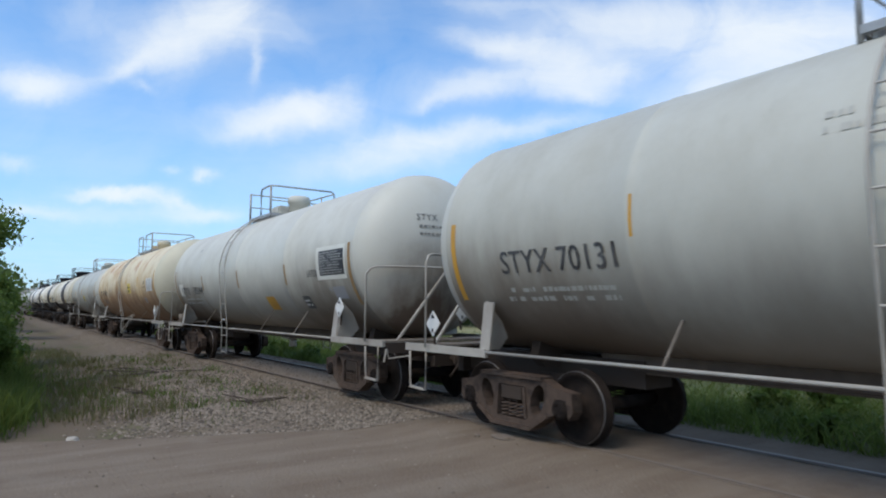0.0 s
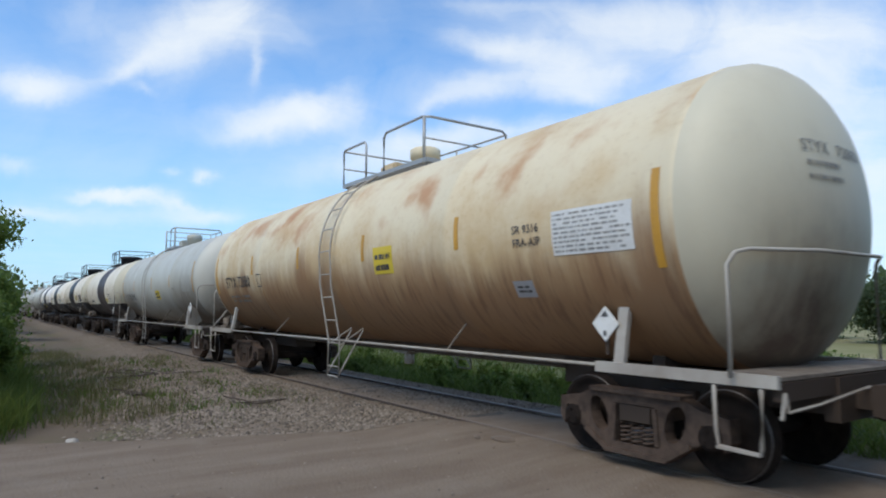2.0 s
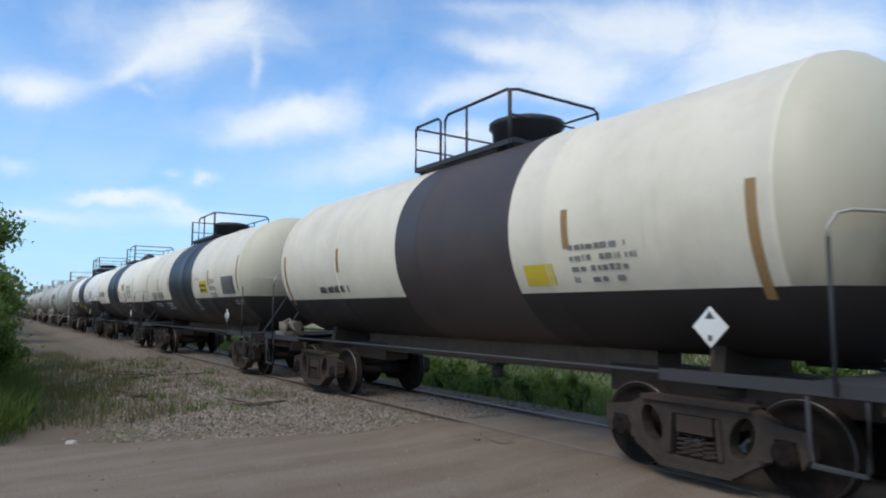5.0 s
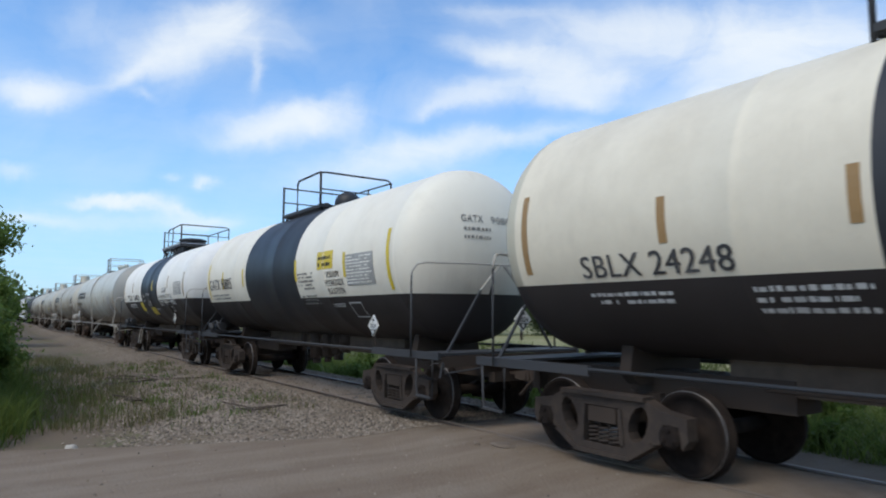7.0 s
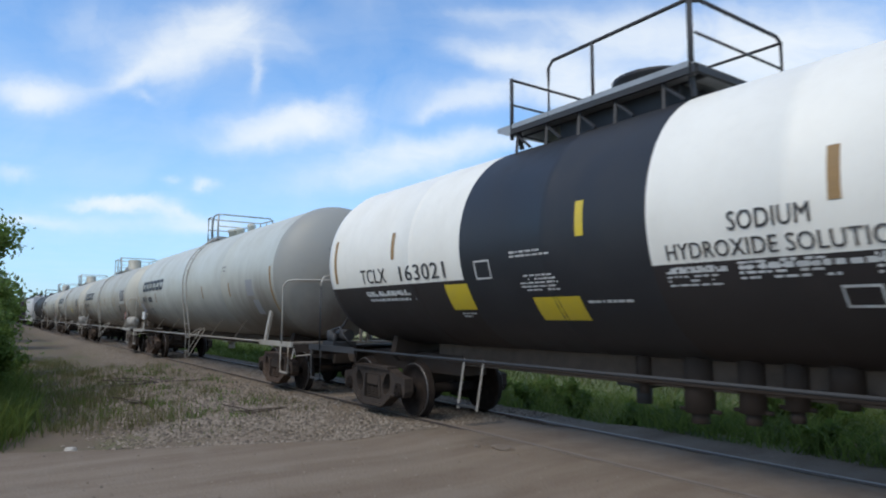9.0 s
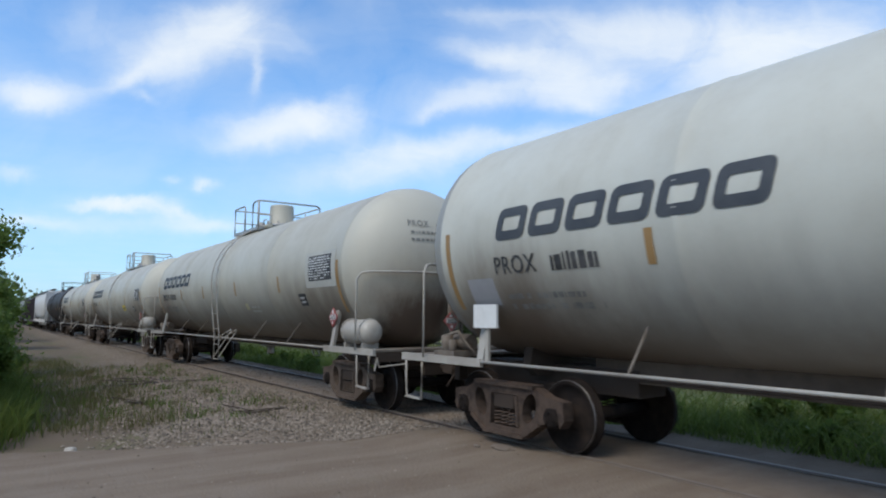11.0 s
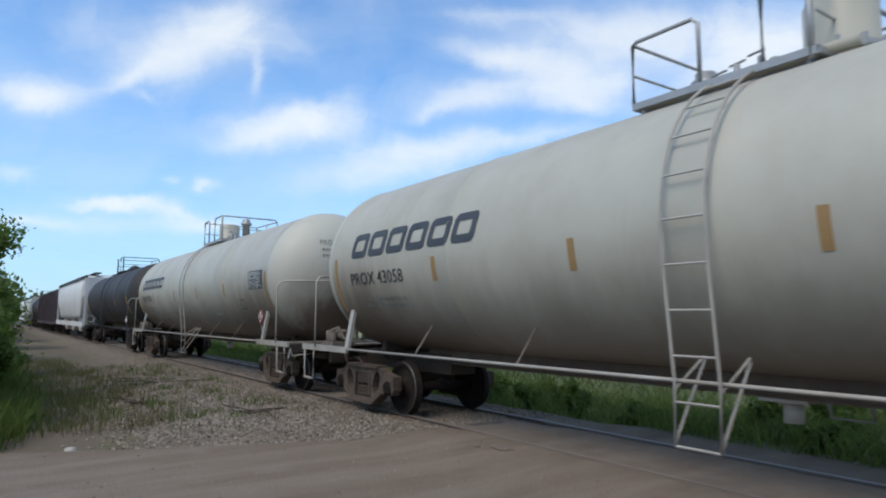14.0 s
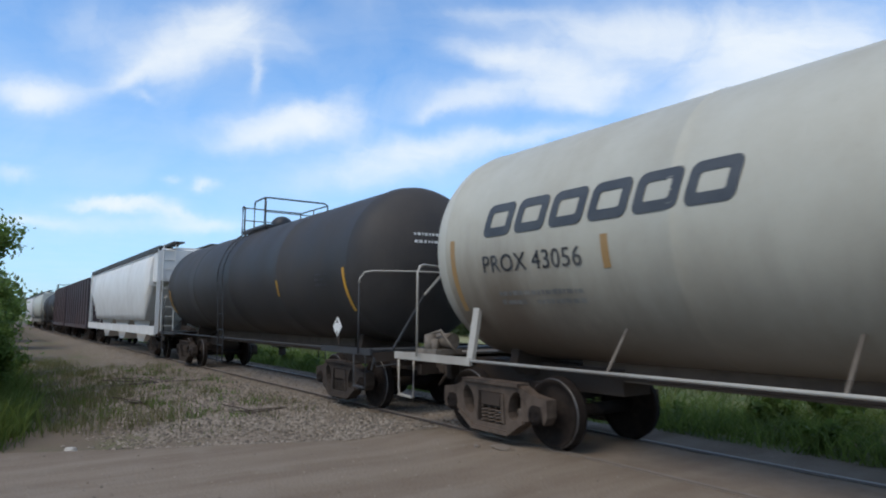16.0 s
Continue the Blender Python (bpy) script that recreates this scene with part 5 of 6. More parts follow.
# short caustic soda car with the raised walkway
tank_car(-115.55, -101.95, "white tank car, black band and belly, raised grey walkway", CAUSTIC, M_WHITE, [M_WHITE, M_BLACK, M_BAND], end_mark=("TCLX 163021", 0.30), rails=M_RAILK,
         steel=M_TRUCKK, split=2.21, band=(-110.35 + 108.75, -107.2 + 108.75), tape=M_BRONZE, stripes=(-3.42, 3.33), stripe_z=(2.62, 3.06), tape_z=(2.3, 3.1), style="deck", man_x=0.6, seam=(1.1, 0.98), depth=0.78, head=M_HEADW,
         plat=(-1.39, 1.65), gap=(-1.3, -0.62), ladder_x=None, post="none", brackets=(), rail_up=0.24,
         marks=(text("TCLX", -113.3, -112.45, 2.26, 2.50), text("163021", -112.0, -110.75, 2.26, 2.50), lines(-113.2, -111.6, 1.96, 2.12, 2, M_CHALK, 41),
                text("SODIUM", -106.33, -105.62, 2.47, 2.64), text("HYDROXIDE SOLUTION", -107.0, -104.9, 2.25, 2.40),
                panel(-104.5, -103.45, 2.36, 2.80, M_FADED, M_WHITE, 42), field(-110.85, -110.3, 1.80, 2.16, M_LEMON, 0), field(-109.08, -108.3, 1.66, 1.94, M_LEMON, 0),
                frame_box(-110.05, -109.72, 2.2, 2.45, M_CHALK), lines(-109.3, -108.6, 2.44, 2.54, 2, M_CHALK, 43), lines(-109.2, -108.5, 2.02, 2.24, 5, M_CHALK, 44),
                lines(-107.05, -106.45, 2.0, 2.2, 5, M_CHALK, 45), lines(-106.3, -105.4, 2.04, 2.22, 4, M_CHALK, 47), lines(-105.2, -104.4, 2.04, 2.22, 4, M_CHALK, 48), frame_box(-105.5, -105.2, 1.78, 1.96, M_CHALK), sign(-104.55, M_PLATE, M_INK, "1824", 1.52),
                lines(-110.7, -110.3, 1.70, 1.78, 2, M_CHALK, 46), lines(-113.25, -111.75, 2.06, 2.2, 1, M_CHALK, 81), lines(-107.0, -104.7, 2.12, 2.22, 1, M_CHALK, 82), lines(-108.2, -107.5, 1.86, 1.92, 1, M_CHALK, 83), low_steps(-110.35), field(-108.16, -108.04, 2.6, 3.0, M_LEMON, 0, name="reflective_tape"), gear(-115.0, M_RAILK), belly_gear(-107.5, M_UNDER)))
# grey leased car with open fittings
tank_car(-134.71, -116.5, "pale grey leased tank car with soot stains", LEASED, M_GREY2, tape=M_BRONZE, post="bar", seam=(1.25, 0.85), depth=0.85, head=M_HEADS, r=1.60, zc=2.74,
         stripes=(-4.3, 2.28, 4.93), style="pipes", man_x=0.2, braces=True, ladder_x=0.6, plat=(-0.54, 0.7), gap=(-0.1, 0.05), foot=0.38,
         brackets=(-4.7, -2.35, 2.9, 5.1),
         marks=(owner_logo(-132.25, -128.6, 2.66, 3.06), text("PROX", -132.3, -131.55, 2.24, 2.46), lines(-131.3, -130.5, 2.24, 2.62, 1, M_INK, 50), lines(-132.2, -130.6, 1.8, 2.06, 2, M_WORN, 51),
                blot(-119.3, -118.8, 2.2, 2.6, M_PANEL), blot(-119.0, -118.6, 1.75, 2.1, M_PANEL), lines(-121.3, -120.9, 2.9, 3.1, 2, M_WORN, 52),
                blot(-132.95, -132.4, 1.85, 2.2, M_PANEL), notice_board(-132.86, -132.38, 1.55, 1.86), gear(-133.8, M_DECK)))
# three sister cars
tank_car(-153.76, -135.65, "warm white leased tank car with a white air reservoir", LEASED, M_LEASE, end_mark=("PROX 43068", 0.70), steel=M_DUSTTRUCK, tape=M_BRONZE, post="bar", seam=(1.55, 1.05), r=1.57, zc=2.668, bogies=(2.0, 1.62),
         stripes=(-4.03, -1.38, 1.7, 4.8), style="bonnet", man_x=0.86, braces=True, ladder_x=0.13, plat=(-1.22, 0.95), gap=(-0.27, 0.4),
         tape_z=(1.78, 2.75), depth=0.95, head=M_HEADL, brackets=(-4.7, -2.35, 2.9, 5.1), end_sign=(M_RED, "2055"), foot=0.50,
         marks=(owner_logo(-151.3, -147.68, 2.66, 3.07), text("PROX 43068", -151.38, -149.52, 2.25, 2.46), lines(-151.2, -149.5, 1.86, 2.08, 2, M_WORN, 61),
                blot(-138.37, -136.98, 2.27, 2.98, M_GHOST), panel(-138.2, -137.15, 2.4, 2.9, M_INK, M_CHALK, 62), lines(-142.1, -141.45, 1.80, 2.0, 2, M_GHOST, 64), blot(-142.5, -142.28, 1.86, 2.02, M_AMBERGHOST), field(-138.88, -138.52, 1.92, 2.17, M_INK, 2, M_CHALK, 63),
                sign(-137.35, M_RED, M_INK, "2055"), reservoir(-136.55, M_RAILW), gear(-152.9, M_DECK)))
tank_car(-172.73, -154.77, "warm white leased tank car with an amber label", LEASED, M_LEASE, end_mark=("PROX 43058", 0.70), steel=M_DUSTTRUCK, tape=M_BRONZE, post="bar", seam=(1.55, 0.88), r=1.57, zc=2.668, bogies=(2.0, 1.62),
         stripes=(-4.05, -1.3, 1.4, 4.1), style="bonnet", man_x=0.97, braces=True, ladder_x=0.2, plat=(-1.05, 1.05), gap=(-0.17, 0.53),
         tape_z=(1.78, 2.75), depth=0.95, head=M_HEADL, brackets=(-4.7, -2.35, 2.9, 5.1), end_sign=(M_RED, "2055"), foot=0.50,
         marks=(owner_logo(-170.40, -166.75, 2.72, 3.14), text("PROX 43058", -170.42, -168.68, 2.25, 2.46), lines(-170.1, -168.5, 1.86, 2.08, 2, M_WORN, 65),
                panel(-157.12, -156.08, 2.36, 2.86, M_INK, M_CHALK, 66), field(-160.53, -159.85, 1.95, 2.2, M_LEMON, 1, M_INK, 67),
                field(-157.92, -157.59, 1.89, 2.12, M_INK, 2, M_CHALK, 68), sign(-156.44, M_RED, M_INK, "2055"), reservoir(-155.65, M_RAILW), gear(-171.9, M_DECK)))
tank_car(-191.68, -173.57, "warm white leased tank car stained with soot", LEASED, M_LEASE, end_mark=("PROX 43056", 0.70), steel=M_DUSTTRUCK, tape=M_BRONZE, post="bar", seam=(1.55, 1.05), r=1.57, zc=2.668, bogies=(2.0, 1.62),
         stripes=(-4.6, -1.2, 1.72, 4.55), style="bonnet", man_x=-0.25, braces=True, ladder_x=0.22, plat=(-0.8, 1.3), gap=(-0.23, 0.42),
         tape_z=(1.78, 2.75), depth=0.95, head=M_HEADL, brackets=(-4.7, -2.35, 2.9, 5.1), end_sign=(M_RED, "2055"), foot=0.50,
         marks=(owner_logo(-189.27, -185.66, 2.73, 3.15), text("PROX 43056", -189.29, -187.57, 2.27, 2.49), lines(-189.1, -187.5, 1.86, 2.08, 2, M_WORN, 71), lines(-179.45, -178.9, 1.74, 1.86, 1, M_GHOST, 73),
                panel(-175.98, -174.98, 2.35, 2.8, M_INK, M_CHALK, 72), frame_box(-176.88, -176.51, 1.88, 2.13, M_INK), sign(-175.46, M_RED, M_INK, "2055"), gear(-191.0, M_DECK)))
# black tank car
tank_car(-208.6, -192.5, "dusty black tank car with yellow tape", "black tank cars", M_TAR, [M_TAR], rails=M_RAILK, steel=M_TRUCKK, tape=M_YELLOW, seam=(1.1, 0.8), depth=0.9,
         stripes=(3.66,), stripe_z=(2.15, 2.5), tape_z=(1.8, 2.6), style="dome", man_x=0.0, plat=(-1.41, 0.6), gap=(-1.2, -0.35), ladder_x=-0.4, brackets=(), post="none",
         marks=(sign(-193.9, M_PLATE, M_RED, "", 1.5), lines(-194.8, -194.2, 2.3, 2.6, 3, M_INK, 75)))


# ---- hopper wagons and a box wagon further back ----
def wagon_ends(car, half, rails):
    for s in (-1, 1):
        flip = pose(0, 0, 0) if s > 0 else pose(0, 0, 0, 0, 0, 180)
        part("coupler", shared(("coupler",), coupler_shape, M_UNDER), None, car, "", pose(s * half, 0, 0.86) @ flip)
        truck(car, s * (half - 2.1), M_TRUCKK)
        for y in (-1, 1):
            part("sill_step", shared(("sill_step", rails.name), stirrup_shape, rails), None, car, "", pose(s * (half - 0.3), y * 1.5, 0.98))


def covered_hopper(left, right, label, paint_mat, dark):
    u, half = (left + right) / 2, (right - left) / 2
    car = thing("covered_hopper", label, "hopper wagon", "covered hopper wagons")
    CARS.append((car, u))
    body = half - 1.15
    # bulging sides, from the sill to the roof
    prof = ((1.38, 1.50), (1.44, 1.75), (1.52, 2.25), (1.56, 2.9), (1.54, 3.5), (1.46, 3.95), (1.38, 4.18), (1.05, 4.42), (0.45, 4.52))
    bm = bmesh.new()
    full = [(-y, z) for y, z in prof] + [(y, z) for y, z in prof[::-1]]
    rings = []
    for x, low in ((-body, 2.9), (-body + 1.5, 1.5), (body - 1.5, 1.5), (body, 2.9)):
        rings.append([bm.verts.new((x, y, max(z, low) if z < 3.0 else z)) for y, z in full])
    n = len(full)
    for a, b in zip(rings, rings[1:]):
        for j in range(n):
            f = bm.faces.new((a[j], a[(j + 1) % n], b[(j + 1) % n], b[j]))
            f.smooth = j not in (n // 2 - 1, n - 1)
    bm.faces.new(rings[0][::-1]), bm.faces.new(rings[-1])
    part("hopper_body", bm, paint_mat, car)
    for s in (-1, 1):
        bm = bmesh.new()
        beam(bm, (-half, s * 1.50, 1.12), (half, s * 1.50, 1.12), 0.06, 0.34)
        part("side_sill", bm, paint_mat, car)
        bm = bmesh.new()
        slab(bm, [(s * (half - 0.06), 1.0), (s * half, 1.0), (s * half, 4.25), (s * (half - 0.06), 4.25)][::s], -1.5, -1.36)
        slab(bm, [(s * (half - 0.06), 1.0), (s * half, 1.0), (s * half, 4.25), (s * (half - 0.06), 4.25)][::s], 1.36, 1.5)
        beam(bm, (s * (half - 0.04), -1.5, 4.22), (s * (half - 0.04), 1.5, 4.22), 0.06, 0.14)
        part("end_frame", bm, paint_mat, car)
        bm = bmesh.new()
        slab(bm, [(s * body, 3.05), (s * half, 3.05), (s * half, 4.2), (s * body, 4.45)][::s], -1.42, 1.42)
        part("end_sheet", bm, paint_mat, car)
        bm = bmesh.new()
        for y in (-1.3, -0.85):
            sweep(bm, [(s * (half + 0.03), y, 1.1), (s * (half + 0.03), y, 4.5)], 0.02, 5)
        for k in range(9):
            sweep(bm, [(s * (half + 0.03), -1.3, 1.3 + 0.37 * k), (s * (half + 0.03), -0.85, 1.3 + 0.37 * k)], 0.014, 5)
        part("end_ladder", bm, paint_mat, car)
        bm = bmesh.new()
        slab(bm, [(s * body, 2.95), (s * (half - 1.9), 1.1), (s * (half - 0.2), 1.1), (s * (half - 0.2), 1.2), (s * (half - 1.7), 1.3)][::s], -0.12, 0.12)
        box(bm, min(s * (half - 2.6), s * half), -1.4, 0.95, max(s * (half - 2.6), s * half), 1.4, 1.05)
        part("end_platform", bm, M_UNDER, car)
    bm = bmesh.new()
    for y in (-0.72, 0.72):
        beam(bm, (-half, y, 4.62), (half, y, 4.62), 0.42, 0.05)
        k = -half + 0.4
        while k < half:
            beam(bm, (k, y, 4.46), (k, y, 4.62), 0.06, 0.06)
            k += 0.9
    beam(bm, (-half, -1.42, 4.34), (half, -1.42, 4.34), 0.10, 0.20)
    part("roof_walk", bm, dark, car, "dark grating roof walk")
    for i in range(3):
        bm = bmesh.new()
        x = (i - 1) * body * 0.58
        slab(bm, [(x - 2.0, 1.5), (x - 0.6, 0.55), (x + 0.6, 0.55), (x + 2.0, 1.5)], -1.1, 1.1)
        part("discharge_hopper", bm, paint_mat, car)
    bm = bmesh.new()
    box(bm, -half + 0.3, -0.26, 0.72, half - 0.3, 0.26, 1.0)
    part("centre_sill", bm, M_UNDER, car)
    wagon_ends(car, half, M_UNDER)
    return car


def box_wagon(left, right, label, paint_mat, end_mat):
    u, half = (left + right) / 2, (right - left) / 2
    car = thing("box_wagon", label, "freight wagon", "brown freight wagons")
    CARS.append((car, u))
    bm = bmesh.new()
    box(bm, -half, -1.48, 1.0, half, 1.48, 4.1)
    part("wagon_body", bm, paint_mat, car)
    bm = bmesh.new()
    slab(bm, [(-half, 4.1), (half, 4.1), (half - 0.1, 4.16), (-half + 0.1, 4.16)], -1.52, 1.52)
    part("roof", bm, end_mat, car)
    n = int(half * 2 / 1.3)
    for i in range(n + 1):
        x = -half + 2 * half * i / n
        for y in (-1, 1):
            bm = bmesh.new()
            beam(bm, (x, y * 1.51, 1.02), (x, y * 1.51, 4.08), 0.09, 0.07)
            part("side_rib", bm, end_mat, car)
    bm = bmesh.new()
    for y in (-1, 1):
        beam(bm, (-half, y * 1.50, 0.98), (half, y * 1.50, 0.98), 0.08, 0.24)
    part("side_sill", bm, end_mat, car)
    wagon_ends(car, half, M_UNDER)
    return car


covered_hopper(-229.3, -209.65, "white covered hopper wagon with bulging sides", M_HOPPER, M_TAR)
box_wagon(-244.0, -230.2, "dark purplish-brown freight wagon with ribbed sides", M_PURPLE, M_PURPLE)
box_wagon(-255.0, -244.9, "oxide-brown freight wagon with ribbed sides", M_BROWN, M_PURPLE)
tank_car(-270.5, -255.9, "dusty black tank car far back in the train", "black tank cars", M_TAR, [M_TAR], rails=M_RAILK, steel=M_TRUCKK, tape=M_LEMON, style="dome", man_x=0.3, brackets=(), post="none")
covered_hopper(-289.5, -271.4, "pale grey covered hopper wagon far back in the train", M_GREY2, M_TAR)
covered_hopper(-308.5, -290.4, "white covered hopper wagon at the train's far end", M_HOPPER, M_TAR)


# ---- ground ----
def smooth(a, b, v):
    t = np.clip((v - a) / (b - a), 0, 1)
    return t * t * (3 - 2 * t)


def lumps(x, y, size, seed):
    """Gentle uneven ground: a few crossed waves."""
    rng = np.random.RandomState(seed)
    out = 0 * x
    for _ in range(6):
        a, k, ph = rng.uniform(0, 6.28), rng.uniform(0.6, 1.6) / size, rng.uniform(0, 6.28)
        out = out + np.sin((x * math.cos(a) + y * math.sin(a)) * k * 6.28 + ph)
    return out / 6


ROAD_A, ROAD_B = -10.95, 0.43      # edge of the dirt road: x = ROAD_A + ROAD_B * y


def ground_height(x, y):
    off = y - TRACK_Y
    road = smooth(-0.5, 0.5, x - (ROAD_A + ROAD_B * y)) * (1 - smooth(12.5, 14, x - (ROAD_A + ROAD_B * y)))
    bed = 1 - smooth(1.5, 2.9, np.abs(off))
    z = -0.34 + 0.04 * lumps(x, y, 9, 3) + 0 * x
    # gravel bank between the road and the line
    bank = np.exp(-((y - 3.9) / 1.5) ** 2) * smooth(-34, -22, x) * (1 - smooth(-11.2, -8.2, x))
    z = z + 0.30 * bank + 0.05 * bank * lumps(x, y, 1.6, 4)
    level = -0.055 - 0.03 * smooth(1.2, 2.4, np.abs(off))
    z = z * (1 - bed) + bed * (level + 0.014 * lumps(x, y, 0.7, 5))
    crown = -0.085 - 0.02 * np.clip(3.5 - y, 0, 3) / 3 + 0.012 * lumps(x, y, 2.1, 6) + 0.004 * np.sin((x - ROAD_B * y) * 2.1)
    near_rail = (1 - smooth(1.2, 2.6, np.abs(off)))
    crown = crown * (1 - near_rail) + near_rail * (-0.018 + 0.012 * lumps(x, y, 0.9, 9))
    z = z * (1 - road) + road * crown
    far = smooth(3.2, 9, off)
    z = z - far * (1 - road) * 0.12 - smooth(60, 400, off) * 2.0
    z = z - smooth(40, 300, np.abs(x + 10)) * 0.3
    return z


def M_ground():
    n = Net("ground_of_dirt_gravel_and_grass")
    x, y, z = n.split()
    wob = n.math("MULTIPLY", n.math("SUBTRACT", n.noise(1.1, 5, 0.65), 0.5), 1.1)
    wob2 = n.math("MULTIPLY", n.math("SUBTRACT", n.noise(0.5, 4, 0.6), 0.5), 3.0)
    # dirt road: packed brown earth with lengthwise wheel tracks and pale dust
    tracks = n.noise(1.0, 4, 0.6, n.mapped((1.9, 0.22, 1.0)))
    grit = n.noise(38, 4, 0.7)
    blot = n.noise(1.6, 5, 0.6)
    dirt = n.mix(n.ramp(tracks, 0.34, 0.68), (0.158, 0.118, 0.085), (0.208, 0.164, 0.124))
    dirt = n.mix(n.math("MULTIPLY", n.ramp(blot, 0.45, 0.75), 0.5), dirt, (0.225, 0.186, 0.147))
    dirt = n.mix(n.math("MULTIPLY", n.ramp(grit, 0.5, 0.75), 0.35), dirt, (0.155, 0.12, 0.09))
    # ballast and gravel
    v = n.nt.nodes.new("ShaderNodeTexVoronoi")
    n.put(v.inputs["Vector"], n.co)
    v.inputs["Scale"].default_value = 24
    stone = n.mix(n.split(v.outputs["Color"])[0], (0.112, 0.087, 0.066), (0.240, 0.192, 0.147))
    gravel = n.mix(n.math("MULTIPLY", n.ramp(blot, 0.42, 0.7), 0.55), stone, (0.215, 0.173, 0.132))
    gravel = n.mix(n.math("MULTIPLY", n.ramp(n.noise(0.8, 5, 0.65), 0.42, 0.66), 0.4), gravel, (0.110, 0.086, 0.064))
    # bed between the rails, painted paler and warmer to offset the train's shade
    off = n.math("ABSOLUTE", n.math("SUBTRACT", y, TRACK_Y + 0.18))
    pale_bed = n.math("SUBTRACT", 1.0, n.ramp(n.math("ADD", off, n.math("MULTIPLY", wob, 0.45)), 0.55, 1.35), True)
    gravel = n.mix(n.math("MULTIPLY", pale_bed, 0.6), gravel, (0.205, 0.163, 0.128))
    # turf
    green = n.mix(n.ramp(n.noise(2.4, 5, 0.65), 0.35, 0.7), (0.055, 0.080, 0.024), (0.115, 0.125, 0.05))
    green = n.mix(n.math("MULTIPLY", n.ramp(n.noise(0.35, 4, 0.6), 0.45, 0.7), 0.6), green, (0.19, 0.165, 0.085))
    field = n.mix(n.ramp(n.noise(0.12, 4, 0.6), 0.4, 0.65), (0.20, 0.20, 0.095), (0.27, 0.245, 0.135))
    green = n.mix(n.ramp(n.math("ADD", y, wob2), TRACK_Y + 12, TRACK_Y + 20), green, field)
    earth = n.mix(n.math("MULTIPLY", n.ramp(n.noise(0.9, 5, 0.62), 0.45, 0.7), 0.6), (0.140, 0.108, 0.078), green)
    # where each lies
    lift = n.math("MINIMUM", n.math("MAXIMUM", n.math("MULTIPLY", n.math("ADD", x, 10.0), 0.085), -2.0), 0.0)
    bankside = n.math("MULTIPLY", n.ramp(n.math("ADD", n.math("ADD", y, wob), lift), 1.9, 3.2), n.math("SUBTRACT", 1.0, n.ramp(n.math("ADD", y, wob), TRACK_Y + 1.9, TRACK_Y + 2.9), True))
    col = n.mix(bankside, earth, gravel)
    col = n.mix(n.ramp(n.math("ADD", y, n.math("MULTIPLY", wob, 0.8)), TRACK_Y + 1.35, TRACK_Y + 2.2), col, green)
    inroad = n.math("SUBTRACT", x, n.math("ADD", n.math("MULTIPLY", y, ROAD_B), ROAD_A))
    inroad = n.math("ADD", inroad, n.math("MULTIPLY", wob, 0.5))
    mask = n.math("MULTIPLY", n.ramp(inroad, -0.25, 0.35), n.math("SUBTRACT", 1.0, n.ramp(inroad, 12.6, 13.8), True))
    gauge_dark = n.math("SUBTRACT", 1.0, n.ramp(n.math("ADD", off, n.math("MULTIPLY", wob, 0.25)), 0.75, 1.5), True)
    dirt = n.mix(n.math("MULTIPLY", gauge_dark, 0.35), dirt, n.mix(n.ramp(n.noise(3.0, 5, 0.7), 0.35, 0.7), (0.13, 0.10, 0.078), (0.21, 0.168, 0.135)))
    mask = n.math("MULTIPLY", mask, n.math("SUBTRACT", 1.0, n.ramp(n.math("ADD", y, n.math("MULTIPLY", wob, 0.8)), TRACK_Y + 1.2, TRACK_Y + 2.1), True))
    col = n.mix(mask, col, dirt)
    n.bump(n.math("ADD", n.math("MULTIPLY", grit, 0.6), n.math("ADD", blot, n.math("MULTIPLY", v.outputs["Distance"], -0.5))), 0.5, 0.03)
    return n.done(col, 0.95, 0.0, 0.2)


def axis(*spans):
    out = []
    for a, b, step in spans:
        out += list(np.arange(a, b, step))
    return np.array(out + [spans[-1][1]])


def build_ground():
    xs = axis((-2500, -400, 210), (-400, -100, 20), (-100, -40, 3), (-40, -24, 0.6), (-24, 2, 0.16), (2, 20, 0.9), (20, 100, 8), (100, 800, 100), (800, 2500, 300))
    ys = axis((-2500, -400, 300), (-400, -40, 40), (-40, -4, 3), (-4, 0, 0.4), (0, 12, 0.16), (12, 30, 0.9), (30, 120, 6), (120, 800, 60), (800, 3000, 250))
    gx, gy = np.meshgrid(xs, ys)
    gz = ground_height(gx, gy)
    n, m = gx.shape
    verts = np.stack([gx.ravel(), gy.ravel(), gz.ravel()], 1)
    i = (np.arange(n - 1)[:, None] * m + np.arange(m - 1)[None, :]).ravel()
    faces = np.stack([i, i + 1, i + m + 1, i + m], 1)
    me = bpy.data.meshes.new("ground")
    me.from_pydata(verts.tolist(), [], faces.tolist())
    me.polygons.foreach_set("use_smooth", [True] * len(faces))
    me.materials.append(M_ground())
    tagged(new("ground", me), "brown dirt road, gravel bank and rough grass beside the line", "ground", kind="structure")


build_ground()

M_STEEL = plain("worn_rail_steel", (0.09, 0.07, 0.06), 0.7, 0.3, 0.4, (0.05, 0.035, 0.028))
M_SHINE = plain("worn_rail_head", (0.24, 0.22, 0.20), 0.6, 0.3, 0.4, (0.2, 0.17, 0.14))
M_DUSTY = plain("dusty_rail_head", (0.155, 0.122, 0.095), 0.8, 0.1, 0.4, (0.24, 0.2, 0.16))
M_TIE = plain("weathered_timber_tie", (0.095, 0.078, 0.065), 0.9, 0, 0.5, (0.05, 0.04, 0.035), 5)
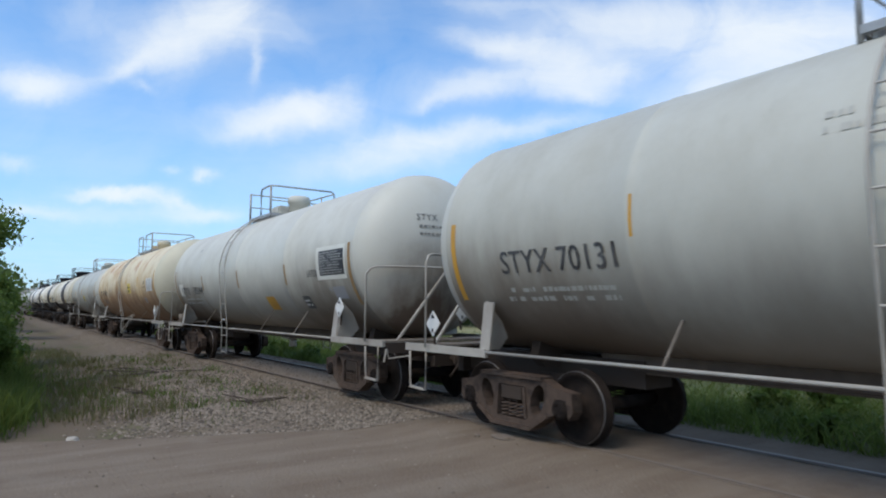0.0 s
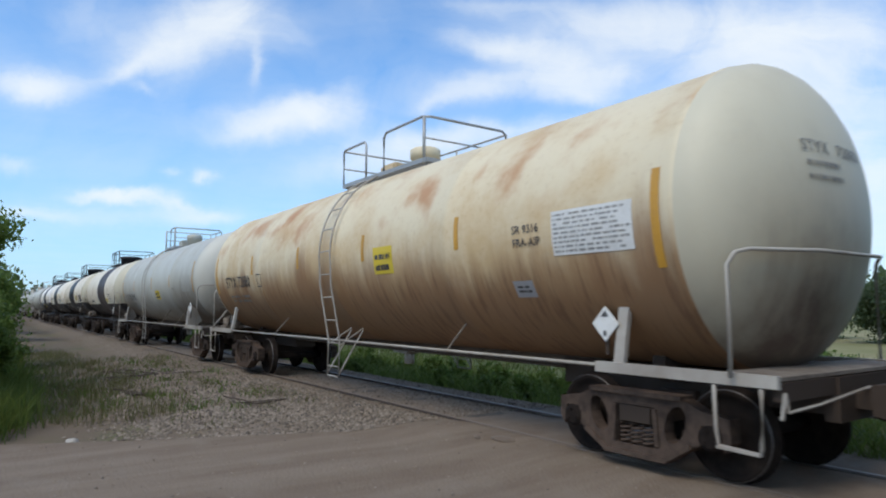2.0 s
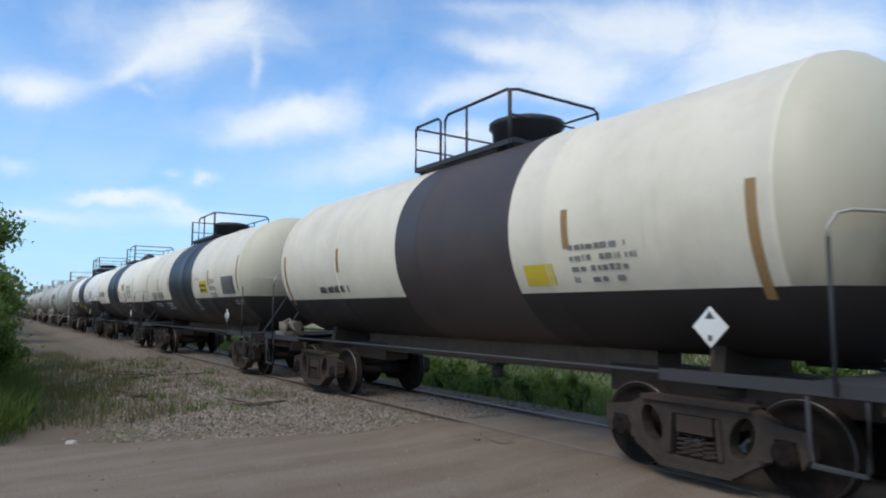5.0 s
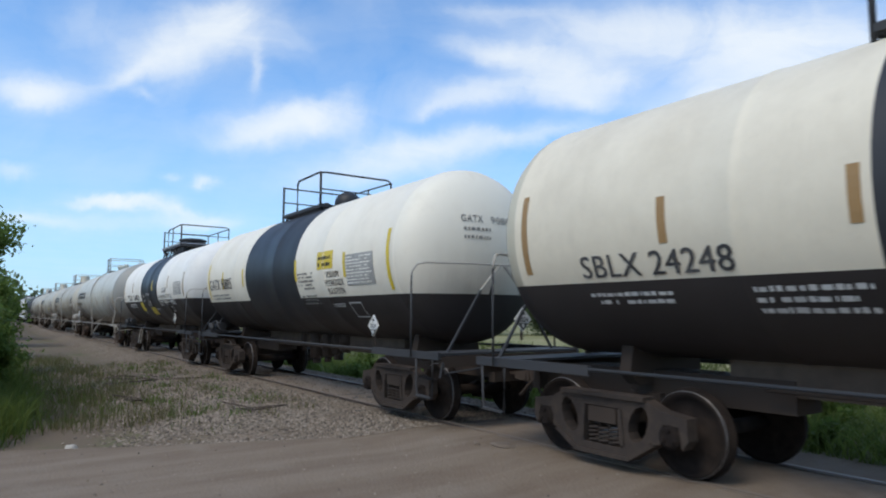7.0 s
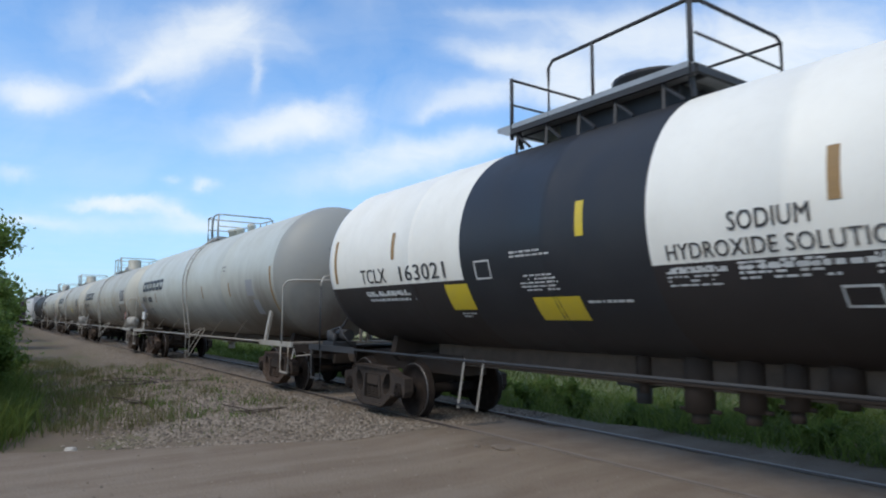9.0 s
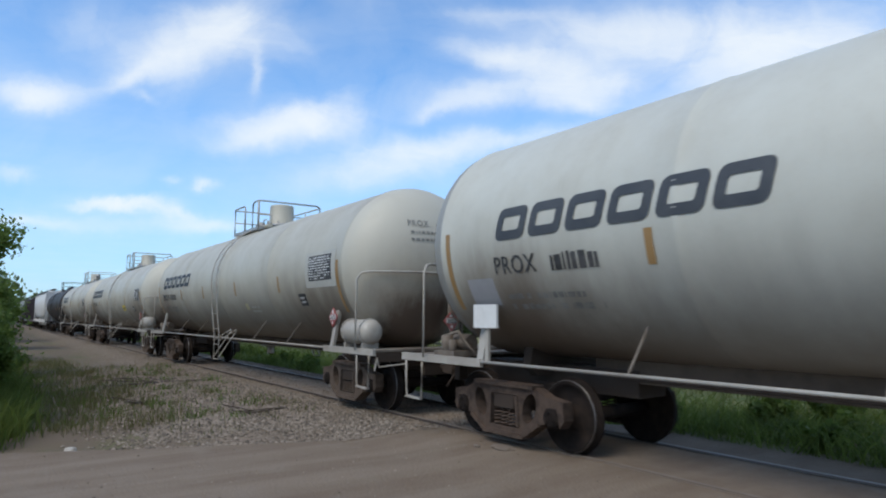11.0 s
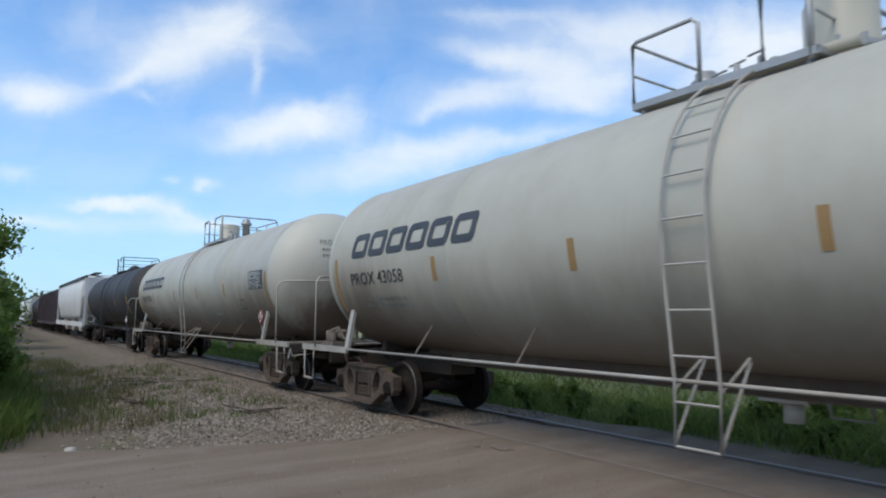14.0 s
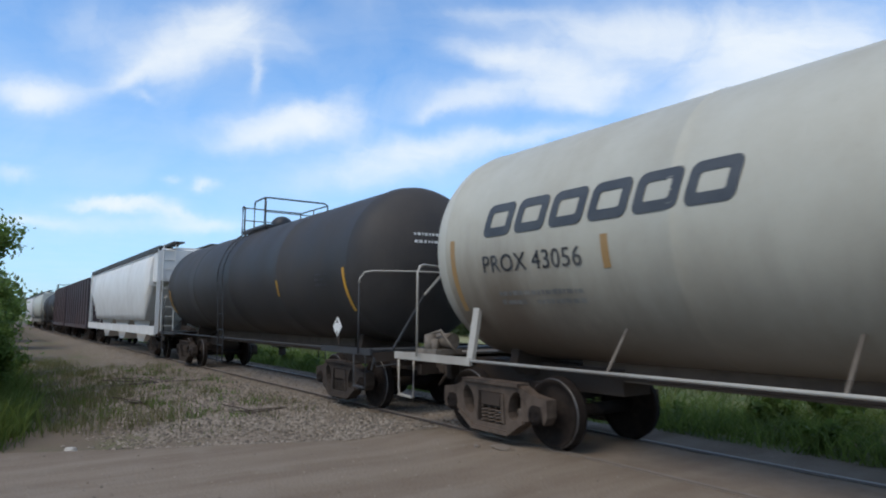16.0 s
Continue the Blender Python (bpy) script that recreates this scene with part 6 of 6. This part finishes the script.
M_DUSTBROWN = plain("dusty_earth_brown", (0.165, 0.128, 0.098), 0.95, 0, 0.5, (0.10, 0.078, 0.06), 4)
M_STONE = Net("crushed_stone")
M_STONE = M_STONE.done(M_STONE.mix(M_STONE.island(), (0.085, 0.069, 0.054), (0.29, 0.24, 0.19)), 0.9, 0, 0.3)


def build_track():
    track = thing("railway_track", "straight single railway track on dusty ballast", "railway track", kind="structure")
    for s in (-1, 1):
        bm = bmesh.new()
        y = TRACK_Y + s * GAUGE
        prof = [(-0.07, -0.165), (0.07, -0.165), (0.07, -0.15), (0.012, -0.13), (0.012, -0.045), (0.036, -0.035), (0.036, -0.004), (0.028, 0.0),
                (-0.028, 0.0), (-0.036, -0.004), (-0.036, -0.035), (-0.012, -0.045), (-0.012, -0.13), (-0.07, -0.15)]
        rings = [[bm.verts.new((x, y + a, b)) for a, b in prof] for x in (-420, -100, -40, -20, -10, 0, 30, 120)]
        n = len(prof)
        for a, b in zip(rings, rings[1:]):
            for j in range(n):
                f = bm.faces.new((a[j], a[(j + 1) % n], b[(j + 1) % n], b[j]))
                f.material_index = 1 if 6 <= j <= 8 else 0
        bm.faces.new(rings[0]), bm.faces.new(rings[-1][::-1])
        part("rail", to_mesh("rail", bm, M_STEEL, M_SHINE if s > 0 else M_DUSTY), None, track, "steel rail with a bright worn head")
    tie = shared(("tie",), lambda bm: box(bm, -0.11, -1.3, -0.16, 0.11, 1.3, 0.0), M_TIE)
    rng = random.Random(8)
    x = -96.0
    while x < -8.3:
        part("tie", tie, None, track, "", pose(x + rng.uniform(-0.03, 0.03), TRACK_Y + rng.uniform(-0.05, 0.05), -0.058 + rng.uniform(-0.012, 0.006), 0, 0, rng.uniform(-1.5, 1.5)))
        x += 0.55
    # crossing: added strips along the rails; the dark one paints the flangeway's shade
    for s, d, wide, mat in ((-1, -0.055, 0.016, M_DUSTBROWN), (1, -0.068, 0.030, M_TIE)):
        x = -7.9
        while x < 2.5:
            bm = bmesh.new()
            yy = TRACK_Y + s * GAUGE + d
            box(bm, x, yy - wide, -0.14, x + 2.35, yy + wide, -0.008)
            part("crossing_plank", bm, mat, track)
            x += 2.36


build_track()


def scatter(name, label, category, count, spot, size, mat, seed, flat=0.7):
    """Loose stones, one mesh: each a small uneven lump."""
    rng = np.random.RandomState(seed)
    base = np.array([(1, 0, 0), (-1, 0, 0), (0, 1, 0), (0, -1, 0), (0, 0, 1), (0, 0, -1)], float)
    tris = np.array([(0, 2, 4), (2, 1, 4), (1, 3, 4), (3, 0, 4), (2, 0, 5), (1, 2, 5), (3, 1, 5), (0, 3, 5)])
    x, y = spot(rng, count)
    z = ground_height(x, y)
    s = size[0] + (size[1] - size[0]) * rng.rand(len(x)) ** 2.2
    pts = base[None] * (0.6 + 0.7 * rng.rand(len(x), 6, 1))
    pts[:, :, 2] *= flat
    a = rng.rand(len(x)) * 6.28
    ca, sa = np.cos(a)[:, None], np.sin(a)[:, None]
    px = pts[:, :, 0] * ca - pts[:, :, 1] * sa
    py = pts[:, :, 0] * sa + pts[:, :, 1] * ca
    pts = np.stack([px, py, pts[:, :, 2]], 2) * s[:, None, None]
    pts += np.stack([x, y, z + s * 0.18], 1)[:, None, :]
    faces = (tris[None] + (np.arange(len(x)) * 6)[:, None, None]).reshape(-1, 3)
    me = bpy.data.meshes.new(name)
    me.from_pydata(pts.reshape(-1, 3).tolist(), [], faces.tolist())
    me.materials.append(mat)
    return tagged(new(name, me), label, category, kind="stuff")


def bank_spot(rng, n):
    y = 3.7 + rng.randn(n) * 1.35
    x = -9.2 - np.abs(rng.randn(n)) * 6.0 + 0.3 * (y - 3.9)
    keep = (y > 1.7 - 0.06 * (x + 10) + 0.4 * rng.randn(n)) & (y < TRACK_Y - 1.0) & (x < ROAD_A + ROAD_B * y - 0.15 + 0.5 * np.abs(rng.randn(n))) & (x > -34)
    keep &= lumps(x, y, 1.5, 12) + 0.25 * rng.randn(n) > -0.22
    return x[keep], y[keep]


def bed_spot(rng, n):
    x = -8.6 - rng.rand(n) ** 1.7 * 40
    y = TRACK_Y + rng.uniform(-2.6, 2.7, n)
    return x, y


def road_spot(rng, n):
    x = rng.uniform(-12, -1, n)
    y = rng.uniform(0.5, 9, n)
    keep = (x > ROAD_A + ROAD_B * y + 0.1) & (np.abs(y - TRACK_Y) > 1.0)
    return x[keep], y[keep]


scatter("gravel", "grey-brown crushed stone on the bank beside the road", "gravel", 40000, bank_spot, (0.010, 0.042), M_STONE, 1)
scatter("ballast", "dusty crushed stone ballast along the track", "ballast", 14000, bed_spot, (0.012, 0.034), M_STONE, 2)
scatter("road_pebbles", "small pebbles strewn over the dirt road", "pebbles", 1500, road_spot, (0.006, 0.02), M_STONE, 3)


def boulder(name, label, x, y, size, mat, seed):
    rng = random.Random(seed)
    bm = bmesh.new()
    bmesh.ops.create_icosphere(bm, subdivisions=3, radius=1)
    for q in bm.verts:
        d = 1 + 0.18 * noise.noise(q.co * 1.6 + Vector((seed, 0, 0))) + 0.07 * noise.noise(q.co * 4)
        q.co = Vector((q.co.x * size[0] * d, q.co.y * size[1] * d, q.co.z * size[2] * d))
    ob = new(name, to_mesh(name, bm, mat))
    ob.location = (x, y, float(ground_height(np.array(x), np.array(y))) + size[2] * 0.5)
    return tagged(ob, label, "stone")


M_PALE = plain("pale_limestone", (0.36, 0.33, 0.285), 0.85, 0, 0.4, (0.28, 0.25, 0.21), 12)
boulder("stone", "pale rounded stone at the edge of the dirt road", -10.45, 1.08, (0.12, 0.085, 0.058), M_PALE, 3)
boulder("stone", "flat brown stone by the crossing", -6.65, 6.0 - 0.35, (0.19, 0.12, 0.03), M_DUSTBROWN, 5)
boulder("stone", "small brown stone by the crossing", -6.95, 5.45, (0.05, 0.04, 0.025), M_DUSTBROWN, 6)

M_TWIG = plain("dead_wood", (0.075, 0.055, 0.042), 0.9, 0, 0.4, (0.03, 0.024, 0.02))


def twigs(x, y, seed, spread, count):
    rng = random.Random(seed)
    heap = thing("dead_branch", "dead brown branch lying on the gravel", "branch")
    z0 = float(ground_height(np.array(x), np.array(y)))
    for _ in range(count):
        bm = bmesh.new()
        a = rng.uniform(-0.5, 0.5) + (math.pi if rng.random() < 0.4 else 0)
        p = Vector((rng.uniform(-0.1, 0.1), rng.uniform(-0.1, 0.1), 0.03))
        pts = [p.copy()]
        for k in range(5):
            a += rng.uniform(-0.5, 0.5)
            p += Vector((math.cos(a) * spread / 5 * 0.5, math.sin(a) * spread / 5, rng.uniform(-0.01, 0.035)))
            pts.append(p.copy())
        sweep(bm, pts, rng.uniform(0.006, 0.013), 5)
        part("twig", bm, M_TWIG, heap)
    heap.matrix_basis = pose(x, y, z0)


twigs(-18.3, 3.75, 1, 1.6, 9)
twigs(-11.7, 3.95, 2, 0.9, 7)
twigs(-14.8, 2.8, 3, 0.8, 5)


# ---- plants ----
def leafy(name, lo, hi):
    n = Net(name)
    col = n.mix(n.island(), lo, hi)
    thin = n.nt.nodes.new("ShaderNodeBsdfTranslucent")
    n.put(thin.inputs[0], n.mix(0.5, col, (0.20, 0.26, 0.05)))
    both = n.nt.nodes.new("ShaderNodeMixShader")
    both.inputs[0].default_value = 0.5
    n.nt.links.new(n.bsdf.outputs[0], both.inputs[1])
    n.nt.links.new(thin.outputs[0], both.inputs[2])
    n.nt.links.new(both.outputs[0], n.nt.nodes["Material Output"].inputs[0])
    return n.done(col, 0.6, 0, 0.3)


M_LEAF = leafy("bush_leaves", (0.075, 0.135, 0.030), (0.150, 0.225, 0.060))
# distance haze is mixed into this greyer green
M_LEAF2 = leafy("hazed_far_leaves", (0.050, 0.078, 0.045), (0.085, 0.115, 0.068))
M_GRASS = leafy("grass_blades", (0.046, 0.082, 0.018), (0.130, 0.170, 0.042))
M_WEED = leafy("weeds", (0.048, 0.090, 0.018), (0.130, 0.185, 0.045))
M_STRAW = leafy("dry_grass", (0.075, 0.060, 0.035), (0.175, 0.145, 0.083))
M_MEADOW = leafy("meadow_blades", (0.045, 0.062, 0.022), (0.125, 0.130, 0.055))
M_BARK = plain("bark", (0.075, 0.060, 0.048), 0.9, 0, 0.5, (0.03, 0.025, 0.02), 14)


def leaf_mesh(name, centres, size, mat, rng, stretch=1.9):
    """Many small pointed leaves (four-cornered, slightly folded)."""
    n = len(centres)
    d = rng.randn(n, 3)
    d /= np.linalg.norm(d, axis=1)[:, None]
    e = np.cross(d, rng.randn(n, 3))
    e /= np.linalg.norm(e, axis=1)[:, None]
    s = size * (0.55 + 0.9 * rng.rand(n))[:, None]
    c = np.asarray(centres)
    v = np.stack([c - d * s * stretch / 2, c + e * s * 0.5, c + d * s * stretch / 2, c - e * s * 0.5], 1).reshape(-1, 3)
    f = np.arange(4 * n).reshape(-1, 4)
    me = bpy.data.meshes.new(name)
    me.from_pydata(v.tolist(), [], f.tolist())
    me.materials.append(mat)
    return me


def bush(name, label, category, x, y, height, width, leaves, size, mat, seed, group="", trunk=0.06):
    """A shrub or tree: forked tapering stems and leaves in clumps along the twigs."""
    rng = np.random.RandomState(seed)
    r2 = random.Random(seed)
    ob = thing(name, label, category, group)
    ob.matrix_basis = pose(x, y, float(ground_height(np.array(x), np.array(y))) - 0.05)
    stems = bmesh.new()
    tips = []

    def grow(p, way, size, thick, level):
        pts, q, w = [p.copy()], p.copy(), way.copy()
        for k in range(4):
            w = (w + Vector((r2.uniform(-1, 1), r2.uniform(-1, 1), r2.uniform(-0.3, 0.6))) * 0.28).normalized()
            q = q + w * size / 4
            pts.append(q.copy())
            if level:
                tips.append((q.copy(), level))
        for i in range(4):
            rod(stems, pts[i], pts[i + 1], thick * (1 - 0.2 * i), 6, thick * (1 - 0.2 * (i + 1)))
        if level < 2:
            for k in range(5 if level == 0 else 4):
                a = r2.uniform(0, 6.28)
                up = r2.uniform(0.1, 0.9)
                grow(pts[r2.randint(1, 4)], Vector((math.cos(a), math.sin(a), up)).normalized(), size * r2.uniform(0.45, 0.75), thick * 0.5, level + 1)

    for k in range(3):
        a = r2.uniform(0, 6.28)
        grow(Vector((0, 0, 0)), Vector((math.cos(a) * 0.35 * width / height, math.sin(a) * 0.35 * width / height, 1)).normalized(), height * r2.uniform(0.5, 0.62), trunk, 0)
    # keep the stems inside the outline
    top = max(t.z for t, _ in tips)
    wide = max(math.hypot(t.x, t.y) for t, _ in tips)
    fz, fx = height / top * 0.97, width / 2 / wide
    for q in stems.verts:
        q.co = Vector((q.co.x * fx, q.co.y * fx, q.co.z * fz))
    part("trunk", stems, M_BARK, ob)
    pick = rng.randint(0, len(tips), leaves)
    base = np.array([(t.x * fx, t.y * fx, t.z * fz) for t, _ in tips])[pick]
    clump = 0.20 * width * (0.35 + 0.65 * rng.rand(len(tips)))[pick][:, None]
    c = base + rng.randn(leaves, 3) * clump * np.array((0.55, 0.55, 0.42))
    c[:, 2] = np.maximum(c[:, 2], 0.06 * height * rng.rand(leaves))
    part("crown", leaf_mesh("crown", c, size, mat, rng), None, ob, "loose crown of small green leaves")
    return ob


HEDGE = "bushes beside the line"
bush("bush", "tall green bush with drooping leafy twigs", "bush", -19.0, -0.80, 4.25, 2.5, 70000, 0.06, M_LEAF, 21, HEDGE)
bush("bush", "green bush beside the dirt road", "bush", -14.6, -0.75, 2.6, 2.3, 52000, 0.045, M_LEAF, 22, HEDGE)
bush("bush", "low green bush at the road's edge", "bush", -12.3, -0.45, 0.9, 1.3, 16000, 0.035, M_LEAF, 23, HEDGE)
bush("bush", "broad green bush further along the line", "bush", -26.0, -0.75, 4.2, 3.6, 60000, 0.085, M_LEAF, 24, HEDGE)
bush("bush", "green bush far along the line", "bush", -36.0, -1.35, 4.2, 4.8, 20000, 0.10, M_LEAF, 25, HEDGE)
bush("bush", "tall green bush behind a lower one", "bush", -16.9, -1.35, 3.9, 2.3, 50000, 0.06, M_LEAF, 26, HEDGE)
bush("bush", "low spreading bush on the bank", "bush", -25.5, 0.3, 0.9, 2.0, 9000, 0.05, M_LEAF, 27, HEDGE)
bush("bush", "leafy bush in front of a denser thicket", "bush", -22.0, -0.30, 3.1, 2.2, 50000, 0.06, M_LEAF, 29, HEDGE)
bush("bush", "low green bush under taller bushes", "bush", -17.4, -0.22, 2.2, 1.6, 30000, 0.05, M_LEAF, 28, HEDGE)
for i in range(7):
    bush("bush", "distant green bush beside the line", "bush", -48 - 13.0 * i, -2.1 + 0.3 * i, 4.6 + (i * 37 % 5) * 0.35, 7.0, 7000, 0.24, M_LEAF2, 30 + i, HEDGE)


def blades(name, label, category, spots, height, width, mat, seed, lean=0.35):
    """Grass or weeds: narrow bent blades, one mesh."""
    rng = np.random.RandomState(seed)
    x, y = spots
    n = len(x)
    z = ground_height(x, y) - 0.01
    h = height * (0.35 + 0.9 * rng.rand(n))
    a = rng.rand(n) * 6.28
    w = width * (0.6 + 0.8 * rng.rand(n))
    dx, dy = np.cos(a) * w / 2, np.sin(a) * w / 2
    lx, ly = rng.randn(n) * lean * h, rng.randn(n) * lean * h
    v = np.stack([np.stack([x - dx, y - dy, z], 1), np.stack([x + dx, y + dy, z], 1),
                  np.stack([x + lx * 0.4 + dx * 0.8, y + ly * 0.4 + dy * 0.8, z + h * 0.6], 1),
                  np.stack([x + lx, y + ly, z + h], 1), np.stack([x + lx * 0.4 - dx * 0.8, y + ly * 0.4 - dy * 0.8, z + h * 0.6], 1)], 1)
    i = np.arange(n)[:, None] * 5
    quads = (np.array([[0, 1, 2, 4]]) + i).tolist()
    tris = (np.array([[4, 2, 3]]) + i).tolist()
    me = bpy.data.meshes.new(name)
    me.from_pydata(v.reshape(-1, 3).tolist(), [], quads + tris)
    me.materials.append(mat)
    return tagged(new(name, me), label, category, kind="stuff")


def tufts(rng, n, x0, x1, y0, y1, clumps, spread, power=1.0):
    cx = x1 - (x1 - x0) * rng.rand(clumps) ** power
    cy = rng.uniform(y0, y1, clumps)
    k = rng.randint(0, clumps, n)
    return cx[k] + rng.randn(n) * spread, np.clip(cy[k] + rng.randn(n) * spread, y0, None)


RG = np.random.RandomState(77)
blades("far_side_grass", "tall green grass along the far side of the track", "grass", tufts(RG, 30000, -60, 4, TRACK_Y + 1.75, TRACK_Y + 6.5, 1700, 0.3, 1.5), 0.40, 0.022, M_GRASS, 41, 0.8)
blades("meadow_grass", "yellowish meadow grass beyond the line", "grass", tufts(RG, 16000, -80, 8, TRACK_Y + 6, TRACK_Y + 22, 1500, 0.7, 1.3), 0.42, 0.05, M_MEADOW, 42, 0.8)
blades("bank_grass", "sparse dry grass on the gravel bank", "grass", tufts(RG, 2600, -26, -9.8, 2.6, 5.3, 90, 0.14), 0.16, 0.010, M_STRAW, 43)
blades("bank_weeds", "sparse green weeds on the gravel bank", "weeds", tufts(RG, 1000, -24, -10.4, 2.8, 5.4, 34, 0.16), 0.15, 0.016, M_WEED, 44)
blades("roadside_grass", "green grass under the bushes by the road", "grass", tufts(RG, 17000, -30, -11.7, -1.8, 0.2, 460, 0.18), 0.46, 0.014, M_GRASS, 45, 0.55)
blades("thicket_grass", "tall uncut green grass at the foot of the bushes", "grass", tufts(RG, 12000, -27, -12.8, -0.9, 0.75, 260, 0.2), 0.62, 0.016, M_GRASS, 48, 0.45)
blades("roadside_dry_grass", "dry brown grass between bushes and gravel", "grass", tufts(RG, 5200, -34, -12.2, 0.9, 2.9, 210, 0.25), 0.24, 0.012, M_STRAW, 46)
blades("roadside_weeds", "low green weeds between bushes and gravel", "weeds", tufts(RG, 1700, -26, -12.6, 0.5, 2.3, 70, 0.22), 0.17, 0.014, M_WEED, 47)


def weed_clump(x, y, height, seed):
    rng = np.random.RandomState(seed)
    ob = thing("weed", "leafy green weed beyond the track", "weed", "weeds beyond the track")
    ob.matrix_basis = pose(x, y, float(ground_height(np.array(x), np.array(y))))
    bm = bmesh.new()
    c = []
    for k in range(7):
        a = rng.rand() * 6.28
        tip = Vector((math.cos(a) * 0.45 * height, math.sin(a) * 0.45 * height, height * (0.6 + 0.4 * rng.rand())))
        sweep(bm, [(0, 0, 0), tip * 0.5 + Vector((0, 0, 0.08)), tip], 0.008, 4)
        for _ in range(60):
            t = 0.25 + 0.8 * rng.rand()
            c.append(np.array(tip * t) + rng.randn(3) * 0.09 * height)
    part("stem", bm, M_WEED, ob)
    part("leaves", leaf_mesh("leaves", np.array(c), 0.075, M_WEED, rng, 1.6), None, ob)


spread = random.Random(31)
for i in range(85):
    near = spread.random()
    weed_clump(-24 + 27 * spread.random(), TRACK_Y + 2.05 + 3.6 * near, 0.22 + 0.55 * spread.random() * (0.5 + near * 0.5), 100 + i)
for i in range(20):
    weed_clump(-46 + 1.15 * i, TRACK_Y + 3.0 + 0.25 * (i * 7 % 5), 0.6, 190 + i)

WOODS = "trees beyond the field"
for i in range(16):
    tx = -74 + 6.3 * i
    bush("tree", "dark green tree at the far edge of the field", "tree", tx, 47 + 4.0 * math.sin(i * 1.7), 3.9 + (i * 29 % 7) * 0.22, 8.0, 15000, 0.13, M_LEAF2, 200 + i, WOODS, 0.14)
bush("tree", "slender young tree beyond the track", "tree", -13.2, 24.0, 3.0, 2.0, 4500, 0.08, M_LEAF, 240, WOODS, 0.06)
bush("tree", "leafy shrub beyond the track", "bush", -9.0, 19.0, 1.2, 2.2, 4000, 0.07, M_LEAF, 241, WOODS, 0.05)


def far_woods():
    rng = np.random.RandomState(5)
    n = 26000
    x = rng.uniform(-900, 500, n)
    y = 190 + 40 * np.sin(x * 0.01) + rng.uniform(0, 60, n)
    z = ground_height(x, y) + rng.rand(n) ** 0.7 * (9 + 4 * np.sin(x * 0.05) + 3 * np.sin(x * 0.17))
    x2 = -330 - 420 * rng.rand(6000)
    y2 = -60 + 260 * rng.rand(6000)
    z2 = ground_height(x2, y2) + rng.rand(6000) ** 0.7 * (10 + 3 * np.sin(y2 * 0.07))
    c = np.stack([np.concatenate([x, x2]), np.concatenate([y, y2]), np.concatenate([z, z2])], 1)
    ob = new("far_woods", leaf_mesh("far_woods", c, 2.1, M_LEAF2, rng, 1.3))
    tagged(ob, "distant belt of dark green woods on the horizon", "woods", kind="stuff")


far_woods()


# ---- what moves ----
def gone(t):
    """How far the train has run at t seconds."""
    return SPEED * t + SLOWING * t * t / 2


def motions():
    for car, u in CARS:
        walk(car, [(t, pose(u + gone(t), TRACK_Y, 0)) for t in np.arange(0, 16.01, 1.0)])
    times = [i / FPS for i in range(int(16 * FPS) + 1)]
    turns = [Matrix.Rotation(gone(t) / WHEEL_R, 4, "Y") for t in times]
    for w in WHEELS:
        home = Matrix.Translation(w.matrix_basis.translation)
        walk(w, [(t, home @ m) for t, m in zip(times, turns)])


motions()
